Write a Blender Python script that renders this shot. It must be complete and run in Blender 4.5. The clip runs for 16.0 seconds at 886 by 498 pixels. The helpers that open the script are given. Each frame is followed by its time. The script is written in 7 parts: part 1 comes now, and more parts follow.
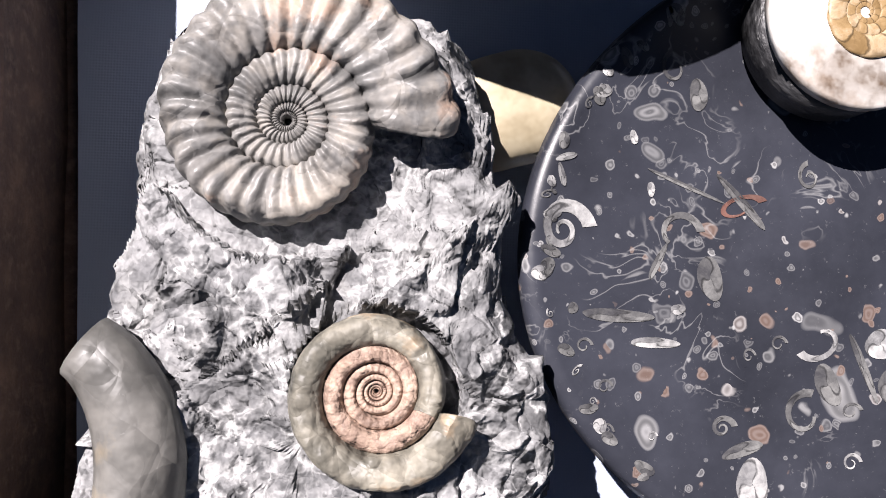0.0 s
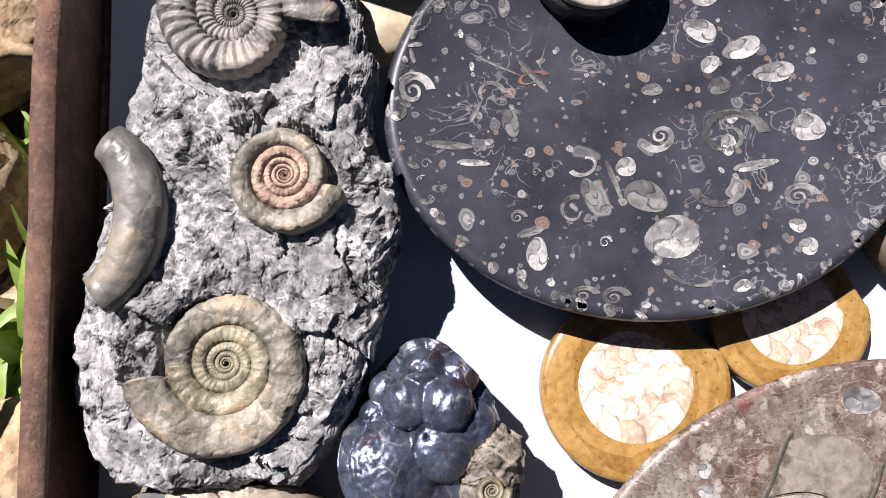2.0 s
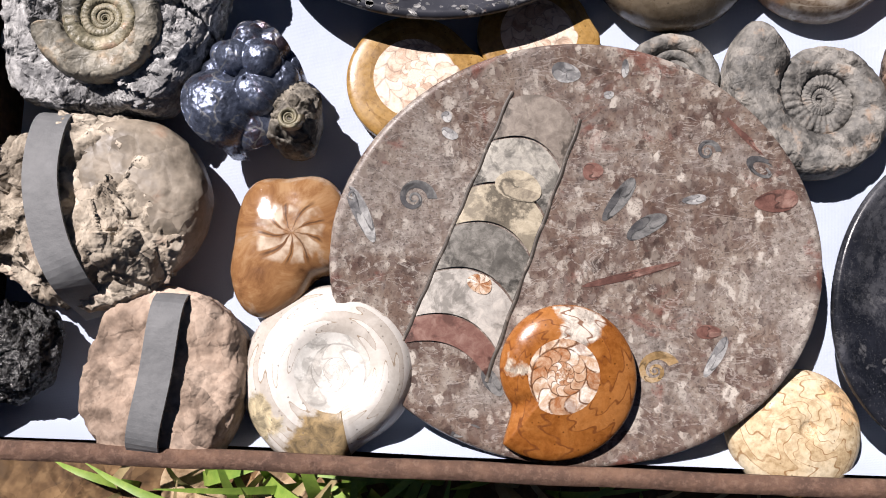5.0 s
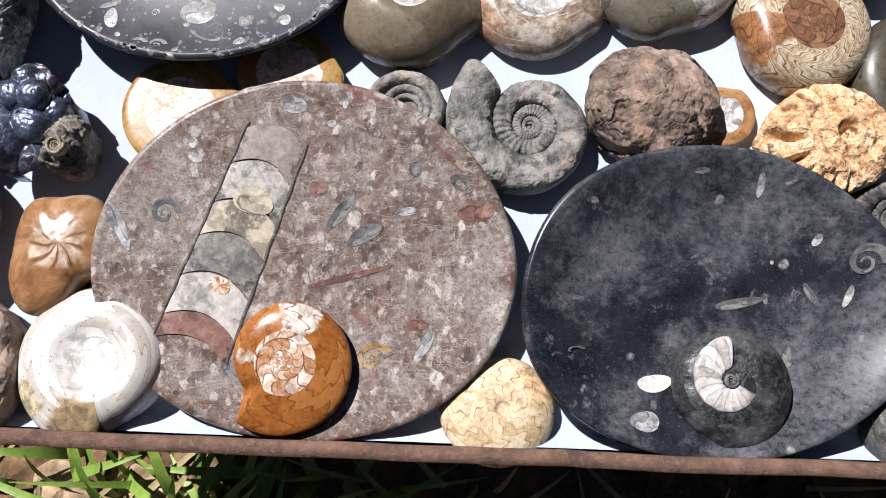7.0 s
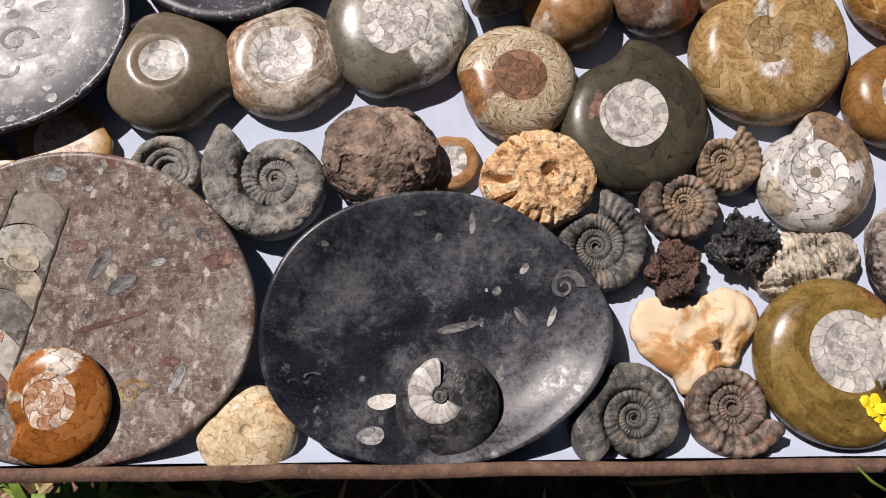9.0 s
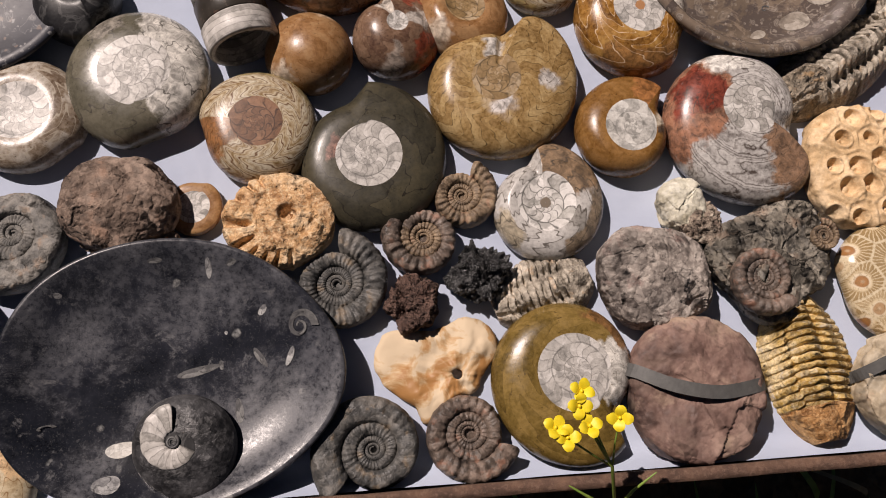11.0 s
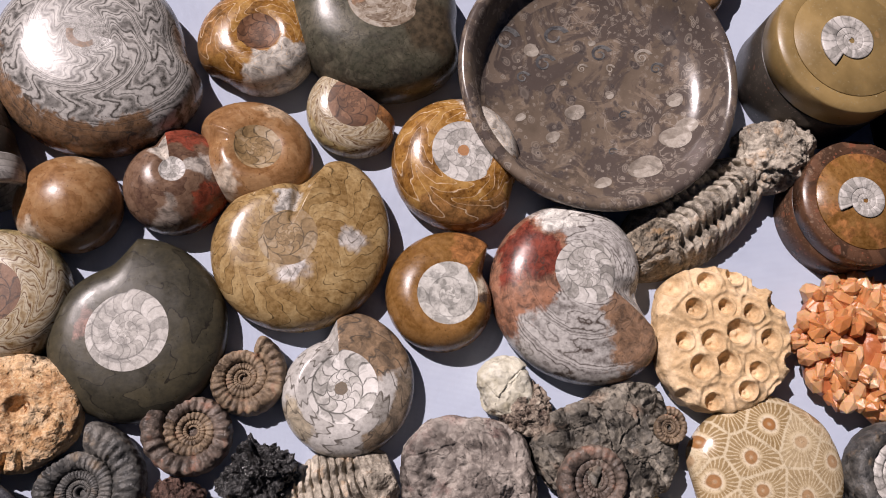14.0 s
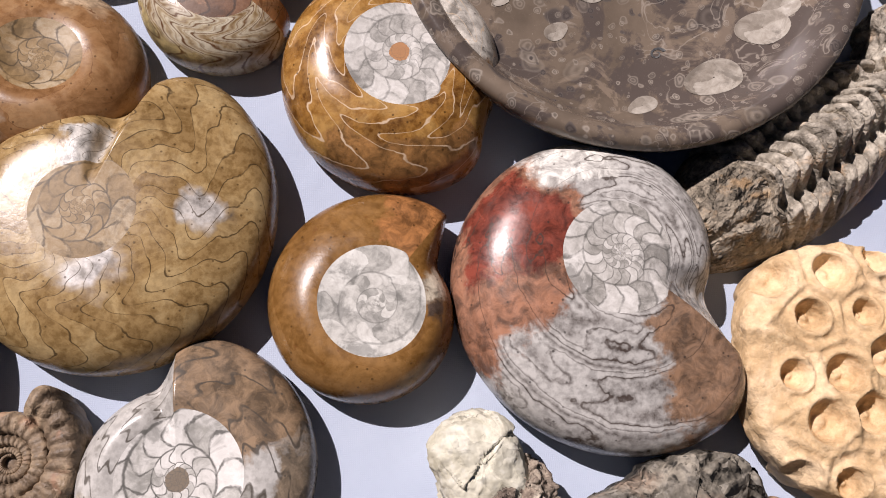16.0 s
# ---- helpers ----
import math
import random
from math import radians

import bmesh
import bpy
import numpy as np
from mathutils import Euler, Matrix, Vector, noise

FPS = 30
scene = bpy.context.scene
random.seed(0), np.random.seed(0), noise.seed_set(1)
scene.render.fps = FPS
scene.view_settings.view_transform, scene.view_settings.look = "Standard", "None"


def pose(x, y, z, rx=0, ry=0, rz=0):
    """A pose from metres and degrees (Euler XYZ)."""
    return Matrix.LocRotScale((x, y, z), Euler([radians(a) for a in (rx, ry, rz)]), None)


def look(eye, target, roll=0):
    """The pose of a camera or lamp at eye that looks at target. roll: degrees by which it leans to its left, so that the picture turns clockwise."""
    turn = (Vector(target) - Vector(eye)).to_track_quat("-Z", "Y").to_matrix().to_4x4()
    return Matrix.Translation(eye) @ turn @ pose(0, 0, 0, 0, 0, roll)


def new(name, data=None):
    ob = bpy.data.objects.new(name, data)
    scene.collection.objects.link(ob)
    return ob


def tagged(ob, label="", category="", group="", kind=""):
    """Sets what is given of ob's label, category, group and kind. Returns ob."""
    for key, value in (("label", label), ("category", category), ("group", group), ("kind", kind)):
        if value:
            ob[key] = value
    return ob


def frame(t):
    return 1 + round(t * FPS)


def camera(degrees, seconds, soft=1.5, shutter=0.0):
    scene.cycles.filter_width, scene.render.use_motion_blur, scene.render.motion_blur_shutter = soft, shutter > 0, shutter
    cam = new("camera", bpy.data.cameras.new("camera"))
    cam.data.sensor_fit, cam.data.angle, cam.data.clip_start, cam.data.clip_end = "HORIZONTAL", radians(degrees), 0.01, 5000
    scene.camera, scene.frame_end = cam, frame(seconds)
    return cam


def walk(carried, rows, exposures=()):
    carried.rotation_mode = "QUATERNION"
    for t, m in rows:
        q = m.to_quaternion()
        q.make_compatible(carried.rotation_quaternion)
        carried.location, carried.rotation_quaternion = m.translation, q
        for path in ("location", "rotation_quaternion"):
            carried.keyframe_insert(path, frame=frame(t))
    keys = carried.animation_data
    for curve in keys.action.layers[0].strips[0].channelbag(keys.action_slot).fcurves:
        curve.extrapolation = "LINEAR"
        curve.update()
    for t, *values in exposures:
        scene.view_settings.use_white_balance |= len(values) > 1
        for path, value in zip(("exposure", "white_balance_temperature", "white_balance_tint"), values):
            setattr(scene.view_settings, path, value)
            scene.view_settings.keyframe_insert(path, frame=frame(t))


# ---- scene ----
cam = camera(56.0, 16.0, soft=1.0)

PATH = [
    (0, (-0.015, 0.176, 0.206), (0.183, 0.309, -1.78), 57.8),
    (0.5, (-0.01, 0.157, 0.237), (0.167, 0.374, -1.743), 40.8),
    (1, (0.001, 0.142, 0.258), (0.146, 0.383, -1.723), 32.6),
    (1.5, (0.015, 0.122, 0.279), (0.132, 0.381, -1.7), 26.0),
    (2, (0.026, 0.104, 0.303), (0.129, 0.359, -1.678), 23.7),
    (2.5, (0.036, 0.074, 0.325), (0.126, 0.324, -1.657), 22.4),
    (3, (0.05, 0.041, 0.352), (0.113, 0.324, -1.627), 16.0),
    (3.5, (0.063, 0.008, 0.369), (0.105, 0.284, -1.612), 13.1),
    (3.7, (0.067, -0.004, 0.372), (0.108, 0.275, -1.608), 12.9),
    (5.8, (0.171, -0.063, 0.412), (0.208, 0.302, -1.554), 9.7),
    (6, (0.185, -0.068, 0.42), (0.233, 0.328, -1.539), 10.9),
    (6.5, (0.223, -0.062, 0.436), (0.253, 0.309, -1.529), 9.3),
    (7, (0.252, -0.055, 0.453), (0.281, 0.311, -1.513), 8.2),
    (7.5, (0.29, -0.048, 0.469), (0.322, 0.305, -1.499), 7.5),
    (8, (0.327, -0.046, 0.485), (0.361, 0.313, -1.482), 6.6),
    (8.2, (0.345, -0.043, 0.499), (0.359, 0.321, -1.468), 3.3),
    (10.3, (0.477, -0.052, 0.539), (0.585, 0.413, -1.403), 12.7),
    (10.5, (0.496, -0.054, 0.545), (0.598, 0.425, -1.394), 11.3),
    (11, (0.524, -0.039, 0.544), (0.705, 0.399, -1.399), 20.1),
    (11.5, (0.555, -0.033, 0.545), (0.778, 0.388, -1.398), 23.4),
    (12, (0.575, -0.034, 0.549), (0.81, 0.368, -1.396), 24.8),
    (12.5, (0.603, -0.03, 0.554), (0.859, 0.409, -1.381), 24.3),
    (13, (0.626, -0.019, 0.552), (0.899, 0.483, -1.364), 25.7),
    (13.5, (0.635, 0.016, 0.535), (0.948, 0.532, -1.371), 28.6),
    (14, (0.64, 0.058, 0.492), (0.898, 0.584, -1.421), 24.1),
    (14.5, (0.65, 0.087, 0.429), (0.89, 0.635, -1.479), 21.4),
    (15, (0.665, 0.102, 0.373), (0.874, 0.614, -1.549), 19.8),
    (15.5, (0.687, 0.105, 0.32), (0.883, 0.639, -1.597), 17.4),
    (16, (0.7, 0.108, 0.293), (0.906, 0.6, -1.635), 19.4),
]
EXPOSURES = [(0, 1.06, 6250, 20), (1.5, 1.0, 6250, 20), (3.5, 0.50, 6550, 20), (7, 0.60, 6050, 17), (8.2, 0.42, 6250, 18), (10.3, -0.30, 6950, 22), (11, -0.27, 6950, 23), (12, -0.27, 6950, 24), (12.5, -0.05, 6800, 24), (13, -0.1, 6550, 25), (13.5, -0.22, 6550, 26), (14.5, -0.06, 6450, 24), (16, 0.02, 6400, 22)]
walk(cam, [(t, look(eye, target, roll)) for t, eye, target, roll in PATH], EXPOSURES)

# ---- light ----
world = bpy.data.worlds.new("sky")
scene.world = world
world.use_nodes = True
wn = world.node_tree
SUN_ELEV, SUN_TRAVEL = 52.0, (0.74, -0.67)
sky = wn.nodes.new("ShaderNodeTexSky")
sky.sky_type = "NISHITA"
sky.sun_disc = False
sky.ozone_density = 6.0
sky.sun_elevation = radians(SUN_ELEV)
sky.sun_rotation = math.atan2(-SUN_TRAVEL[0], -SUN_TRAVEL[1])
wn.links.new(sky.outputs[0], wn.nodes["Background"].inputs[0])
wn.nodes["Background"].inputs[1].default_value = 0.011
sun = new("sun", bpy.data.lights.new("sun", "SUN"))
sun.data.energy, sun.data.angle, sun.data.color = 5.5, radians(0.53), (1.0, 0.95, 0.87)
sun.matrix_world = look((-SUN_TRAVEL[0], -SUN_TRAVEL[1], math.tan(radians(SUN_ELEV))), (0, 0, 0))


# ---- materials ----
class Nodes:
    """Short hand for building one node material."""

    def __init__(self, name):
        self.m = bpy.data.materials.new(name)
        self.m.use_nodes = True
        self.t = self.m.node_tree
        self.p = self.t.nodes["Principled BSDF"]
        self.tc = self.t.nodes.new("ShaderNodeTexCoord")

    def put(self, sock, v):
        if hasattr(v, "links"):
            self.t.links.new(v, sock)
        elif isinstance(v, (tuple, list)) and len(v) == 3 and sock.type == "RGBA":
            sock.default_value = (*v, 1)
        else:
            sock.default_value = v

    def noise(self, scale, detail=6, rough=0.6, distort=0.0, vec=None):
        n = self.t.nodes.new("ShaderNodeTexNoise")
        self.put(n.inputs["Vector"], vec if vec else self.tc.outputs["Object"])
        for k, v in (("Scale", scale), ("Detail", detail), ("Roughness", rough), ("Distortion", distort)):
            n.inputs[k].default_value = v
        return n.outputs["Fac"]

    def ridged(self, scale, detail=8, vec=None):
        n = self.t.nodes.new("ShaderNodeTexNoise")
        n.noise_type = "RIDGED_MULTIFRACTAL"
        n.normalize = True
        self.put(n.inputs["Vector"], vec if vec else self.tc.outputs["Object"])
        for k, v in (("Scale", scale), ("Detail", detail), ("Roughness", 0.75), ("Distortion", 0.3)):
            n.inputs[k].default_value = v
        return n.outputs["Fac"]

    def noise_vec(self, scale, amount, vec=None):
        n = self.t.nodes.new("ShaderNodeTexNoise")
        src = vec if vec else self.tc.outputs["Object"]
        self.put(n.inputs["Vector"], src)
        n.inputs["Scale"].default_value = scale
        a = self.vmath("SUBTRACT", n.outputs["Color"], (0.5, 0.5, 0.5))
        return self.vmath("ADD", self.vmath("SCALE", a, amount), src)

    def vmath(self, op, a, b):
        n = self.t.nodes.new("ShaderNodeVectorMath")
        n.operation = op
        self.put(n.inputs[0], a)
        if op == "SCALE":
            n.inputs["Scale"].default_value = b
        else:
            self.put(n.inputs[1], b)
        return n.outputs["Value"] if op in ("DISTANCE", "DOT_PRODUCT") else n.outputs[0]

    def voronoi(self, scale, feature="F1", vec=None, rand=1.0):
        n = self.t.nodes.new("ShaderNodeTexVoronoi")
        n.feature = feature
        self.put(n.inputs["Vector"], vec if vec else self.tc.outputs["Object"])
        n.inputs["Scale"].default_value = scale
        n.inputs["Randomness"].default_value = rand
        return n

    def math(self, op, a, b=0.0, c=0.0):
        n = self.t.nodes.new("ShaderNodeMath")
        n.operation = op
        self.put(n.inputs[0], a)
        self.put(n.inputs[1], b)
        self.put(n.inputs[2], c)
        return n.outputs[0]

    def ramp(self, fac, stops):
        n = self.t.nodes.new("ShaderNodeValToRGB")
        self.put(n.inputs[0], fac)
        e = n.color_ramp.elements
        while len(e) < len(stops):
            e.new(0.5)
        for k, (pos, col) in enumerate(stops):
            e[k].position = pos
            e[k].color = (*col, 1) if isinstance(col, (tuple, list)) else (col, col, col, 1)
        return n.outputs[0]

    def mix(self, fac, a, b, mode="MIX"):
        n = self.t.nodes.new("ShaderNodeMix")
        n.data_type, n.blend_type = "RGBA", mode
        self.put(n.inputs[0], fac)
        self.put(n.inputs[6], a)
        self.put(n.inputs[7], b)
        return n.outputs[2]

    def sep(self, v):
        n = self.t.nodes.new("ShaderNodeSeparateXYZ")
        self.put(n.inputs[0], v)
        return n.outputs

    def bump(self, height, strength, dist=0.001):
        n = self.t.nodes.new("ShaderNodeBump")
        n.inputs["Strength"].default_value = strength
        n.inputs["Distance"].default_value = dist
        self.put(n.inputs["Height"], height)
        if self.p.inputs["Normal"].links:
            self.put(n.inputs["Normal"], self.p.inputs["Normal"].links[0].from_socket)
        self.t.links.new(n.outputs[0], self.p.inputs["Normal"])

    def done(self, color, rough, metal=0.0, coat=0.0, spec=0.5):
        self.put(self.p.inputs["Base Color"], color)
        self.put(self.p.inputs["Roughness"], rough)
        self.put(self.p.inputs["Metallic"], metal)
        self.put(self.p.inputs["Specular IOR Level"], spec)
        self.p.inputs["Coat Weight"].default_value = coat
        self.p.inputs["Coat Roughness"].default_value = 0.12
        return self.m


def rich(c, k=1.25, gain=1.0):
    """A base colour with its saturation raised a little."""
    m = sum(c) / 3
    return tuple(min(0.85, max(0.004, (m + (v - m) * k) * gain)) for v in c)


def rock_mat(name, dark, mid, light, scale=90.0, rough=0.85, bump=0.7, spots=None, veins=False):
    """Rough natural stone: large stains, fine grain, pits."""
    dark, mid, light = rich(dark, 1.2, 0.5), rich(mid, 1.2, 0.74), rich(light, 1.15, 0.98)
    n = Nodes(name)
    big = n.noise(scale * 0.35, 4, 0.55)
    fine = n.noise(scale * 2.2, 3, 0.6)
    col = n.ramp(big, ((0.38, dark), (0.5, mid), (0.60, light)))
    col = n.mix(0.25 + 0.2 * bump, col, n.ramp(fine, ((0.38, tuple(0.7 * c for c in dark)), (0.49, mid), (0.60, light))), "MIX")
    if spots:
        col = n.mix(n.ramp(n.noise(scale * 0.8, 5, 0.6), ((0.56, 0.0), (0.66, 0.85))), col, spots)
    if veins:
        for s, w in ((34, 0.022), (70, 0.035), (140, 0.05)):
            e = n.voronoi(s, "DISTANCE_TO_EDGE", n.noise_vec(s * 1.6, 1.0 / s, n.noise_vec(420, 0.003))).outputs["Distance"]
            gate = n.math("MULTIPLY", n.ramp(e, ((0.0, 0.95), (w, 0.3), (w * 2.2, 0.0))), n.ramp(n.noise(s * 0.6, 4, 0.6), ((0.47, 0.0), (0.60, 0.9))))
            col = n.mix(gate, col, (0.70, 0.70, 0.69))
    crack = n.voronoi(scale * 1.4, "DISTANCE_TO_EDGE", n.noise_vec(scale, 0.01)).outputs["Distance"]
    chip = n.voronoi(scale * 2.2, "F1", n.noise_vec(scale * 2, 0.006)).outputs["Color"]
    col = n.mix(0.28 * bump, col, n.ramp(n.sep(chip)[0], ((0.1, tuple(0.5 * c for c in dark)), (0.9, light))))
    crag = n.ridged(scale * 0.8, 3)
    speck = n.noise(scale * 6, 2, 0.5)
    pit = n.voronoi(scale * 3, "F1", n.noise_vec(scale * 3, 0.005)).outputs["Distance"]
    gate = n.ramp(n.noise(scale * 0.55, 3, 0.6), ((0.42, 0.15), (0.58, 1.0)))
    col = n.mix(n.math("MULTIPLY", gate, n.ramp(speck, ((0.36, 0.5 * bump), (0.45, 0.0)))), col, tuple(0.4 * c for c in dark))
    col = n.mix(n.math("MULTIPLY", gate, n.ramp(speck, ((0.56, 0.0), (0.66, 0.5 * bump)))), col, tuple(min(0.8, 1.2 * c) for c in light))
    col = n.mix(n.math("MULTIPLY", gate, n.ramp(pit, ((0.10, 0.8 * bump), (0.18, 0.0)))), col, tuple(0.25 * c for c in dark))
    n.bump(n.noise(scale * 0.6, 2, 0.5), bump * 0.7, 0.006)
    n.bump(crag, bump * 0.5, 0.004)
    for k, w in ((0.8, 1.1), (2.1, 0.7)):
        vec = n.noise_vec(scale * 1.5 * k, 0.35 / (scale * k))
        v = n.voronoi(scale * k, "F1", vec)
        tilt = n.vmath("DOT_PRODUCT", n.vmath("SUBTRACT", vec, v.outputs["Position"]), n.vmath("SUBTRACT", v.outputs["Color"], (0.5, 0.5, 0.5)))
        n.bump(tilt, min(1.0, bump), w)
    n.bump(n.sep(chip)[1], bump * 0.45, 0.0012)
    n.bump(n.ramp(crack, ((0.0, 0.0), (0.10, 1.0))), bump * 0.4, 0.0012)
    n.bump(n.noise(scale * 3.2, 2, 0.5), bump, 0.0013)
    n.bump(n.noise(scale * 8, 1, 0.5), bump, 0.0004)
    return n.done(col, n.ramp(fine, ((0.3, rough - 0.15), (0.7, min(rough + 0.1, 1.0)))))


def shell_mat(name, cols, line, chambers=14, wiggle=0.35, line_w=0.05, rough=0.22, vein=None, grain=0.25, mottle=0.5, patches=(), freq=8.0, zones=(), bands=0.0):
    """Cut and polished fossil shell: chambers along the coil, divided by frilled suture lines."""
    cols, line = tuple(rich(c, 1.14, 0.76) for c in cols), rich(line, 1.2)
    n = Nodes(name)
    uv = n.sep(n.tc.outputs["UV"])
    ob = n.tc.outputs["Object"]
    frill = n.math("MULTIPLY", n.math("SINE", n.math("ADD", n.math("MULTIPLY", uv[1], freq), 0.6)), wiggle)
    frill = n.math("ADD", frill, n.math("MULTIPLY", n.math("SINE", n.math("MULTIPLY", uv[1], 23.0)), wiggle * 0.3))
    wob = n.math("MULTIPLY", n.math("SUBTRACT", n.noise(90, 3, 0.55), 0.5), 0.9)
    x = n.math("ADD", n.math("ADD", n.math("MULTIPLY", uv[0], float(chambers)), frill), wob)
    cell = n.math("FLOOR", x)
    edge = n.math("ABSOLUTE", n.math("SUBTRACT", n.math("SUBTRACT", x, cell), 0.5))
    wn_ = n.t.nodes.new("ShaderNodeTexWhiteNoise")
    wn_.noise_dimensions = "1D"
    n.put(wn_.inputs["W"], cell)
    tone = n.math("ADD", n.math("MULTIPLY", wn_.outputs["Value"], 1 - mottle), n.math("MULTIPLY", n.ramp(n.noise(60, 8, 0.7, 0.8), ((0.36, 0.0), (0.64, 1.0))), mottle))
    k = len(cols)
    col = n.ramp(tone, tuple((0.22 + 0.56 * i / (k - 1), c) for i, c in enumerate(cols)))
    if bands:
        f = n.math("ADD", n.math("SUBTRACT", x, cell), n.math("MULTIPLY", n.math("SUBTRACT", n.noise(300, 4, 0.6), 0.5), 0.25))
        flow = n.ramp(f, ((0.0, cols[0]), (0.10, cols[-1]), (0.26, cols[-1]), (0.34, cols[0]), (0.40, cols[-1]), (0.52, cols[1]), (0.66, cols[0]), (0.74, cols[1]), (0.86, cols[-1]), (1.0, cols[0])))
        col = n.mix(bands, col, flow)
    if vein:
        vn = n.math("ABSOLUTE", n.math("SUBTRACT", n.noise(45, 6, 0.6, 1.2), 0.5))
        col = n.mix(n.ramp(vn, ((0.0, 0.85), (0.035, 0.0))), col, vein)
        col = n.mix(n.ramp(n.noise(38, 4, 0.6, 0.8), ((0.58, 0.0), (0.66, 0.9))), col, vein)
    col = n.mix(grain * 0.75, col, n.ramp(n.noise(420, 3, 0.6), ((0.38, tuple(0.35 * c for c in cols[0])), (0.58, cols[-1]))))
    for px, py, pr, pc in patches:
        d = n.vmath("DISTANCE", n.vmath("MULTIPLY", n.noise_vec(170, 0.010, n.noise_vec(60, 0.022)), (1.0, 1.0, 0.0)), (px, py, 0.0))
        col = n.mix(n.ramp(d, ((pr * 0.7, 0.85), (pr * 0.9, 0.6), (pr * 1.02, 0.0))), col, n.mix(n.ramp(n.noise(220, 4, 0.6), ((0.38, 0.0), (0.62, 1.0))), tuple(0.45 * c for c in pc), tuple(min(0.8, 1.3 * c) for c in pc)))
    for u0, u1, v0, v1, zc in zones:
        su = n.math("ADD", uv[0], n.math("MULTIPLY", n.math("SUBTRACT", n.noise(70, 5, 0.65), 0.5), 0.16))
        sv = n.math("ADD", uv[1], n.math("MULTIPLY", n.math("SUBTRACT", n.noise(80, 5, 0.65, 0.0, n.vmath("ADD", ob, (3.0, 1.0, 0.0))), 0.5), 0.5))
        inu = n.math("MULTIPLY", n.ramp(n.math("SUBTRACT", su, u0), ((0.0, 0.0), (0.02, 1.0))), n.ramp(n.math("SUBTRACT", u1, su), ((0.0, 0.0), (0.02, 1.0))))
        inv = n.math("MULTIPLY", n.ramp(n.math("SUBTRACT", sv, v0), ((0.0, 0.0), (0.06, 1.0))), n.ramp(n.math("SUBTRACT", v1, sv), ((0.0, 0.0), (0.06, 1.0))))
        col = n.mix(n.math("MULTIPLY", n.math("MULTIPLY", inu, inv), 0.94), col, n.mix(n.ramp(n.noise(160, 6, 0.7, 0.6), ((0.38, 0.0), (0.62, 1.0))), tuple(0.42 * c for c in zc), tuple(min(0.8, 1.4 * c) for c in zc)))
    keep = n.ramp(n.noise(150, 4, 0.6), ((0.36, 0.35), (0.5, 1.0)))
    col = n.mix(n.math("MULTIPLY", keep, n.ramp(edge, ((0.5 - line_w, 0.0), (0.5 - line_w * 0.4, 0.85)))), col, line)
    col = n.mix(n.ramp(n.voronoi(260).outputs["Distance"], ((0.08, 0.7), (0.13, 0.0))), col, tuple(0.3 * c for c in cols[0]))
    n.bump(n.noise(260, 6, 0.7), 0.08, 0.001)
    rg = n.ramp(n.noise(130, 7, 0.7), ((0.3, rough), (0.7, rough + 0.22)))
    return n.done(col, rg, coat=0.06, spec=0.38)


def calcite_mat(name, cols, rings=17.0, rough=0.5, core=None, wall=0.8, seam=0.8):
    """Pale crystal filling of the inner coils: curved chamber walls, a spiral seam, a core of its own colour."""
    n = Nodes(name)
    uv = n.sep(n.tc.outputs["UV"])
    wob = n.math("SUBTRACT", n.noise(240, 4, 0.6), 0.5)
    lane = n.math("FRACT", uv[1])
    bow = n.math("MULTIPLY", n.math("SINE", n.math("MULTIPLY", lane, 3.1416)), 0.55)
    x = n.math("ADD", n.math("ADD", n.math("MULTIPLY", uv[0], float(int(rings))), bow), n.math("MULTIPLY", wob, 0.5))
    cell = n.math("FLOOR", x)
    rim = n.math("ABSOLUTE", n.math("SUBTRACT", n.math("SUBTRACT", x, cell), 0.5))
    wn_ = n.t.nodes.new("ShaderNodeTexWhiteNoise")
    wn_.noise_dimensions = "1D"
    n.put(wn_.inputs["W"], n.math("ADD", cell, n.math("MULTIPLY", n.math("FLOOR", uv[1]), 31.0)))
    tone = n.math("ADD", n.math("MULTIPLY", n.noise(240, 7, 0.72, 0.5), 0.75), n.math("MULTIPLY", wn_.outputs["Value"], 0.25))
    col = n.ramp(tone, tuple((0.32 + 0.36 * i / (len(cols) - 1), c) for i, c in enumerate(cols)))
    col = n.mix(n.ramp(n.noise(80, 5, 0.65, 0.6), ((0.52, 0.0), (0.60, 0.6))), col, tuple(0.55 * c for c in cols[0]))
    keep = n.ramp(n.noise(170, 4, 0.6), ((0.36, 0.25), (0.5, 1.0)))
    dark = tuple(0.3 * c for c in cols[0])
    if core:
        deep = n.math("GREATER_THAN", n.math("ADD", n.math("SUBTRACT", uv[1], uv[0]), n.math("MULTIPLY", wob, 0.8)), 2.35)
        col = n.mix(deep, col, core)
    col = n.mix(n.math("MULTIPLY", keep, n.ramp(rim, ((0.40, 0.0), (0.47, wall)))), col, dark)
    edge = n.math("ABSOLUTE", n.math("SUBTRACT", n.math("FRACT", n.math("ADD", uv[1], n.math("MULTIPLY", wob, 0.12))), 0.5))
    col = n.mix(n.math("MULTIPLY", keep, n.ramp(edge, ((0.44, 0.0), (0.48, seam)))), col, dark)
    n.bump(n.noise(350, 6, 0.7), 0.15, 0.001)
    return n.done(col, rough, spec=0.35)


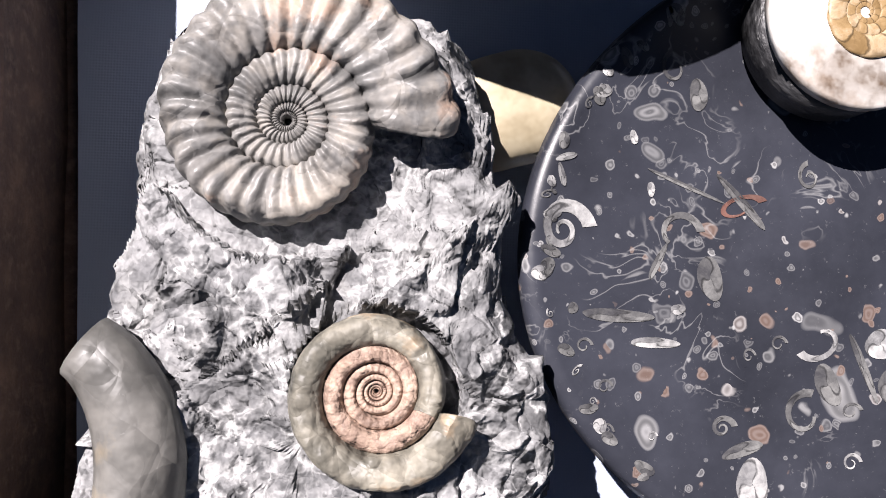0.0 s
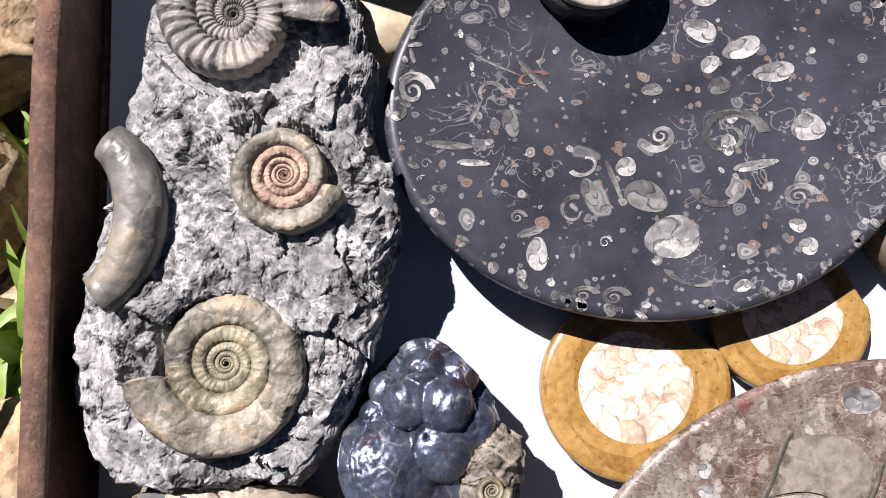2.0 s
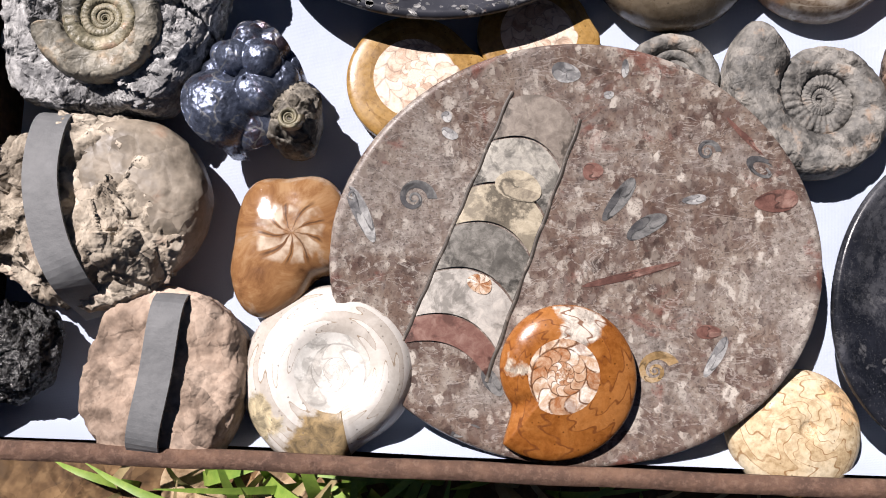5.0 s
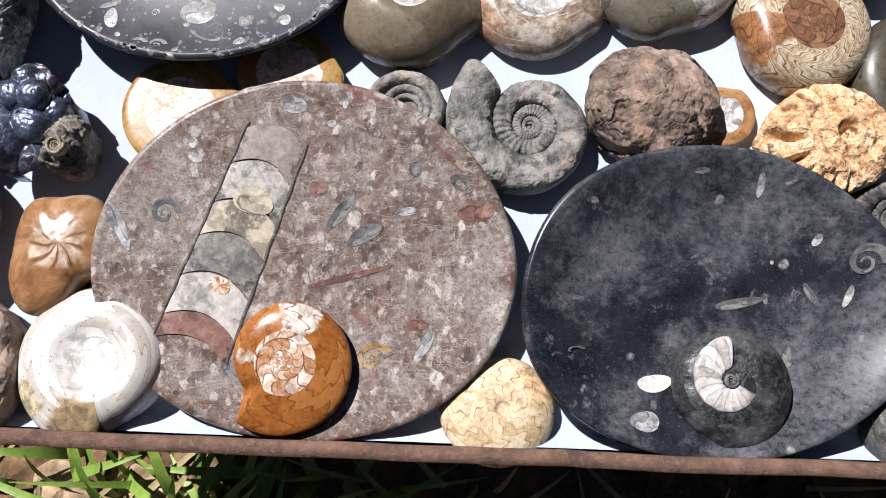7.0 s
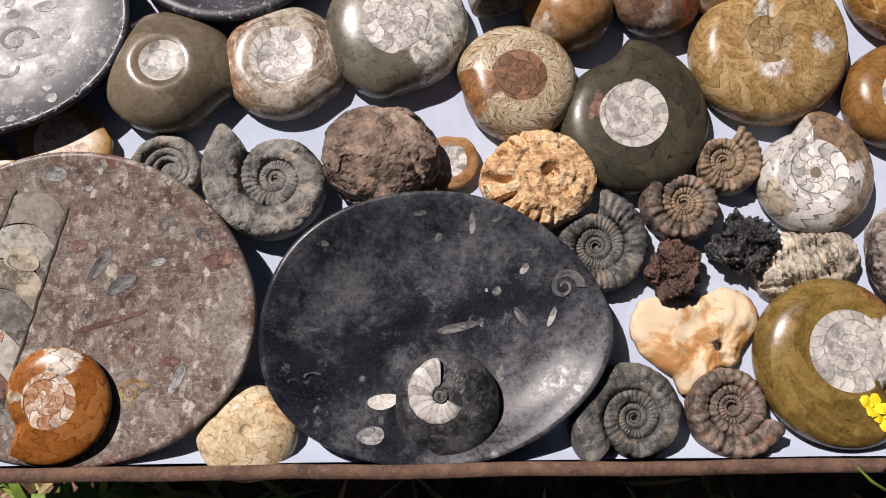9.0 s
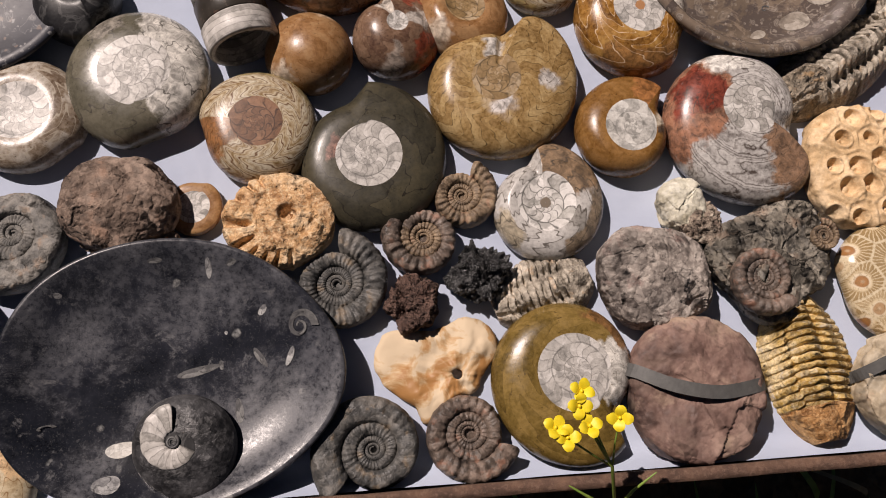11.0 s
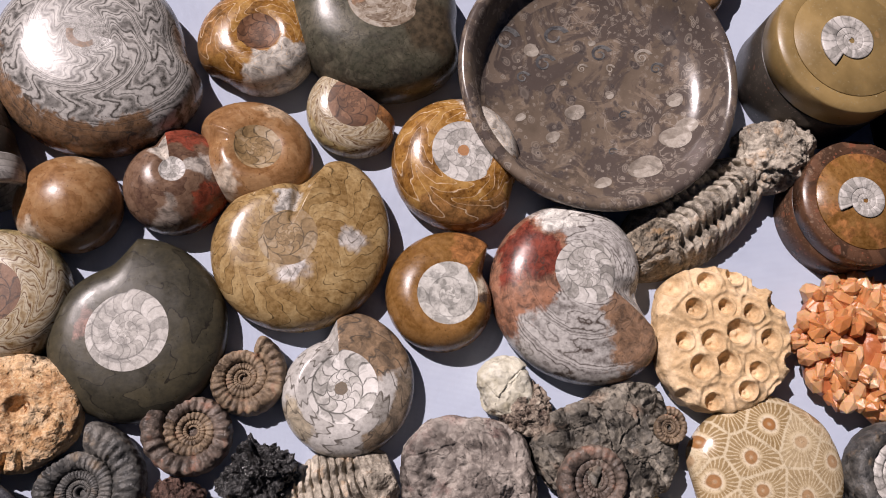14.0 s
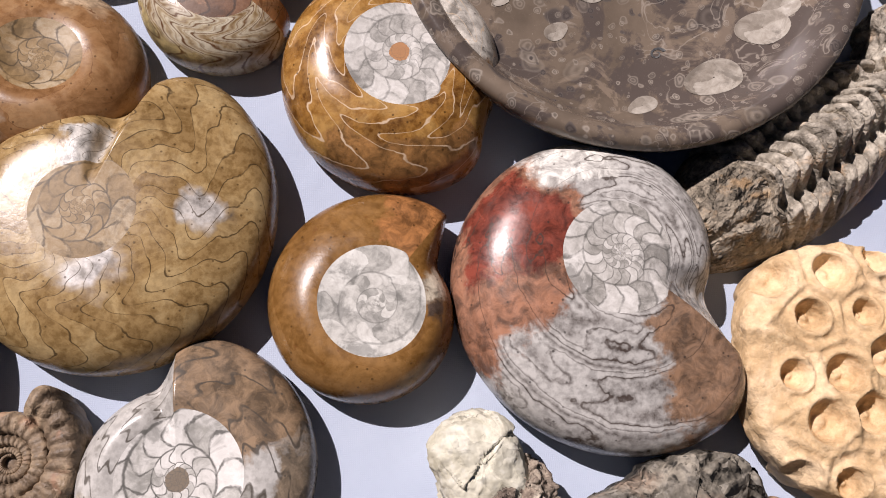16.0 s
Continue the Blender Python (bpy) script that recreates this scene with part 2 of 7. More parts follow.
def fossil_stone_mat(name, base, inc, tint, size=85.0, rough=0.25, amount=0.5, fleck=0.5, cloud=None):
    """Polished limestone full of small sectioned shells."""
    n = Nodes(name)
    ob = n.tc.outputs["Object"]
    col = n.ramp(n.noise(30, 6, 0.6), ((0.3, tuple(0.7 * c for c in base)), (0.7, tuple(min(1, 1.5 * c) for c in base))))
    if cloud:
        col = n.mix(n.ramp(n.noise(22, 7, 0.65, 1.4), ((0.47, 0.0), (0.52, 0.85))), col, cloud)
        col = n.mix(n.ramp(n.noise(34, 7, 0.65, 1.0, n.vmath("ADD", ob, (4.0, 1.0, 0.0))), ((0.56, 0.0), (0.60, 0.6))), col, tuple(1.8 * c for c in base))
    for s, thr, seed in ((size, 0.36, 0.0), (size * 2.2, 0.42, 3.7), (size * 4.5, 0.44, 9.1)):
        v = n.voronoi(s, "F1", n.noise_vec(s * 0.8, 0.9 / s, n.vmath("ADD", ob, (seed, seed * 0.3, 0.0))))
        rnd = n.sep(v.outputs["Color"])
        d = n.math("DIVIDE", v.outputs["Distance"], n.math("ADD", n.math("MULTIPLY", rnd[0], 0.75), 0.12))
        ring = n.math("ADD", n.math("MULTIPLY", n.math("SINE", n.math("MULTIPLY", d, 26.0)), 0.5), 0.5)
        inside = n.ramp(d, ((thr, 1.0), (thr + 0.08, 0.0)))
        keep = n.ramp(rnd[1], ((1 - amount - 0.02, 0.0), (1 - amount + 0.02, 1.0)))
        shade = n.mix(n.math("MULTIPLY", ring, 0.8), inc, tuple(0.25 * c for c in inc))
        shade = n.mix(n.ramp(rnd[2], ((0.75, 0.0), (0.8, 0.8))), shade, tint)
        solid = n.math("MULTIPLY", n.math("MULTIPLY", inside, keep), n.math("ADD", n.math("MULTIPLY", rnd[2], 0.75), 0.2))
        col = n.mix(solid, col, shade)
    worm = n.math("ABSOLUTE", n.math("SUBTRACT", n.noise(size * 0.9, 3, 0.5, 1.5), 0.5))
    gate = n.ramp(n.noise(size * 0.5, 2, 0.5), ((0.52, 0.0), (0.6, fleck)))
    col = n.mix(n.math("MULTIPLY", n.ramp(worm, ((0.0, 1.0), (0.018, 0.0))), gate), col, inc)
    col = n.mix(n.ramp(n.noise(700, 5, 0.8), ((0.62, 0.0), (0.75, fleck))), col, inc)
    if fleck > 0.8:
        col = n.mix(0.5, col, n.ramp(n.noise(480, 3, 0.6), ((0.38, tuple(0.5 * c for c in base)), (0.5, tuple(1.6 * c for c in base)), (0.62, tuple(0.62 * c for c in inc)))))
    n.bump(n.noise(400, 6, 0.7), 0.05, 0.001)
    rg = n.ramp(n.noise(60, 8, 0.7), ((0.3, rough), (0.7, rough + 0.2)))
    return n.done(col, rg, coat=0.1 if rough < 0.2 else 0.0, spec=0.5 if rough < 0.2 else 0.3)


def breccia_mat():
    """Red-brown marble made of small broken shells, greyer and paler in places."""
    n = Nodes("red_brown_fossil_marble")
    ob = n.tc.outputs["Object"]
    col = n.ramp(n.noise(45, 7, 0.7, 0.8), ((0.35, (0.080, 0.047, 0.035)), (0.5, (0.145, 0.102, 0.080)), (0.65, (0.225, 0.185, 0.152))))
    for sc, off, k in ((120, 0.0, 0.75), (260, 2.3, 0.75), (560, 5.1, 0.4)):
        vec = n.vmath("MULTIPLY", n.noise_vec(sc * 0.9, 1.3 / sc, n.vmath("ADD", ob, (off, off * 0.4, 0.0))), (1.0, 0.72, 1.0))
        v = n.voronoi(sc, "F1", vec)
        rnd = n.sep(v.outputs["Color"])
        bit = n.ramp(rnd[0], ((0.0, (0.035, 0.021, 0.018)), (0.35, (0.10, 0.062, 0.052)), (0.6, (0.16, 0.13, 0.115)), (0.82, (0.28, 0.245, 0.21)), (1.0, (0.60, 0.56, 0.50))))
        col = n.mix(n.math("MULTIPLY", n.ramp(rnd[1], ((0.25, 0.0), (0.4, k))), n.ramp(v.outputs["Distance"], ((0.40, 1.0), (0.55, 0.2)))), col, bit)
    pale = n.ramp(n.noise(17, 6, 0.65, 0.9), ((0.48, 0.0), (0.60, 0.5)))
    col = n.mix(pale, col, n.ramp(n.noise(330, 5, 0.7), ((0.36, (0.13, 0.115, 0.10)), (0.64, (0.40, 0.37, 0.34)))))
    col = n.mix(n.ramp(n.noise(26, 6, 0.7, 0.9, n.vmath("ADD", ob, (1.7, 4.0, 0.0))), ((0.57, 0.0), (0.64, 0.6))), col, (0.155, 0.052, 0.038))
    streak = n.math("ABSOLUTE", n.math("SUBTRACT", n.noise(30, 5, 0.6, 1.6, n.vmath("MULTIPLY", ob, (1.0, 2.6, 1.0))), 0.5))
    col = n.mix(n.ramp(streak, ((0.0, 0.6), (0.012, 0.0))), col, (0.40, 0.37, 0.34))
    col = n.mix(n.ramp(n.noise(900, 3, 0.6), ((0.36, 0.6), (0.44, 0.0))), col, (0.03, 0.02, 0.018))
    n.bump(n.noise(500, 5, 0.7), 0.06, 0.001)
    return n.done(col, n.ramp(n.noise(70, 8, 0.7), ((0.3, 0.30), (0.7, 0.52))), spec=0.3)


def worn_black_mat():
    """Black marble, dulled by grey wear in patches and full of fine scratches and specks."""
    n = Nodes("worn_black_marble")
    ob = n.tc.outputs["Object"]
    wear = n.math("MULTIPLY", n.ramp(n.noise(16, 8, 0.72, 0.2), ((0.45, 0.0), (0.60, 0.95))), n.ramp(n.noise(260, 6, 0.8), ((0.36, 0.15), (0.6, 1.0))))
    col = n.ramp(n.noise(40, 7, 0.7), ((0.35, (0.006, 0.007, 0.010)), (0.65, (0.020, 0.022, 0.030))))
    col = n.mix(wear, col, (0.10, 0.103, 0.115))
    col = n.mix(n.ramp(n.noise(75, 9, 0.8, 0.4), ((0.57, 0.0), (0.65, 0.7))), col, (0.15, 0.15, 0.155))
    scratch = n.math("ABSOLUTE", n.math("SUBTRACT", n.noise(60, 4, 0.6, 2.0, n.vmath("MULTIPLY", ob, (1.0, 3.0, 1.0))), 0.5))
    col = n.mix(n.math("MULTIPLY", n.ramp(scratch, ((0.0, 0.5), (0.008, 0.0))), n.ramp(n.noise(30, 3, 0.5), ((0.5, 0.0), (0.6, 1.0)))), col, (0.16, 0.16, 0.165))
    v = n.voronoi(75, "F1", n.noise_vec(90, 0.012))
    rnd = n.sep(v.outputs["Color"])
    bit = n.math("MULTIPLY", n.ramp(rnd[0], ((0.86, 0.0), (0.9, 0.8))), n.ramp(v.outputs["Distance"], ((0.14, 1.0), (0.24, 0.0))))
    col = n.mix(n.math("MULTIPLY", bit, n.ramp(n.noise(300, 5, 0.7), ((0.4, 0.2), (0.6, 1.0)))), col, (0.30, 0.30, 0.29))
    col = n.mix(n.ramp(n.noise(850, 4, 0.7), ((0.59, 0.0), (0.70, 0.4))), col, (0.16, 0.16, 0.165))
    n.bump(n.noise(500, 6, 0.75), 0.08, 0.001)
    return n.done(col, n.mix(wear, (0.20, 0.20, 0.20), (0.5, 0.5, 0.5)), spec=0.32)


def flower_mat():
    """Brown polish with a rosette of pale petal-shaped chambers."""
    n = Nodes("brown_rosette_polish")
    ob = n.tc.outputs["Object"]
    off = n.sep(n.vmath("SUBTRACT", n.noise_vec(110, 0.003), (0.002, 0.003, 0.0)))
    r = n.math("SQRT", n.math("ADD", n.math("MULTIPLY", off[0], off[0]), n.math("MULTIPLY", off[1], off[1])))
    ang = n.math("ADD", n.math("ARCTAN2", off[1], off[0]), n.math("MULTIPLY", r, 26.0))
    petal = n.math("ABSOLUTE", n.math("SINE", n.math("MULTIPLY", ang, 4.5)))
    reach = n.math("ADD", 0.006, n.math("MULTIPLY", n.noise(60, 2, 0.5), 0.018))
    inside = n.ramp(n.math("DIVIDE", r, reach), ((0.85, 1.0), (1.0, 0.0)))
    col = n.ramp(n.noise(50, 7, 0.7, 0.8), ((0.36, (0.13, 0.058, 0.024)), (0.5, (0.23, 0.115, 0.048)), (0.64, (0.33, 0.20, 0.10))))
    col = n.mix(n.ramp(n.noise(24, 5, 0.65, 0.5), ((0.52, 0.0), (0.58, 0.75))), col, n.ramp(n.noise(300, 5, 0.7), ((0.38, (0.20, 0.135, 0.09)), (0.62, (0.38, 0.29, 0.21)))))
    col = n.mix(n.math("MULTIPLY", inside, n.math("MULTIPLY", n.ramp(n.noise(70, 3, 0.6), ((0.42, 0.1), (0.54, 1.0))), n.ramp(petal, ((0.40, 0.0), (0.62, 0.85))))), col, n.ramp(n.noise(120, 5, 0.6), ((0.4, (0.30, 0.21, 0.135)), (0.6, (0.54, 0.45, 0.35)))))
    col = n.mix(n.math("MULTIPLY", inside, n.ramp(petal, ((0.10, 0.8), (0.25, 0.0)))), col, (0.07, 0.035, 0.018))
    n.bump(n.noise(260, 6, 0.7), 0.08, 0.001)
    return n.done(col, 0.22, coat=0.06, spec=0.4)


M = {}
M["slab"] = rock_mat("grey_limestone", (0.115, 0.117, 0.122), (0.235, 0.237, 0.243), (0.36, 0.36, 0.36), 85, 0.85, 0.9, (0.34, 0.34, 0.335), True)
M["grey_rib"] = rock_mat("grey_fossil", (0.24, 0.24, 0.235), (0.30, 0.292, 0.28), (0.36, 0.33, 0.29), 70, 0.55, 0.4, (0.40, 0.28, 0.21))
M["grey_smooth"] = rock_mat("smooth_grey_fossil", (0.15, 0.148, 0.14), (0.19, 0.186, 0.175), (0.22, 0.212, 0.195), 60, 0.5, 0.25, (0.26, 0.22, 0.16))
M["grey_olive"] = rock_mat("grey_olive_fossil", (0.18, 0.175, 0.15), (0.27, 0.255, 0.215), (0.34, 0.315, 0.26), 80, 0.6, 0.5, (0.36, 0.26, 0.16))
M["olive_fossil"] = rock_mat("olive_fossil", (0.17, 0.16, 0.11), (0.27, 0.25, 0.18), (0.42, 0.37, 0.27), 110, 0.55, 0.35, (0.40, 0.27, 0.19))
M["pink_fossil"] = rock_mat("pink_fossil", (0.27, 0.18, 0.14), (0.42, 0.31, 0.255), (0.58, 0.45, 0.36), 150, 0.75, 0.55)
M["dark_fossil"] = rock_mat("dark_grey_fossil", (0.055, 0.057, 0.058), (0.095, 0.095, 0.092), (0.17, 0.16, 0.145), 110, 0.6, 0.4, (0.2, 0.15, 0.10))
M["grey_fossil2"] = rock_mat("mid_grey_fossil", (0.12, 0.118, 0.112), (0.19, 0.185, 0.175), (0.29, 0.275, 0.25), 110, 0.72, 0.5, (0.30, 0.22, 0.16))
M["brown_fossil"] = rock_mat("brown_fossil", (0.12, 0.085, 0.06), (0.23, 0.17, 0.12), (0.38, 0.29, 0.2), 130, 0.65, 0.4, (0.33, 0.19, 0.12))
M["umber_fossil"] = rock_mat("umber_fossil", (0.075, 0.062, 0.055), (0.15, 0.12, 0.1), (0.26, 0.2, 0.165), 120, 0.6, 0.4, (0.26, 0.13, 0.085))
M["sandy"] = rock_mat("sandy_orange_fossil", (0.62, 0.33, 0.16), (0.80, 0.50, 0.27), (0.84, 0.66, 0.46), 130, 0.9, 0.75)
M["pit"] = rock_mat("dark_pit", (0.2, 0.08, 0.03), (0.3, 0.13, 0.05), (0.4, 0.2, 0.09), 130, 0.95, 0.5)
M["rock_brown"] = rock_mat("brown_grey_rock", (0.27, 0.225, 0.175), (0.46, 0.40, 0.325), (0.60, 0.54, 0.455), 60, 0.9, 0.9, (0.34, 0.25, 0.19))
M["nodule_shell"] = rock_mat("smooth_grey_brown_shell", (0.17, 0.145, 0.12), (0.27, 0.235, 0.19), (0.38, 0.33, 0.27), 45, 0.6, 0.3, (0.33, 0.21, 0.14))
M["rock_tan"] = rock_mat("tan_pink_rock", (0.27, 0.20, 0.155), (0.41, 0.315, 0.25), (0.52, 0.42, 0.345), 60, 0.9, 0.5)
M["rock_red"] = rock_mat("red_brown_rock", (0.095, 0.066, 0.052), (0.205, 0.148, 0.118), (0.35, 0.275, 0.225), 75, 0.88, 0.75, (0.29, 0.18, 0.125))
M["rock_purple"] = rock_mat("purple_brown_rock", (0.13, 0.083, 0.072), (0.25, 0.16, 0.135), (0.35, 0.25, 0.205), 45, 0.75, 0.4, (0.40, 0.29, 0.21))
M["rock_grey"] = rock_mat("pitted_grey_rock", (0.09, 0.072, 0.066), (0.26, 0.225, 0.20), (0.56, 0.51, 0.46), 60, 0.88, 0.8, (0.24, 0.15, 0.13))
M["rock_dark"] = rock_mat("dark_grey_rock", (0.05, 0.047, 0.042), (0.13, 0.12, 0.105), (0.32, 0.29, 0.24), 60, 0.7, 1.0, (0.30, 0.21, 0.15))
M["rock_black"] = rock_mat("black_glassy_rock", (0.012, 0.012, 0.013), (0.03, 0.03, 0.032), (0.10, 0.10, 0.10), 160, 0.35, 1.0)
M["rock_rust"] = rock_mat("dark_rust_rock", (0.06, 0.03, 0.022), (0.12, 0.065, 0.05), (0.2, 0.13, 0.105), 180, 0.8, 1.0)
M["rock_cream"] = rock_mat("cream_rock", (0.56, 0.46, 0.33), (0.72, 0.62, 0.47), (0.82, 0.75, 0.62), 45, 0.85, 0.3, (0.62, 0.40, 0.26))
M["rock_white"] = rock_mat("dark_pitted_crust", (0.05, 0.035, 0.028), (0.17, 0.12, 0.095), (0.50, 0.43, 0.35), 120, 0.85, 0.9, (0.60, 0.54, 0.44))
M["rock_chalk"] = rock_mat("cream_chalk", (0.60, 0.54, 0.38), (0.82, 0.79, 0.66), (0.84, 0.82, 0.72), 60, 0.85, 0.45, (0.12, 0.08, 0.06))
M["ochre"] = rock_mat("ochre_fossil", (0.34, 0.20, 0.07), (0.68, 0.46, 0.16), (0.80, 0.67, 0.44), 100, 0.9, 0.7, (0.60, 0.54, 0.44))
M["ochre_head"] = rock_mat("rust_ochre_fossil", (0.26, 0.11, 0.04), (0.46, 0.24, 0.10), (0.60, 0.40, 0.22), 110, 0.9, 0.8)
M["stone_soil"] = rock_mat("ochre_field_stone", (0.33, 0.21, 0.12), (0.50, 0.37, 0.24), (0.62, 0.51, 0.36), 30, 0.9, 0.8)
M["soil"] = rock_mat("ochre_soil", (0.10, 0.055, 0.027), (0.18, 0.105, 0.052), (0.27, 0.18, 0.10), 18, 0.95, 1.0)
M["coral"] = rock_mat("tan_coral", (0.98, 0.70, 0.42), (0.74, 0.53, 0.325), (0.80, 0.62, 0.42), 130, 0.9, 0.3)
M["tribone"] = rock_mat("grey_beige_fossil", (0.24, 0.205, 0.165), (0.50, 0.45, 0.375), (0.68, 0.62, 0.53), 120, 0.78, 0.6, (0.50, 0.35, 0.22))
M["tridark"] = rock_mat("dark_beige_fossil", (0.10, 0.085, 0.065), (0.27, 0.23, 0.18), (0.44, 0.38, 0.30), 120, 0.75, 0.9, (0.40, 0.25, 0.12))
M["pebble"] = rock_mat("beige_pebble", (0.45, 0.38, 0.26), (0.56, 0.49, 0.36), (0.64, 0.58, 0.45), 50, 0.45, 0.1)

M["olive_dk"] = shell_mat("dark_olive_polish", ((0.040, 0.037, 0.027), (0.058, 0.053, 0.038), (0.085, 0.075, 0.050)), (0.014, 0.012, 0.010), 9, 0.35, 0.035, 0.24, None, 0.25, 0.5, (), 8.0, ((0.72, 0.84, -0.5, 0.30, (0.24, 0.13, 0.10)),))
M["olive_grey"] = shell_mat("olive_grey_polish", ((0.105, 0.098, 0.072), (0.14, 0.13, 0.098), (0.19, 0.175, 0.135)), (0.05, 0.045, 0.04), 9, 0.3, 0.04, 0.17, None, 0.25, 0.5, (), 5.0, ((0.50, 0.95, -0.3, 1.4, (0.50, 0.48, 0.44)), (0.34, 0.46, 0.3, 1.4, (0.22, 0.20, 0.17))))
M["taupe"] = shell_mat("taupe_polish", ((0.13, 0.105, 0.075), (0.18, 0.15, 0.11), (0.23, 0.19, 0.14)), (0.12, 0.1, 0.07), 5, 0.3, 0.02, 0.16)
M["tan"] = shell_mat("tan_polish", ((0.25, 0.150, 0.062), (0.38, 0.25, 0.115), (0.56, 0.41, 0.22)), (0.05, 0.032, 0.016), 31, 0.85, 0.045, 0.18, None, 0.35, 0.6, ((0.004, -0.018, 0.008, (0.60, 0.58, 0.57)), (0.036, -0.002, 0.007, (0.52, 0.50, 0.48)), (0.045, -0.004, 0.004, (0.08, 0.07, 0.065))), 9.0, ((0.87, 0.985, -0.2, 0.7, (0.46, 0.44, 0.41)),))
M["brown"] = shell_mat("honey_brown_polish", ((0.17, 0.082, 0.026), (0.24, 0.125, 0.045), (0.34, 0.19, 0.08)), (0.15, 0.07, 0.03), 5, 0.4, 0.010, 0.17, None, 0.3, 0.7, (), 8.0, ((-0.1, 0.10, 0.0, 1.4, (0.30, 0.13, 0.045)), (0.84, 0.94, -0.3, 0.8, (0.46, 0.40, 0.31)), (0.80, 0.86, 0.0, 0.6, (0.07, 0.05, 0.04))))
M["radiant"] = flower_mat()
M["copper"] = shell_mat("copper_polish", ((0.23, 0.115, 0.05), (0.34, 0.185, 0.09), (0.44, 0.27, 0.145)), (0.13, 0.06, 0.03), 6, 0.5, 0.018, 0.2, None, 0.25, 0.7, ((-0.020, -0.022, 0.009, (0.60, 0.52, 0.42)), (0.012, 0.030, 0.010, (0.56, 0.42, 0.28))))
M["amber"] = shell_mat("amber_polish", ((0.15, 0.065, 0.02), (0.34, 0.165, 0.05), (0.52, 0.31, 0.12)), (0.60, 0.48, 0.36), 13, 0.8, 0.05, 0.17, None, 0.35, 0.6, (), 9.0, ((0.62, 0.9, 0.0, 1.4, (0.50, 0.47, 0.42)), (0.0, 0.25, 0.5, 1.4, (0.26, 0.13, 0.045))))
M["mustard"] = shell_mat("mustard_polish", ((0.12, 0.080, 0.025), (0.20, 0.135, 0.046), (0.30, 0.205, 0.08)), (0.06, 0.04, 0.018), 11, 0.9, 0.03, 0.17, None, 0.25, 0.6, (), 8.0, ((0.70, 0.97, -0.3, 0.9, (0.52, 0.50, 0.46)), (0.62, 0.78, 0.5, 1.4, (0.22, 0.11, 0.04))))
M["slice"] = shell_mat("yellow_brown_slice", ((0.24, 0.135, 0.045), (0.35, 0.21, 0.075), (0.45, 0.29, 0.12)), (0.16, 0.085, 0.035), 6, 0.6, 0.02, 0.22, None, 0.3, 0.6, ((0.02, -0.03, 0.010, (0.16, 0.11, 0.09)),))
M["red"] = shell_mat("red_grey_polish", ((0.12, 0.10, 0.09), (0.40, 0.38, 0.36), (0.70, 0.68, 0.65)), (0.05, 0.036, 0.03), 4, 0.75, 0.03, 0.17, None, 0.4, 0.5, (), 6.5, ((0.27, 0.56, -0.3, 1.4, (0.28, 0.13, 0.075)), (0.36, 0.52, -0.2, 0.95, (0.17, 0.035, 0.022)), (-0.1, 0.10, 0.0, 1.4, (0.23, 0.135, 0.08)), (0.52, 0.66, 0.3, 1.4, (0.60, 0.56, 0.52))), 0.8)
M["redmix"] = shell_mat("maroon_polish", ((0.10, 0.055, 0.04), (0.18, 0.11, 0.075), (0.28, 0.185, 0.13)), (0.05, 0.03, 0.022), 8, 0.9, 0.03, 0.16, None, 0.3, 0.6, (), 7.0, ((-0.1, 0.14, 0.3, 1.4, (0.22, 0.05, 0.03)), (0.30, 0.44, 0.4, 1.4, (0.22, 0.05, 0.025)), (0.16, 0.30, -0.2, 0.6, (0.42, 0.385, 0.345)), (0.90, 1.1, -0.3, 0.7, (0.46, 0.42, 0.37)), (0.5, 0.58, 0.3, 1.4, (0.36, 0.30, 0.25))))
M["mottled"] = shell_mat("cream_brown_polish", ((0.15, 0.10, 0.065), (0.27, 0.205, 0.145), (0.60, 0.55, 0.48)), (0.40, 0.36, 0.30), 11, 0.8, 0.10, 0.2, None, 0.3, 0.6, (), 7.0, ((0.35, 0.75, 0.5, 1.4, (0.26, 0.155, 0.09)),))
M["greywhite"] = shell_mat("grey_white_polish", ((0.26, 0.245, 0.22), (0.56, 0.54, 0.51), (0.74, 0.72, 0.69)), (0.07, 0.06, 0.05), 12, 0.55, 0.09, 0.18, None, 0.3, 0.35, (), 5.0, ((-0.1, 0.22, -0.2, 1.4, (0.22, 0.145, 0.085)), (0.20, 0.45, 0.45, 1.4, (0.20, 0.15, 0.10)), (0.60, 0.74, 0.4, 1.4, (0.34, 0.29, 0.21))))
M["stripe"] = shell_mat("grey_striped_polish", ((0.07, 0.066, 0.06), (0.22, 0.21, 0.195), (0.62, 0.60, 0.57)), (0.05, 0.045, 0.04), 13, 1.3, 0.05, 0.15, None, 0.35, 0.4, (), 7.0, ((0.10, 0.5, 0.72, 1.4, (0.18, 0.10, 0.05)),), 0.95)
M["patch"] = shell_mat("cream_olive_patchwork", ((0.19, 0.10, 0.04), (0.42, 0.31, 0.17), (0.70, 0.64, 0.51)), (0.09, 0.04, 0.018), 15, 0.7, 0.07, 0.2, None, 0.3, 0.45, (), 8.0, ((0.85, 1.1, -0.2, 1.4, (0.23, 0.10, 0.035)), (0.15, 0.4, 0.8, 1.4, (0.34, 0.27, 0.13))), 0.65)
M["green"] = shell_mat("dark_green_polish", ((0.06, 0.06, 0.042), (0.105, 0.10, 0.072), (0.17, 0.155, 0.115)), (0.03, 0.03, 0.02), 7, 0.7, 0.02, 0.22, (0.04, 0.035, 0.025), 0.3, 0.7, ((0.030, -0.020, 0.020, (0.07, 0.05, 0.03)), (0.020, 0.020, 0.014, (0.42, 0.37, 0.32))))
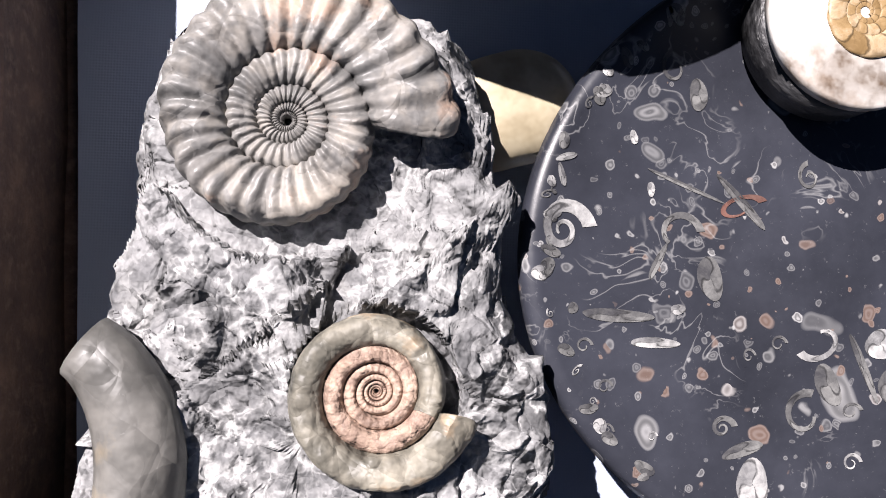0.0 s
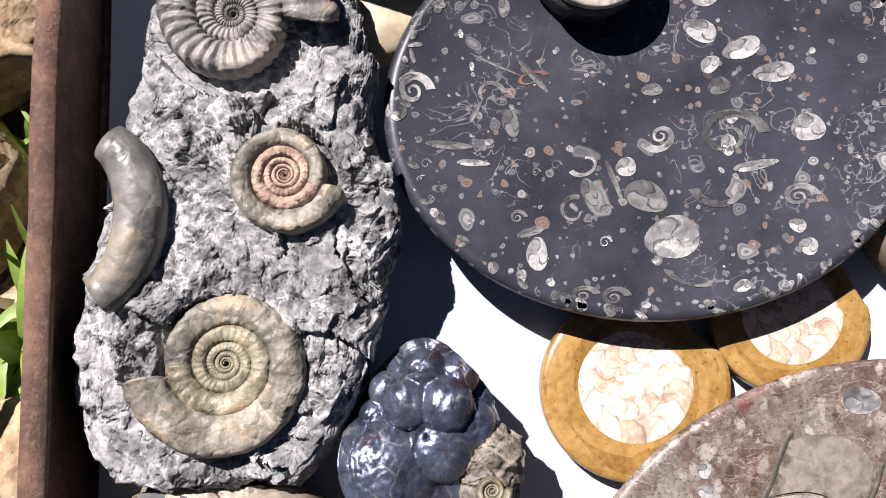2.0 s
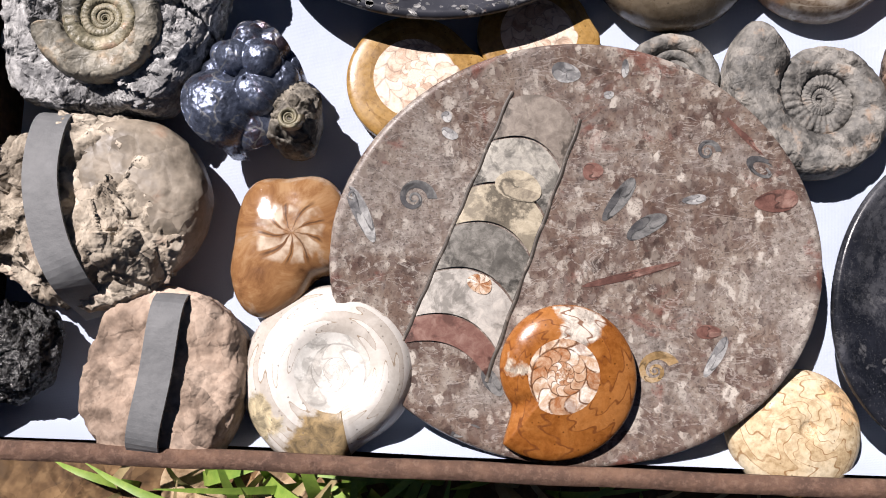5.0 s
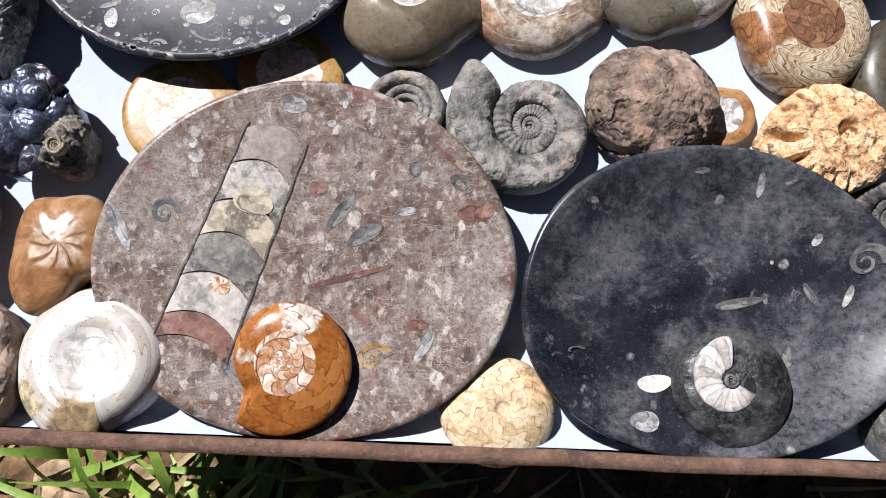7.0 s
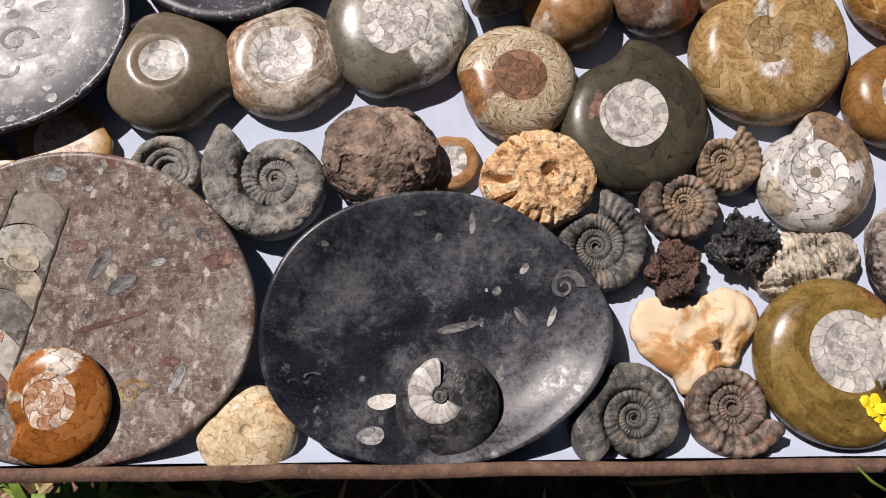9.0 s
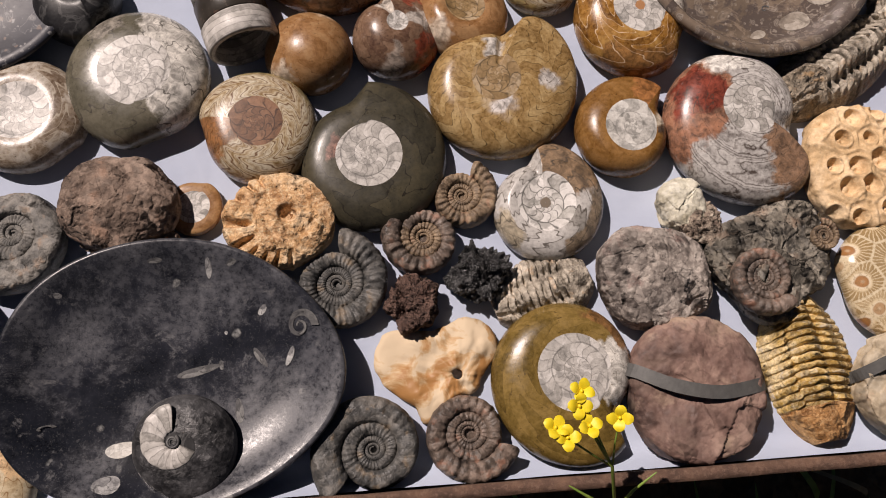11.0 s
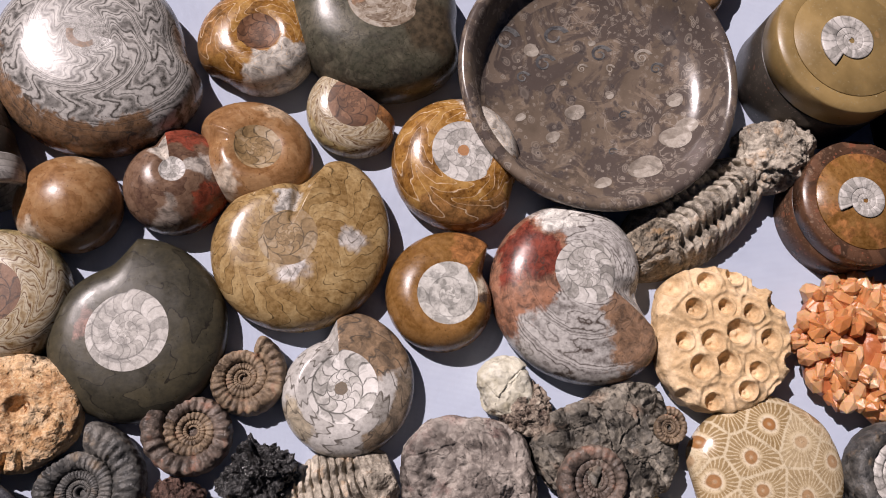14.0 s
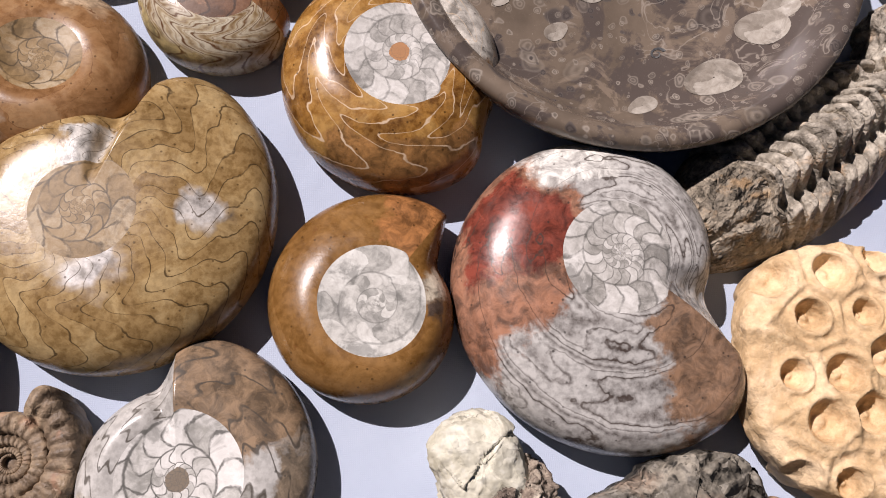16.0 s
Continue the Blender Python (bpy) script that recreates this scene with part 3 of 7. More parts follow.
M["whitecoil"] = shell_mat("white_polish", ((0.52, 0.48, 0.43), (0.66, 0.63, 0.58), (0.76, 0.74, 0.70)), (0.22, 0.17, 0.12), 6, 1.2, 0.035, 0.22, None, 0.12, 0.4, (), 4.0, ((-0.1, 0.13, -0.2, 1.4, (0.24, 0.17, 0.08)), (0.15, 0.24, 0.5, 1.4, (0.45, 0.38, 0.24))))
M["orange_amm"] = shell_mat("orange_brown_polish", ((0.25, 0.09, 0.028), (0.33, 0.13, 0.042), (0.42, 0.185, 0.07)), (0.12, 0.045, 0.02), 11, 0.5, 0.085, 0.15, None, 0.25, 0.6, (), 5.0, ((0.48, 0.64, -0.3, 1.0, (0.52, 0.48, 0.42)), (0.80, 0.86, -0.2, 0.9, (0.60, 0.52, 0.42))))
M["blackcoil"] = shell_mat("black_polish", ((0.012, 0.012, 0.013), (0.022, 0.022, 0.024), (0.045, 0.045, 0.047)), (0.01, 0.01, 0.01), 4, 0.4, 0.02, 0.3, (0.1, 0.1, 0.1))
M["calcite"] = calcite_mat("white_calcite", ((0.26, 0.25, 0.23), (0.45, 0.43, 0.40), (0.61, 0.59, 0.56)), 19, 0.4, None, 0.5, 0.6)
M["calcite_grey"] = calcite_mat("grey_calcite", ((0.22, 0.21, 0.19), (0.46, 0.44, 0.41), (0.66, 0.64, 0.61)), 17, 0.4, None, 0.65, 0.6)
M["calcite_cream"] = calcite_mat("cream_calcite", ((0.40, 0.27, 0.19), (0.62, 0.51, 0.41), (0.74, 0.66, 0.56)), 13, 0.5, (0.70, 0.60, 0.47), 0.5, 0.35)
M["calcite_brown"] = calcite_mat("brown_core", ((0.10, 0.045, 0.022), (0.17, 0.08, 0.04), (0.25, 0.13, 0.07)), 9)
M["calcite_tan"] = calcite_mat("tan_core", ((0.19, 0.12, 0.05), (0.30, 0.20, 0.095), (0.42, 0.33, 0.22)), 10)
M["calcite_amber"] = calcite_mat("amber_core", ((0.28, 0.10, 0.03), (0.48, 0.33, 0.22), (0.74, 0.70, 0.64)), 12, 0.35, None, 0.9, 0.9)
M["black_plate"] = fossil_stone_mat("black_fossil_marble", (0.027, 0.029, 0.038), (0.40, 0.40, 0.40), (0.12, 0.07, 0.05), 75, 0.27, 0.42, 0.35)
M["dish_plate"] = worn_black_mat()
M["brown_plate"] = breccia_mat()
M["bowl_stone"] = fossil_stone_mat("taupe_fossil_marble", (0.135, 0.104, 0.078), (0.36, 0.31, 0.26), (0.035, 0.028, 0.030), 55, 0.12, 0.85, 0.6, (0.078, 0.062, 0.056))
M["box_brown"] = fossil_stone_mat("brown_fossil_box", (0.085, 0.042, 0.024), (0.28, 0.18, 0.12), (0.2, 0.06, 0.03), 130, 0.2, 0.5, 0.5, (0.05, 0.028, 0.018))
M["box_dark"] = fossil_stone_mat("dark_fossil_box", (0.04, 0.034, 0.028), (0.15, 0.12, 0.1), (0.1, 0.05, 0.035), 130, 0.25, 0.4, 0.3)
M["box_olive"] = fossil_stone_mat("olive_fossil_lid", (0.22, 0.15, 0.06), (0.38, 0.30, 0.17), (0.3, 0.17, 0.06), 160, 0.25, 0.25, 0.3)
M["ortho"] = calcite_mat("orthocone_calcite", ((0.09, 0.085, 0.075), (0.22, 0.21, 0.19), (0.42, 0.40, 0.35)), 3)
M["ortho_pale"] = calcite_mat("pale_orthocone", ((0.18, 0.17, 0.15), (0.38, 0.36, 0.33), (0.55, 0.52, 0.47)), 1)
M["ortho_cream"] = calcite_mat("cream_orthocone", ((0.20, 0.17, 0.13), (0.40, 0.35, 0.26), (0.56, 0.50, 0.38)), 1)
M["ortho_dim"] = calcite_mat("dim_orthocone", ((0.16, 0.135, 0.115), (0.27, 0.235, 0.20), (0.38, 0.34, 0.29)), 1)
M["red_inlay"] = calcite_mat("dark_red_inlay", ((0.10, 0.045, 0.036), (0.17, 0.085, 0.068), (0.27, 0.17, 0.14)), 2)
M["bowl_inlay"] = calcite_mat("pale_taupe_inlay", ((0.19, 0.16, 0.13), (0.29, 0.255, 0.215), (0.42, 0.38, 0.33)), 3, 0.35, None, 0.1, 0.2)
M["calcite_spot"] = calcite_mat("grey_calcite_amber_core", ((0.26, 0.25, 0.23), (0.48, 0.46, 0.43), (0.66, 0.64, 0.61)), 15, 0.35, (0.40, 0.20, 0.09), 0.45, 0.5)
M["creamshell"] = shell_mat("cream_sutured_fossil", ((0.52, 0.38, 0.22), (0.70, 0.56, 0.37), (0.80, 0.70, 0.52)), (0.20, 0.11, 0.05), 12, 0.9, 0.07, 0.65, None, 0.4, 0.6, (), 7.0, ((0.55, 0.75, 0.5, 1.4, (0.56, 0.38, 0.21)),))
M["calcite_plain"] = calcite_mat("plain_white_calcite", ((0.24, 0.235, 0.215), (0.50, 0.485, 0.45), (0.68, 0.67, 0.63)), 11, 0.4, None, 0.12, 0.45)
M["calcite_bold"] = calcite_mat("grey_walled_calcite", ((0.36, 0.35, 0.32), (0.60, 0.58, 0.55), (0.74, 0.72, 0.69)), 12, 0.3, (0.20, 0.16, 0.12), 0.9, 0.9)
M["calcite_white"] = calcite_mat("chalk_white_calcite", ((0.48, 0.46, 0.42), (0.60, 0.585, 0.545), (0.70, 0.695, 0.655)), 6, 0.4, None, 0.35, 0.45)
M["black_worn"] = rock_mat("worn_black_stone", (0.012, 0.012, 0.013), (0.026, 0.026, 0.028), (0.075, 0.075, 0.078), 150, 0.5, 0.25)
M["inlay"] = calcite_mat("pale_inlay", ((0.10, 0.10, 0.105), (0.25, 0.25, 0.25), (0.44, 0.44, 0.43)), 3)
M["inlay_grey"] = calcite_mat("grey_inlay", ((0.045, 0.045, 0.05), (0.10, 0.10, 0.10), (0.20, 0.20, 0.195)), 3)


def cloth_mat():
    n = Nodes("white_cotton")
    s = n.sep(n.tc.outputs["Object"])
    wv = n.math("ADD", n.math("SINE", n.math("MULTIPLY", s[0], 9000.0)), n.math("SINE", n.math("MULTIPLY", s[1], 9000.0)))
    col = n.ramp(n.noise(12, 5, 0.6), ((0.3, (0.39, 0.45, 0.57)), (0.7, (0.45, 0.51, 0.62))))
    col = n.mix(n.ramp(wv, ((0.0, 0.08), (0.6, 0.0))), col, (0.40, 0.41, 0.48))
    n.bump(wv, 0.12, 0.0002)
    n.bump(n.noise(70, 5, 0.6), 0.25, 0.002)
    return n.done(col, 0.9, spec=0.2)


def rust_mat():
    n = Nodes("rusty_steel")
    col = n.ramp(n.noise(60, 8, 0.7), ((0.3, (0.07, 0.04, 0.03)), (0.5, (0.14, 0.08, 0.055)), (0.7, (0.25, 0.145, 0.095))))
    col = n.mix(n.ramp(n.noise(350, 6, 0.7), ((0.5, 0.0), (0.7, 0.7))), col, (0.28, 0.18, 0.13))
    n.bump(n.noise(500, 8, 0.75), 0.9, 0.0015)
    n.bump(n.noise(90, 5, 0.7), 0.4, 0.002)
    return n.done(col, 0.75, 0.15)


def plain(name, a, b, rough=0.6, metal=0.0, scale=120, bump=0.2):
    n = Nodes(name)
    col = n.ramp(n.noise(scale, 6, 0.65), ((0.3, a), (0.7, b)))
    n.bump(n.noise(scale * 2, 6, 0.7), bump, 0.001)
    return n.done(col, rough, metal)


M["lid_white"] = rock_mat("worn_white_stone", (0.20, 0.13, 0.08), (0.84, 0.82, 0.78), (0.84, 0.83, 0.80), 80, 0.45, 0.12, (0.30, 0.24, 0.19))
M["cloth"] = cloth_mat()
M["rust"] = rust_mat()
M["rubber"] = plain("grey_rubber", (0.10, 0.105, 0.11), (0.15, 0.155, 0.16), 0.65, 0, 160, 0.3)
M["rubber_dark"] = plain("dark_rubber", (0.06, 0.06, 0.058), (0.095, 0.095, 0.09), 0.6, 0, 160, 0.3)


def haematite_mat():
    """Blue-black kidney ore with a metallic sheen, brown stains and thin pale seams."""
    n = Nodes("blue_black_haematite")
    col = n.ramp(n.noise(120, 6, 0.65), ((0.35, (0.035, 0.042, 0.062)), (0.65, (0.15, 0.18, 0.26))))
    col = n.mix(n.ramp(n.noise(45, 6, 0.7, 0.8), ((0.54, 0.0), (0.62, 0.7))), col, (0.07, 0.032, 0.026))
    e = n.voronoi(95, "DISTANCE_TO_EDGE", n.noise_vec(140, 0.009)).outputs["Distance"]
    seam = n.math("MULTIPLY", n.ramp(e, ((0.0, 0.9), (0.05, 0.0))), n.ramp(n.noise(60, 4, 0.6), ((0.46, 0.0), (0.54, 1.0))))
    col = n.mix(seam, col, (0.20, 0.20, 0.19))
    n.bump(n.noise(420, 5, 0.7), 0.35, 0.0008)
    return n.done(col, n.mix(seam, n.ramp(n.noise(200, 5, 0.7), ((0.4, 0.20), (0.65, 0.40))), (0.7, 0.7, 0.7)), 0.65)


M["haematite"] = haematite_mat()
M["wood"] = plain("dark_bench_wood", (0.05, 0.03, 0.02), (0.10, 0.065, 0.04), 0.8, 0, 30, 0.5)
M["leaf"] = plain("grass_green", (0.10, 0.20, 0.025), (0.24, 0.33, 0.06), 0.5, 0, 90, 0.2)
M["leaf_dry"] = plain("dry_stalk", (0.25, 0.19, 0.09), (0.42, 0.34, 0.18), 0.7, 0, 90, 0.2)
M["petal"] = plain("yellow_petal", (0.75, 0.55, 0.01), (0.85, 0.70, 0.03), 0.5, 0, 200, 0.1)


def flint_mat():
    n = Nodes("cream_flint")
    big = n.noise(42, 6, 0.62, 0.6)
    col = n.ramp(big, ((0.42, (0.38, 0.19, 0.065)), (0.48, (0.50, 0.33, 0.17)), (0.53, (0.60, 0.48, 0.33))))
    n.bump(n.noise(160, 3, 0.5), 0.25, 0.0012)
    return n.done(col, n.ramp(big, ((0.4, 0.5), (0.55, 0.8))))


def crystal_mat():
    n = Nodes("orange_quartz")
    info = n.t.nodes.new("ShaderNodeObjectInfo")
    tone = n.math("ADD", n.math("MULTIPLY", info.outputs["Random"], 0.6), n.math("MULTIPLY", n.noise(90, 4, 0.6), 0.4))
    col = n.ramp(tone, ((0.12, (0.52, 0.17, 0.05)), (0.4, (0.66, 0.30, 0.12)), (0.7, (0.72, 0.42, 0.22)), (0.95, (0.76, 0.55, 0.36))))
    n.p.inputs["Subsurface Weight"].default_value = 0.35
    n.p.inputs["Subsurface Radius"].default_value = (0.006, 0.003, 0.001)
    n.p.inputs["Transmission Weight"].default_value = 0.15
    n.bump(n.noise(300, 5, 0.6), 0.4, 0.001)
    return n.done(col, 0.3, spec=0.4)


def coral_polish_mat():
    """Polished coral: ring-shaped eyes with fine rays in a network of pale walls."""
    n = Nodes("polished_coral")
    vec = n.noise_vec(60, 0.004)
    v = n.voronoi(44, "F1", vec, 0.95)
    w = n.voronoi(44, "DISTANCE_TO_EDGE", vec, 0.95)
    v.voronoi_dimensions = w.voronoi_dimensions = "2D"
    d, e = v.outputs["Distance"], w.outputs["Distance"]
    off = n.sep(n.vmath("SUBTRACT", vec, v.outputs["Position"]))
    ray = n.math("SINE", n.math("ADD", n.math("MULTIPLY", n.math("ARCTAN2", off[1], off[0]), 30.0), n.math("MULTIPLY", n.noise(300, 3, 0.6), 5.0)))
    col = n.ramp(d, ((0.0, (0.50, 0.37, 0.24)), (0.07, (0.34, 0.16, 0.06)), (0.15, (0.30, 0.14, 0.05)), (0.19, (0.66, 0.57, 0.42)), (0.26, (0.60, 0.49, 0.32)), (0.32, (0.32, 0.225, 0.11)), (0.6, (0.29, 0.20, 0.095))))
    rnd = n.sep(v.outputs["Color"])
    col = n.mix(n.ramp(rnd[0], ((0.3, 0.0), (0.8, 0.55))), col, (0.56, 0.46, 0.30))
    body = n.ramp(d, ((0.27, 0.0), (0.34, 1.0)))
    col = n.mix(n.math("MULTIPLY", body, n.ramp(ray, ((0.25, 0.0), (0.8, 0.8)))), col, (0.60, 0.50, 0.34))
    col = n.mix(n.ramp(e, ((0.0, 0.9), (0.025, 0.75), (0.05, 0.0))), col, (0.62, 0.53, 0.37))
    col = n.mix(n.ramp(n.noise(500, 5, 0.75), ((0.40, 0.45), (0.5, 0.0))), col, (0.20, 0.13, 0.06))
    return n.done(col, 0.2, coat=0.15)


M["quartz_deep"] = plain("deep_orange_quartz", (0.30, 0.07, 0.02), (0.50, 0.18, 0.07), 0.3, 0, 120, 0.5)
M["flint"] = flint_mat()
M["quartz"] = crystal_mat()
M["coral_polish"] = coral_polish_mat()


# ---- building helpers ----
OPEN_PIECES = ("fossil_inlay", "shell_chamber", "inner_coil_patch")


def link_mesh(name, bm, material, smooth=True):
    me = bpy.data.meshes.new(name)
    if name in OPEN_PIECES:
        bm.normal_update()
        for f in bm.faces:
            if f.normal.z < 0:
                f.normal_flip()
    else:
        bmesh.ops.recalc_face_normals(bm, faces=bm.faces)
    if smooth:
        for f in bm.faces:
            f.smooth = True
    bm.to_mesh(me)
    bm.free()
    for m in material if isinstance(material, (list, tuple)) else (material,):
        me.materials.append(m)
    return new(name, me)


def part(name, bm, material, parent, label="", at=None, smooth=True):
    ob = link_mesh(name, bm, material, smooth)
    ob.parent = parent
    if at is not None:
        ob.matrix_local = at
    return tagged(ob, label)


def thing(name, m, label, category, group=""):
    ob = new(name)
    ob.empty_display_size = 0.01
    ob.matrix_world = m
    return tagged(ob, label, category, group)


def solid(name, bm, material, m, label, category, group="", kind="", smooth=True):
    ob = link_mesh(name, bm, material, smooth)
    ob.matrix_world = m
    return tagged(ob, label, category, group, kind)


def fbm(p, s, octaves=4):
    return noise.fractal(Vector(p) * s, 0.7, 2.0, octaves)


def coil(R, ang, hand, ratio, phi0, phi1, hz, overlap=0.12, flat=0.8, ribs=0, rib=0.0, rough=0.0, steps=150, ring=18, seed=0.0, squash=1.0, lift=0.0, close=True):
    """A length of shell tube wound on itself: phi0..phi1 turns back from the mouth. hz: half height at the mouth."""
    bm = bmesh.new()
    uvl = bm.loops.layers.uv.new("UVMap")
    k = math.log(ratio) / (2 * math.pi)
    n = max(8, int(steps * (phi1 - phi0)))
    rows = []
    for i in range(n + 1):
        ph = 2 * math.pi * (phi0 + (phi1 - phi0) * i / n)
        th = ang - hand * ph
        Ro = R * math.exp(-k * ph)
        Ri = Ro / ratio * (1 - overlap)
        w, rc = (Ro - Ri) / 2, (Ro + Ri) / 2
        g = math.exp(-k * ph)
        h = hz * g ** squash
        bump = 0.0
        if ribs:
            f = (ph / (2 * math.pi) * ribs) % 1.0
            bump = (0.5 - 0.5 * math.cos(2 * math.pi * f)) ** 0.8 * rib
        row = []
        for j in range(ring):
            a = -0.25 * math.pi + 1.5 * math.pi * j / (ring - 1)
            c, s = math.cos(a), math.sin(a)
            sweep = 0.12 * math.sin(a) * (1 if ribs else 0)
            px = -math.copysign(abs(c) ** flat, c)
            pz = math.copysign(abs(s) ** flat, s)
            grow = 1 + bump * (0.55 + 0.45 * max(0.0, px))
            r = rc + w * px * (1 + 0.35 * bump)
            z = hz + lift + h * pz * grow
            if s < 0 and px > 0:
                z = max(0.0, z)
            x, y = r * math.cos(th + sweep * hand), r * math.sin(th + sweep * hand)
            if rough:
                d = fbm((x + seed, y, z), 90, 5) * rough
                x += d * 0.5 * math.cos(th) * px
                y += d * 0.5 * math.sin(th) * px
                z += d
            row.append((bm.verts.new((x, y, z)), ph / (2 * math.pi), j / (ring - 1)))
        rows.append(row)
    for i in range(n):
        for j in range(ring - 1):
            q = (rows[i][j], rows[i + 1][j], rows[i + 1][j + 1], rows[i][j + 1])
            f = bm.faces.new([v[0] for v in q])
            for lp, v in zip(f.loops, q):
                lp[uvl].uv = (v[1], v[2])
    if close:
        for row in (rows[0], rows[-1]):
            mid = sum((v[0].co for v in row), Vector((0, 0, 0))) / ring
            mv = bm.verts.new(mid)
            for j in range(ring - 1):
                bm.faces.new((row[j][0], row[j + 1][0], mv))
    return bm


def skirt(R, ang, hand, ratio, hz, n=72, rough=0.0):
    """The lower flank and base under a coil, from its girth down to the cloth."""
    bm = bmesh.new()
    k = math.log(ratio) / (2 * math.pi)
    rings = []
    for s, z in ((0.97, hz), (0.9, hz * 0.45), (0.72, 0.0005)):
        rings.append([bm.verts.new((R * s * math.exp(-k * 2 * math.pi * i / n) * math.cos(ang - hand * 2 * math.pi * i / n), R * s * math.exp(-k * 2 * math.pi * i / n) * math.sin(ang - hand * 2 * math.pi * i / n), z)) for i in range(n)])
    for a, b in zip(rings, rings[1:]):
        for i in range(n):
            bm.faces.new((a[i], a[(i + 1) % n], b[(i + 1) % n], b[i]))
    bm.faces.new(rings[0])
    bm.faces.new(rings[-1])
    return bm


def ammonite(name, label, x, y, R, ang, hand, ratio, hz, outer, inner, turns=3.2, overlap=0.12, flat=0.8, ribs=0, rib=0.0, rough=0.0, z=0.0, tilt=(0, 0), squash=1.0, group="fossils in the tray", worn=1.0):
    t = thing(name, pose(x, y, z, tilt[0], tilt[1], 0), label, "fossil", group)
    a = radians(ang)
    steps = max(120, ribs * 7) if ribs else 130
    part("outer_whorl", coil(R, a, hand, ratio, 0, 1.02, hz, overlap, flat, ribs, rib * worn, rough, steps, 20, x * 7, squash), M[outer], t)
    part("inner_coil", coil(R, a, hand, ratio, 0.98, turns, hz, overlap, flat, ribs, rib * 0.9, rough * 0.5, steps, 12, x * 7, squash), M[inner], t)
    part("base", skirt(R, a, hand, ratio, hz), M[outer], t)
    return t


def polished_bms(R, ang, hand, ratio, H, umb=0.5, dep=0.0, lip=0.2, p=4.2, q=0.5, base=0.42, n=216, under=True, notch=0.07, crease=0.22):
    """A ground and polished coil: the outer whorl and the cut inner coils, one smooth dome."""
    k = math.log(ratio) / (2 * math.pi)
    Ravg = R * (1 - 1 / ratio) / math.log(ratio)
    turn = 2 * math.pi
    crease *= min(1.0, max(0.0, (ratio - 1.3) / 0.5))
    out, inn = bmesh.new(), bmesh.new()
    uo, ui = out.loops.layers.uv.new("UVMap"), inn.loops.layers.uv.new("UVMap")

    def girth(ph):
        r = R * math.exp(-k * ph) * (1 - lip * math.exp(-ph / 0.16))
        back = max(0.0, (ph / turn - (1 - notch)) / notch)
        return r + (R * (1 - lip) - r) * back ** 2.2

    def height(t):
        t = min(max(t, 0.0), 1.0)
        z = H * (base + (1 - base) * (1 - t ** p) ** q)
        if dep:
            z -= dep * H * math.exp(-(t / (umb * 1.05)) ** 4) - 0.12 * dep * H * math.exp(-((t - umb * 1.25) / 0.12) ** 2)
        return z

    def column(ph, bm, inside):
        Ro, th = girth(ph), ang - hand * ph
        Ru = umb * Ravg * (1 + 0.10 * (1 - 2 * ph / turn) * min(1.0, (turn - ph) * 1.2, ph * 6 + 0.4))
        if inside:
            rs = [Ru * max(0.006, (i / 18) ** 1.2) for i in range(19)]
        else:
            rs = [Ru + (Ro - Ru) * (1 - (1 - i / 15) ** 1.7) for i in range(16)]
        col = []
        for r in rs:
            s = r / Ro
            b = min(1.0, max(0.0, (s - 0.5) / 0.5))
            b = b * b * (3 - 2 * b)
            t = (1 - b) * min(r / Ravg, 1.0) + b * s
            if inside:
                v = math.log(Ru / r) / math.log(2.05) + ph / turn
            else:
                v = (r - Ru) / (Ro - Ru)
            fold = crease * math.exp(-((ph - turn * (1 - 0.62 * notch)) / (turn * notch * 0.42)) ** 2) + crease * 0.25 * math.exp(-(ph / 0.30) ** 2) * -1.0
            reach = min(1.0, max(0.0, (r / Ru - 0.35) / 1.1))
            col.append((bm.verts.new((r * math.cos(th), r * math.sin(th), height(t) - H * fold * reach * reach * (1.0 if r < 0.9 * Ro else (Ro - r) / (0.1 * Ro)))), v))
        if not inside and under:
            for s, z in ((1.004, base * 0.82), (0.995, base * 0.55), (0.955, base * 0.25), (0.86, 0.0), (0.05, 0.0)):
                col.append((bm.verts.new((s * Ro * math.cos(th), s * Ro * math.sin(th), z * H)), 1.0))
        return col

    for bm, uvl, inside in ((out, uo, False), (inn, ui, True)):
        cols = [column(turn * i / n, bm, inside) for i in range(n)]
        for i in range(n):
            a, b = cols[i], cols[(i + 1) % n]
            for jj in range(len(a) - 1):
                qd = ((a[jj], i), (a[jj + 1], i), (b[jj + 1], i + 1), (b[jj], i + 1))
                f = bm.faces.new([v[0][0] for v in qd])
                for lp, (v, c) in zip(f.loops, qd):
                    lp[uvl].uv = (c / n, v[1] + (1.0 if inside and c == n else 0.0))
    return out, inn


def polished(name, label, x, y, R, ang, hand, ratio, H, outer, inner, umb=0.5, dep=0.0, lip=0.2, p=4.2, q=0.5, z=0.0, tilt=(0, 0), base=0.42, notch=0.07, cut=None, crease=0.22, group="fossils in the tray"):
    t = thing(name, pose(x, y, z, tilt[0], tilt[1], 0), label, "fossil", group)
    a, b = polished_bms(R, radians(ang), hand, ratio, H, umb, dep, lip, p, q, base, notch=notch, crease=crease)
    if cut is not None:
        for bm in (a, b):
            no = Vector((math.cos(radians(cut)), math.sin(radians(cut)), 0))
            got = bmesh.ops.bisect_plane(bm, geom=bm.verts[:] + bm.edges[:] + bm.faces[:], plane_co=no * R * 0.22, plane_no=no, clear_outer=True)
            bmesh.ops.holes_fill(bm, edges=[g for g in got["geom_cut"] if isinstance(g, bmesh.types.BMEdge)])
    part("outer_whorl", a, M[outer], t)
    part("inner_coil", b, M[inner], t)
    return t


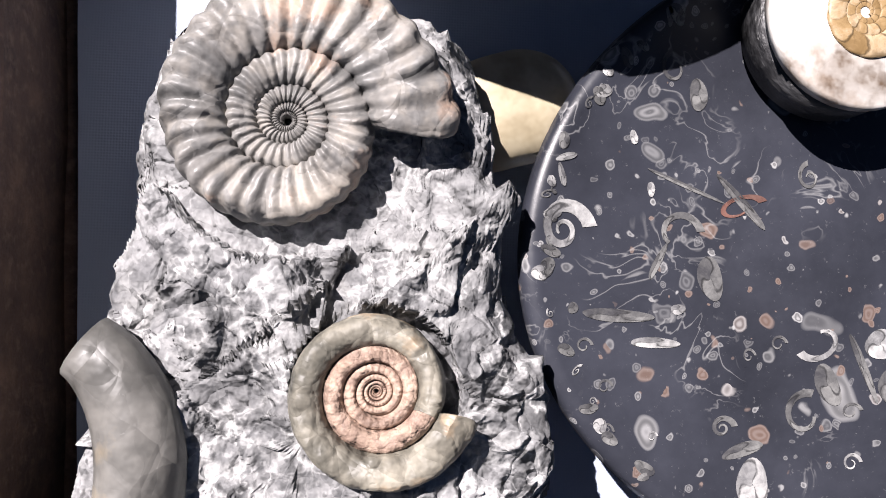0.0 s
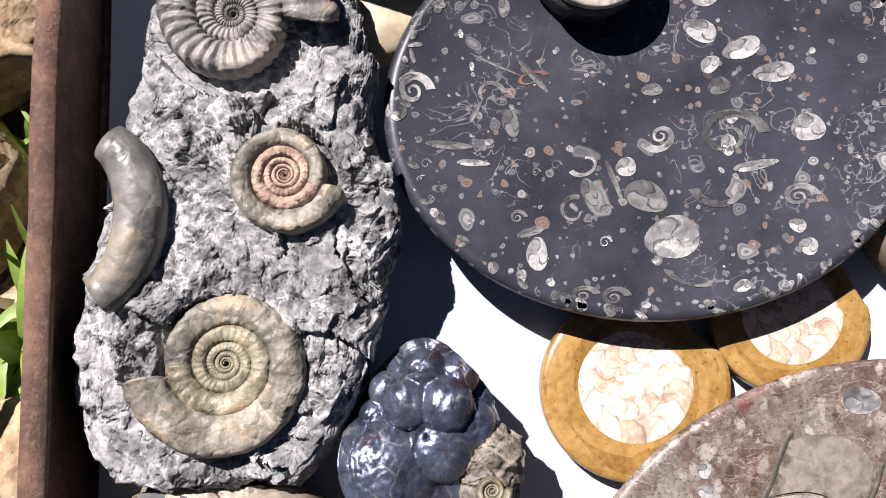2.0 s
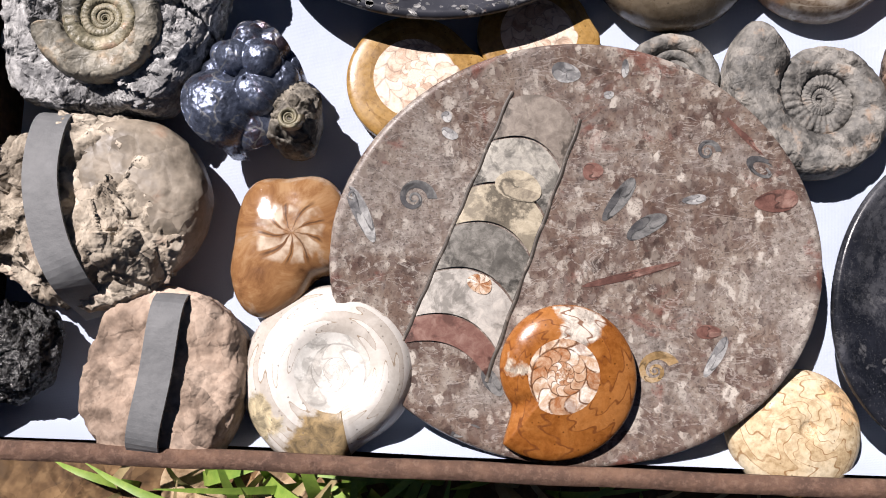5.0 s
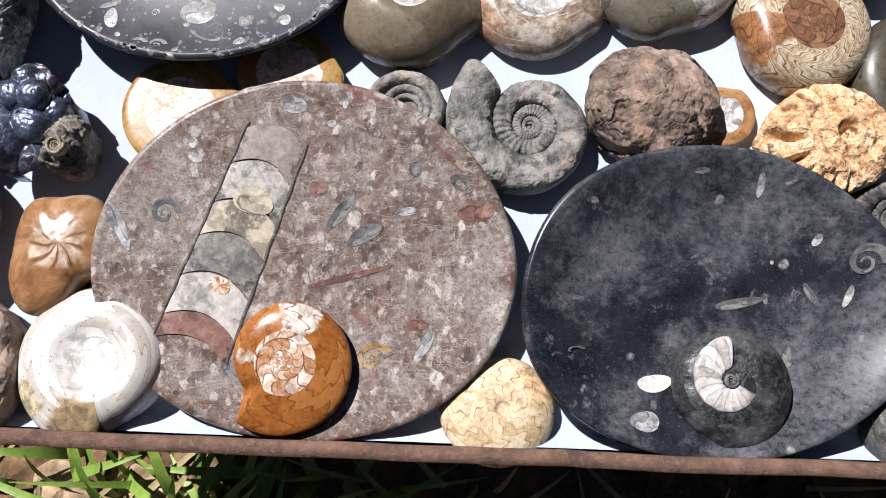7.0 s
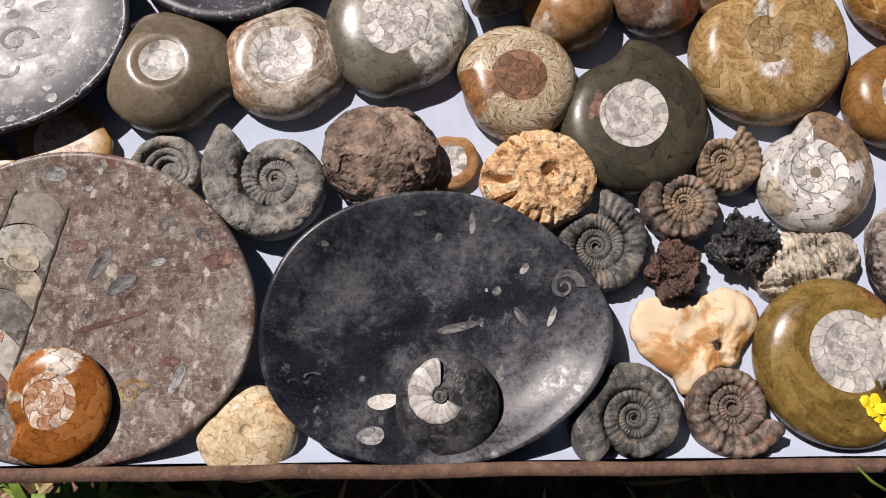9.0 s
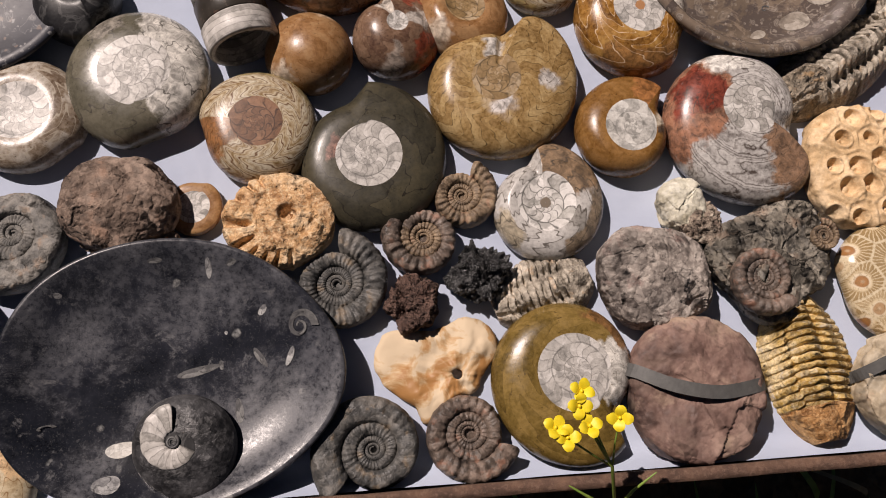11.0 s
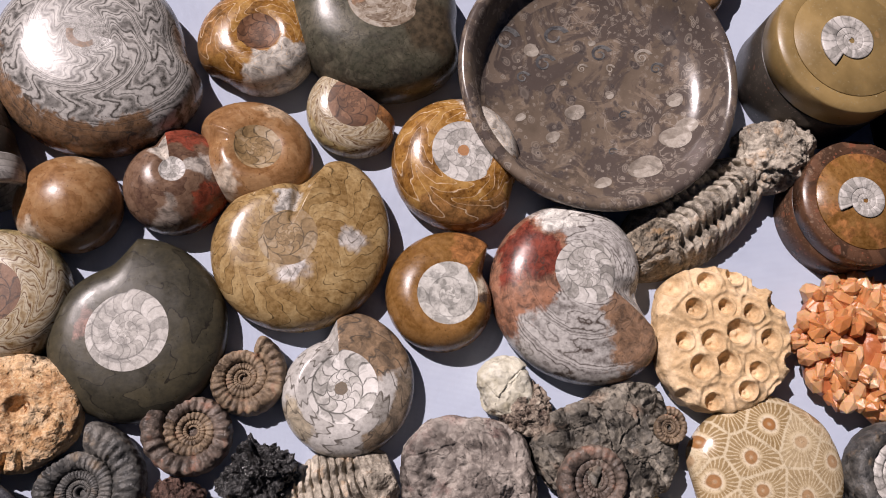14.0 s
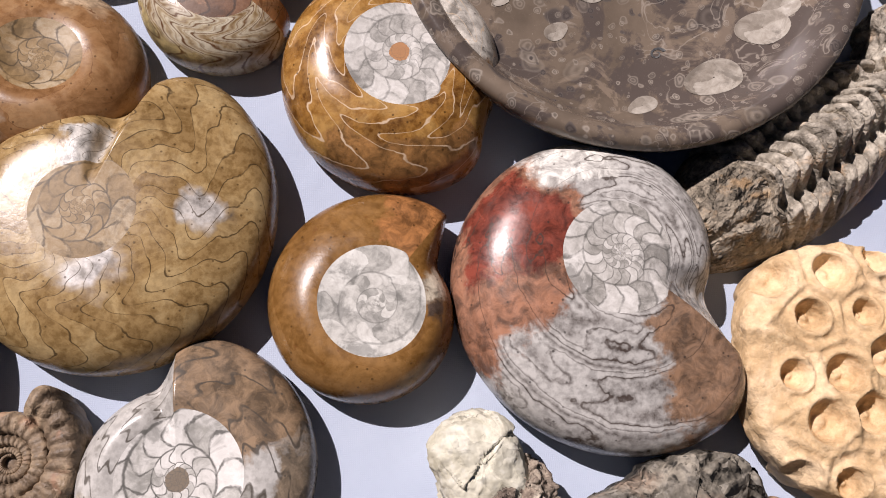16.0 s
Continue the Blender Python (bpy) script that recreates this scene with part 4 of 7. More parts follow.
def outline(radii, th):
    """A smooth closed outline through radii at even angles."""
    n = len(radii)
    f = (th / (2 * math.pi) * n) % n
    i = int(f)
    u = f - i
    p0, p1, p2, p3 = (radii[(i + d) % n] for d in (-1, 0, 1, 2))
    return 0.5 * (2 * p1 + (p2 - p0) * u + (2 * p0 - 5 * p1 + 4 * p2 - p3) * u * u + (3 * p1 - p0 - 3 * p2 + p3) * u ** 3)


def lump(radii, height, rough=0.003, freq=45, seed=0.0, flat=0.55, na=96, nr=26, facet=0.0, shape=None):
    """A stone that lies on the cloth: outline by radii, domed top, broken surface."""
    bm = bmesh.new()
    top = bm.verts.new((0, 0, height))
    rows = []
    for i in range(1, nr + 1):
        s = i / nr
        row = []
        for j in range(na):
            th = 2 * math.pi * j / na
            r0 = outline(radii, th)
            if s < 0.8:
                q = s / 0.8
                r, z = r0 * math.sin(q * math.pi / 2) ** 0.9, height * (0.42 + 0.58 * max(0.0, math.cos(q * math.pi / 2)) ** flat)
            else:
                q = (s - 0.8) / 0.2
                r, z = r0 * (1 - 0.25 * q * q), height * 0.42 * (1 - q)
            p = Vector((r * math.cos(th), r * math.sin(th), z))
            d = rough * 0.8 * fbm(p + Vector((seed, seed, 0)), freq, 4)
            d += rough * 0.10 * fbm(p + Vector((0, seed, 2)), freq * 3.6, 3)
            if facet:
                for mul, amp in ((0.55, 1.0), (1.3, 0.55), (3.1, 0.30)):
                    w = p * freq * mul + Vector((seed, 0.3 * seed, 0))
                    near = noise.voronoi(w)[1][0]
                    d += facet * amp * max(-1.2, min(1.2, (w - near).dot(noise.cell_vector(near * 7.3) * 2 - Vector((1, 1, 1)))))
            d *= 1 - 0.55 * max(0.0, (s - 0.68) / 0.32)
            nrm = Vector((math.cos(th) * min(1, s), math.sin(th) * min(1, s), 1.1 - s)).normalized()
            p += nrm * d
            if shape:
                p = shape(p, s, th)
            p.z = max(p.z, 0.0)
            row.append(bm.verts.new(p))
        rows.append(row)
    for j in range(na):
        bm.faces.new((top, rows[0][j], rows[0][(j + 1) % na]))
    for a, b in zip(rows, rows[1:]):
        for j in range(na):
            bm.faces.new((a[j], b[j], b[(j + 1) % na], a[(j + 1) % na]))
    bm.faces.new(rows[-1])
    return bm


def oval(rx, ry, n=12, wob=0.06, seed=0, power=2.2):
    rnd = random.Random(seed)
    out = []
    for i in range(n):
        t = 2 * math.pi * i / n
        out.append((abs(math.cos(t) / rx) ** power + abs(math.sin(t) / ry) ** power) ** (-1 / power) * (1 + rnd.uniform(-wob, wob)))
    return out


def rock(name, label, x, y, rx, ry, h, mat, rot=0, seed=1, rough=0.004, freq=50, facet=0.003, wob=0.07, flat=0.55, group="fossils in the tray", cat="rock", power=2.3, z=0.0):
    return solid(name, lump(oval(rx, ry, 12, wob, seed, power), h, rough, freq, seed * 1.7, flat, 190, 60, facet), M[mat], pose(x, y, z, 0, 0, rot), label, cat, group)


def lathe(profile, n=128, rx=1.0, ry=1.0, wave=None):
    """Turned form from (radius, height) pairs; wave(th) stretches the outline."""
    bm = bmesh.new()
    rows = []
    for r, z in profile:
        row = []
        for j in range(n):
            th = 2 * math.pi * j / n
            k = wave(th) if wave else 1.0
            row.append(bm.verts.new((r * rx * k * math.cos(th), r * ry * k * math.sin(th), z)))
        rows.append(row)
    for a, b in zip(rows, rows[1:]):
        for j in range(n):
            bm.faces.new((a[j], b[j], b[(j + 1) % n], a[(j + 1) % n]))
    bm.faces.new(rows[0])
    bm.faces.new(rows[-1])
    return bm


def strap(points, width, thick=0.0014, n=40, across=(1, 0, 0)):
    """A flat rubber band that follows a smooth line through the points."""
    bm = bmesh.new()
    pts = [Vector(p) for p in points]
    m = len(pts)
    line = []
    for i in range(n + 1):
        f = i / n * (m - 1)
        k = min(int(f), m - 2)
        u = f - k
        p0, p1, p2, p3 = pts[max(k - 1, 0)], pts[k], pts[k + 1], pts[min(k + 2, m - 1)]
        line.append(0.5 * (2 * p1 + (p2 - p0) * u + (2 * p0 - 5 * p1 + 4 * p2 - p3) * u * u + (3 * p1 - p0 - 3 * p2 + p3) * u ** 3))
    rows = []
    for i, p in enumerate(line):
        d = (line[min(i + 1, n)] - line[max(i - 1, 0)]).normalized()
        side = d.cross(Vector((0, 0, 1)))
        side = (Vector(across) if side.length < 0.3 else side).normalized() * width / 2
        up = side.cross(d).normalized() * thick
        rows.append([bm.verts.new(p + s * side + t * up) for s, t in ((-1, 0), (1, 0), (1, 1), (-1, 1))])
    for a, b in zip(rows, rows[1:]):
        for j in range(4):
            bm.faces.new((a[j], a[(j + 1) % 4], b[(j + 1) % 4], b[j]))
    bm.faces.new(rows[0])
    bm.faces.new(rows[-1])
    return bm


def tube(points, radii, n=10):
    bm = bmesh.new()
    pts = [Vector(p) for p in points]
    rows = []
    for i, p in enumerate(pts):
        d = (pts[min(i + 1, len(pts) - 1)] - pts[max(i - 1, 0)]).normalized()
        u = d.cross(Vector((0.3, 0.2, 1))).normalized()
        v = d.cross(u)
        rows.append([bm.verts.new(p + radii[i] * (u * math.cos(2 * math.pi * j / n) + v * math.sin(2 * math.pi * j / n))) for j in range(n)])
    for a, b in zip(rows, rows[1:]):
        for j in range(n):
            bm.faces.new((a[j], a[(j + 1) % n], b[(j + 1) % n], b[j]))
    bm.faces.new(rows[0])
    bm.faces.new(rows[-1])
    return bm


def box_bm(x0, x1, y0, y1, z0, z1, bevel=0.0):
    bm = bmesh.new()
    bmesh.ops.create_cube(bm, size=1.0, matrix=Matrix.Translation(((x0 + x1) / 2, (y0 + y1) / 2, (z0 + z1) / 2)) @ Matrix.Diagonal((x1 - x0, y1 - y0, z1 - z0, 1)))
    if bevel:
        bmesh.ops.bevel(bm, geom=bm.edges[:], offset=bevel, segments=2, affect="EDGES")
    return bm


# ---- ground, bench, tray, cloth ----
GROUND = -0.30


def ground():
    bm = bmesh.new()
    near = [-0.9 + 0.02 * i for i in range(141)]
    xs = [-400, -60, -10, -3] + near + [4, 12, 60, 400]
    ys = [-400, -60, -10, -3] + [-0.9 + 0.02 * i for i in range(101)] + [3, 12, 60, 400]
    grid = []
    for y in ys:
        grid.append([bm.verts.new((x, y, GROUND + (0.018 * fbm((x, y, 0), 6, 5) if abs(x) < 3 and abs(y) < 3 else 0))) for x in xs])
    for a, b in zip(grid, grid[1:]):
        for i in range(len(xs) - 1):
            bm.faces.new((a[i], a[i + 1], b[i + 1], b[i]))
    solid("ground", bm, M["soil"], Matrix(), "dry ochre soil with stones and weeds", "ground", kind="structure")


ground()
TX0, TX1, TY1, RIM = -0.0727, 1.012, 0.47, 0.045


def left(y):
    return -0.077 - 0.05 * y


def front(x):
    return -0.085 + 0.022 * x


bench = thing("wooden_bench", pose(0.46, 0.2, GROUND), "dark wooden bench that carries the tray", "bench")
part("top", box_bm(-0.50, 0.50, -0.22, 0.24, 0.262, 0.2975, 0.003), M["wood"], bench)
for sx in (-0.44, 0.44):
    for sy in (-0.17, 0.19):
        part("leg", box_bm(sx - 0.025, sx + 0.025, sy - 0.025, sy + 0.025, -0.01, 0.262, 0.002), M["wood"], bench)


def wall_bm(p, q, z0, z1, th, lip):
    """A folded sheet-steel side with a rounded, slightly uneven upper edge."""
    bm = bmesh.new()
    p, q = Vector(p), Vector(q)
    d = (q - p)
    side = Vector((-d.y, d.x, 0)).normalized()
    n = 90
    prof = [(-th / 2, z0), (-th / 2, z1 - lip), (-lip, z1 - lip * 0.6), (-lip * 0.9, z1), (0, z1 + lip * 0.3), (lip * 0.9, z1), (lip, z1 - lip * 0.6), (th / 2, z1 - lip), (th / 2, z0)]
    rows = []
    for i in range(n + 1):
        c = p + d * i / n
        wob = 0.0008 * fbm((c.x, c.y, 0), 18, 3)
        rows.append([bm.verts.new((c.x + side.x * (s + wob), c.y + side.y * (s + wob), z + (0.0006 * fbm((c.x, c.y, s * 90), 60, 3) if z > 0.01 else 0))) for s, z in prof])
    for a, b in zip(rows, rows[1:]):
        for j in range(len(prof)):
            k = (j + 1) % len(prof)
            bm.faces.new((a[j], a[k], b[k], b[j]))
    bm.faces.new(rows[0])
    bm.faces.new(rows[-1])
    return bm


tray = thing("metal_tray", pose(0, 0, 0), "shallow rusty steel tray lined with white cloth", "tray")
bm = bmesh.new()
vs = [bm.verts.new((x, y, z)) for z in (-0.0025, -0.001) for x, y in ((TX0, front(TX0)), (TX1, front(TX1)), (TX1, TY1), (left(TY1), TY1))]
for f in ((0, 1, 2, 3), (4, 5, 6, 7), (0, 1, 5, 4), (1, 2, 6, 5), (2, 3, 7, 6), (3, 0, 4, 7)):
    bm.faces.new([vs[i] for i in f])
part("bottom", bm, M["rust"], tray, smooth=False)
part("front_side", wall_bm((TX0, front(TX0), 0), (TX1, front(TX1), 0), -0.0025, 0.030, 0.003, 0.0042), M["rust"], tray)
part("left_side", wall_bm((TX0, front(TX0), 0), (left(TY1), TY1, 0), -0.0025, RIM, 0.003, 0.0042), M["rust"], tray)
part("right_side", wall_bm((TX1, front(TX1), 0), (TX1, TY1, 0), -0.0025, 0.035, 0.003, 0.0042), M["rust"], tray)
part("back_side", wall_bm((left(TY1), TY1, 0), (TX1, TY1, 0), -0.0025, RIM, 0.003, 0.0042), M["rust"], tray)


def cloth():
    bm = bmesh.new()
    nx, ny = 230, 110
    grid = []
    for j in range(ny + 1):
        row = []
        for i in range(nx + 1):
            u, v = i / nx, j / ny
            y = front(0.5) + (TY1 - front(0.5)) * v
            x = left(y) + 0.005 + (TX1 - left(y) - 0.010) * u
            y0 = front(x) + 0.0045
            y = y0 + (TY1 - 0.005 - y0) * v
            z = 0.0006 + 0.0007 * (fbm((x, y, 0), 14, 3) + 0.6)
            d = y - y0
            if d < 0.016:
                z += 0.018 * (1 - d / 0.016) ** 2 * (0.7 + 0.5 * fbm((x, 0, 2), 9, 2))
            row.append(bm.verts.new((x, y, max(z, 0.0))))
        grid.append(row)
    for a, b in zip(grid, grid[1:]):
        for i in range(nx):
            bm.faces.new((a[i], a[i + 1], b[i + 1], b[i]))
    solid("white_cloth", bm, M["cloth"], Matrix(), "white cotton cloth lining the metal tray", "cloth")


cloth()

# ---- the long limestone slab with its ammonites ----
def slab():
    t = thing("fossil_slab", pose(-0.024, 0.150, 0), "long grey limestone slab with embedded ammonites", "fossil", "fossils in the tray")
    radii = [0.049, 0.048, 0.048, 0.055, 0.074, 0.090, 0.092, 0.092, 0.073, 0.055, 0.045, 0.041, 0.040, 0.044, 0.055, 0.072, 0.090, 0.091, 0.089, 0.088, 0.074, 0.060, 0.053, 0.050]
    def bedded(p, s, th):
        for x, y, r, z in ((-0.006, 0.061, 0.027, 0.0375), (0.013, 0.009, 0.0165, 0.038), (-0.002, -0.050, 0.021, 0.0365)):
            if math.hypot(p.x - x, p.y - y) < r:
                p.z = min(p.z, z + 0.1 * (p.z - z))
        return p

    part("matrix", lump(radii, 0.044, 0.0038, 45, 3.1, 0.25, 420, 130, 0.0050, bedded), M["slab"], t)
    for R, ang, hand, ratio, hz, x, y, z, om, im, ribs, rib, fl, turns in (
        (0.0335, 0, -1, 2.0, 0.0068, -0.006, 0.061, 0.0355, "grey_rib", "grey_rib", 30, 0.26, 0.62, 4.6),
        (0.0205, -20, 1, 1.6, 0.0072, 0.013, 0.009, 0.0355, "grey_olive", "pink_fossil", 26, 0.05, 0.7, 7.5),
        (0.0315, -162, -1, 1.75, 0.0062, -0.002, -0.050, 0.0345, "grey_olive", "olive_fossil", 30, 0.06, 0.6, 6),
    ):
        a = part("ammonite", coil(R, radians(ang), hand, ratio, 0, 1.02, hz, 0.05, fl, ribs, rib, 0.0006, 260, 18, x * 9, 0.45), M[om], t, at=pose(x, y, z))
        part("inner_whorls", coil(R, radians(ang), hand, ratio, 0.98, turns, hz, 0.05, fl, ribs, rib, 0.0003, 220, 12, x * 9, 0.45), M[im], a)
    arc = [(-0.0585 + 0.019 * math.cos(radians(q)) + 0.024 - 0.014, 0.143 - 0.150 + 0.026 * math.sin(radians(q)), 0.046) for q in range(-66, 67, 6)]
    part("shell_fragment", tube(arc, [0.0056 * (0.55 + 0.45 * math.cos(radians(q * 1.1))) + 0.0026 for q in range(-66, 67, 6)], 16), M["grey_smooth"], t, "smooth crescent-shaped grey shell fragment")


slab()

# ---- round black plate with a small round box on it ----
def rise(profile, q):
    """Height of the upper side of a turned dish at the radius q."""
    up = [p for p in profile[len(profile) // 2 - 1:]][::-1]
    rs, zs = [p[0] for p in up], [p[1] for p in up]
    return float(np.interp(q, rs, zs))


def inlay(dish_, profile, x, y, rx, ry, rot, mat, turns=0.0, width=0.35, sx=1.0, sy=1.0):
    """A sectioned shell, ground flush with the stone: an oval, or a spiral band if turns is given."""
    bm = bmesh.new()
    uvl = bm.loops.layers.uv.new("UVMap")
    rows = []
    if turns:
        n = int(26 * turns)
        for i in range(n + 1):
            ph = 2 * math.pi * turns * i / n
            r = math.exp(-0.17 * ph)
            rows.append([(r * s * math.cos(ph), r * s * math.sin(ph), i / n, v) for s, v in ((1.0, 0.1), (1 - width * 0.5, 0.5), (1 - width, 0.9))])
    else:
        for i in range(29):
            ph = 2 * math.pi * i / 28
            k = 1 + 0.06 * math.sin(2 * ph + x * 900) + 0.05 * math.sin(3 * ph + y * 700)
            rows.append([(k * s * math.cos(ph), k * s * math.sin(ph), i / 28, v) for s, v in ((1.0, 0.1), (0.5, 0.5), (0.03, 0.9))])
    c, s_ = math.cos(radians(rot)), math.sin(radians(rot))
    grid = []
    for row in rows:
        g = []
        for a, b, u, v in row:
            px, py = x + rx * a * c - ry * b * s_, y + rx * a * s_ + ry * b * c
            g.append((bm.verts.new((px, py, rise(profile, math.hypot(px / sx, py / sy)) + 0.00022)), u, v))
        grid.append(g)
    for a, b in zip(grid, grid[1:]):
        for j in range(2):
            qd = (a[j], b[j], b[j + 1], a[j + 1])
            f = bm.faces.new([v[0] for v in qd])
            for lp, v in zip(f.loops, qd):
                lp[uvl].uv = (v[1], v[2])
    for f in bm.faces:
        f.normal_update()
    part("fossil_inlay", bm, M[mat], dish_)


PROF_P = ((0.0, 0.0), (0.90, 0.0), (0.98, 0.003), (1.0, 0.0062), (0.985, 0.0086), (0.95, 0.0086), (0.905, 0.0066), (0.5, 0.0060), (0.0, 0.0058))
plate_p = thing("round_plate", pose(0.114, 0.1925, 0.0225, 0, 0, 8), "polished black marble plate full of white fossils", "plate", "stone dishes")
part("disc", lathe(PROF_P, 160, 0.0955, 0.0750), M["black_plate"], plate_p)
P_INLAYS = (
    (-0.0858, 0.0129, 0.0078, 0.0085, 0, 'inlay', 1.6), (-0.0027, -0.0489, 0.0098, 0.0071, 15, 'inlay', 0), (-0.0501, -0.0498, 0.0037, 0.0055, 0, 'inlay', 0), (-0.0264, -0.0482, 0.0028, 0.0028, 0, 'inlay', 1.2),
    (-0.0017, -0.012, 0.008, 0.0067, 200, 'inlay', 1.7), (0.0224, -0.0144, 0.0154, 0.0122, 0, 'inlay_grey', 1.3), (0.0212, 0.0378, 0.005, 0.0027, -10, 'inlay', 0), (0.0184, 0.0259, 0.0063, 0.004, -20, 'inlay', 0),
    (0.0324, 0.0178, 0.0075, 0.0036, 20, 'inlay', 0), (0.0199, 0.0128, 0.0041, 0.0026, 30, 'inlay', 0), (0.0426, 0.0077, 0.0075, 0.0036, 0, 'inlay', 0), (0.022, 0.0044, 0.0039, 0.0033, 0, 'inlay_grey', 0),
    (0.0515, -0.0141, 0.0058, 0.0053, 0, 'inlay', 0), (0.0436, -0.039, 0.0081, 0.0059, 0, 'inlay', 1.8), (0.0303, -0.0261, 0.0078, 0.0018, 5, 'inlay', 0), (0.0244, -0.0078, 0.0023, 0.0021, 0, 'inlay', 0),
    (0.0219, -0.0176, 0.0026, 0.0039, 0, 'inlay', 0), (-0.0153, -0.022, 0.0038, 0.0032, 0, 'inlay', 0), (-0.0293, -0.0195, 0.0066, 0.005, 200, 'inlay', 0.7), (-0.0099, -0.0333, 0.0079, 0.0051, -20, 'inlay_grey', 0),
    (-0.0534, -0.002, 0.0028, 0.005, 0, 'inlay_grey', 0), (-0.0681, -0.0151, 0.0054, 0.0012, -8, 'inlay', 0), (-0.0267, 0.0189, 0.004, 0.0035, 90, 'inlay_grey', 1.2), (-0.0555, 0.0476, 0.0045, 0.0038, 90, 'inlay_grey', 0.8),
    (-0.0022, 0.0054, 0.004, 0.0021, 0, 'inlay_grey', 0), (-0.0758, -0.0079, 0.0077, 0.0015, -10, 'inlay_grey', 0), (-0.0357, -0.036, 0.0062, 0.0062, 60, 'inlay_grey', 0.8), (-0.0396, -0.0189, 0.0024, 0.0024, 0, 'inlay_grey', 1),
    (0.0417, -0.0494, 0.0032, 0.0023, -30, 'inlay', 0), (0.0443, -0.0573, 0.0032, 0.0032, 0, 'inlay', 0), (0.0188, -0.0687, 0.0035, 0.0019, 20, 'inlay', 0), (-0.0368, -0.0658, 0.0065, 0.004, 0, 'inlay_grey', 1.6),
    (-0.0262, -0.0677, 0.0065, 0.0046, 0, 'inlay_grey', 1.8), (-0.0158, -0.0715, 0.0019, 0.0012, 0, 'inlay', 0), (-0.0469, -0.0601, 0.0015, 0.0015, 0, 'inlay', 0), (-0.0565, -0.0567, 0.0018, 0.0021, 0, 'inlay', 0),
    (-0.0513, -0.0417, 0.0052, 0.0014, 10, 'inlay_grey', 0), (-0.0553, -0.0362, 0.0037, 0.0034, 0, 'inlay_grey', 1.5), (-0.0843, -0.0138, 0.0023, 0.0023, 0, 'inlay_grey', 1), (-0.0469, -0.0208, 0.0019, 0.0022, 0, 'inlay_grey', 1),
    (-0.0651, 0.0032, 0.0047, 0.0008, 55, 'inlay_grey', 0), (-0.0437, 0.0148, 0.0087, 0.001, -55, 'inlay_grey', 0), (-0.0447, 0.0133, 0.0071, 0.0035, 10, 'red_inlay', 1), (-0.0645, 0.02, 0.0009, 0.0016, 0, 'inlay', 0),
    (-0.0201, -0.0268, 0.0009, 0.0087, 15, 'inlay_grey', 0), (-0.0566, 0.0201, 0.0095, 0.0005, -30, 'inlay_grey', 0), (-0.0596, 0.009, 0.0063, 0.0063, 0, 'inlay_grey', 0.6), (0.0177, -0.0323, 0.0121, 0.0096, 180, 'inlay_grey', 0.5),
    (-0.0247, -0.0365, 0.0031, 0.0025, 0, 'inlay_grey', 1), (-0.0618, -0.0082, 0.0016, 0.0012, 0, 'inlay', 0), (-0.0507, 0.0409, 0.0022, 0.0035, 0, 'inlay_grey', 0), (0.0029, -0.0635, 0.011, 0.0047, 160, 'inlay_grey', 0.5),
    (-0.067, 0.0324, 0.0009, 0.0016, 0, 'inlay', 0), (-0.0292, -0.0297, 0.0028, 0.0047, 20, 'inlay_grey', 0), (-0.0808, -0.0235, 0.0021, 0.0021, 0, 'inlay_grey', 1), (-0.0715, -0.036, 0.0015, 0.0015, 0, 'inlay', 1),
    (-0.01, -0.0566, 0.0013, 0.0009, 0, 'inlay', 0), (-0.0856, -0.005, 0.0012, 0.0012, 0, 'inlay_grey', 0), (0.0341, 0.0392, 0.0027, 0.002, 0, 'inlay_grey', 1), (0.0421, 0.0411, 0.002, 0.0024, 0, 'inlay_grey', 1),
    (0.0477, 0.0423, 0.0037, 0.0017, 0, 'inlay', 0), (0.0515, 0.0368, 0.0034, 0.003, 0, 'inlay_grey', 1.5), (0.0576, 0.0143, 0.0012, 0.0012, 0, 'inlay', 0),
)
for x, y, rx, ry, rot, mt, turns in P_INLAYS:
    inlay(plate_p, PROF_P, 0.985 * x, 0.955 * y, rx, ry, rot, mt, turns, 0.3 if turns < 1.4 else 0.42, 0.0955, 0.0750)
rnd = random.Random(5)
for k in range(110):
    a, r = rnd.uniform(0, 2 * math.pi), 0.925 + 0.03 * rnd.random()
    inlay(plate_p, PROF_P, 0.0955 * r * math.cos(a), 0.0765 * r * math.sin(a), rnd.uniform(0.0010, 0.0026), rnd.uniform(0.0008, 0.0018), rnd.uniform(0, 360), rnd.choice(("inlay", "inlay_grey", "inlay_grey")), rnd.choice((0, 0, 1.3)), 0.35, 0.0955, 0.0750)

# out of view behind the slab, added only to cast shade on the cloth
tall = thing("stone_bowl", pose(0.012, 0.312, 0), "unseen tall black bowl added to shade the cloth", "bowl", "stone dishes")
part("bowl", lathe(((0.0, 0.0), (0.045, 0.0), (0.058, 0.012), (0.064, 0.045), (0.066, 0.066), (0.064, 0.068), (0.061, 0.064), (0.055, 0.03), (0.04, 0.016), (0.0, 0.014)), 96), M["dish_plate"], tall)
jar = thing("small_round_box", pose(0.0870, 0.2385, 0.0310) @ Matrix.Diagonal((1, 1, 0.6, 1)), "dark stone round box with white ammonite lid", "box", "round boxes")
part("body", lathe(((0.0, 0), (0.0185, 0), (0.0195, 0.001), (0.0195, 0.021), (0.0, 0.021)), 64), M["black_worn"], jar)
lid = part("lid", lathe(((0.0, 0.0212), (0.0195, 0.0212), (0.0202, 0.0222), (0.0202, 0.0262), (0.0195, 0.0272), (0.0, 0.0274)), 64), M["lid_white"], jar, "white polished lid")
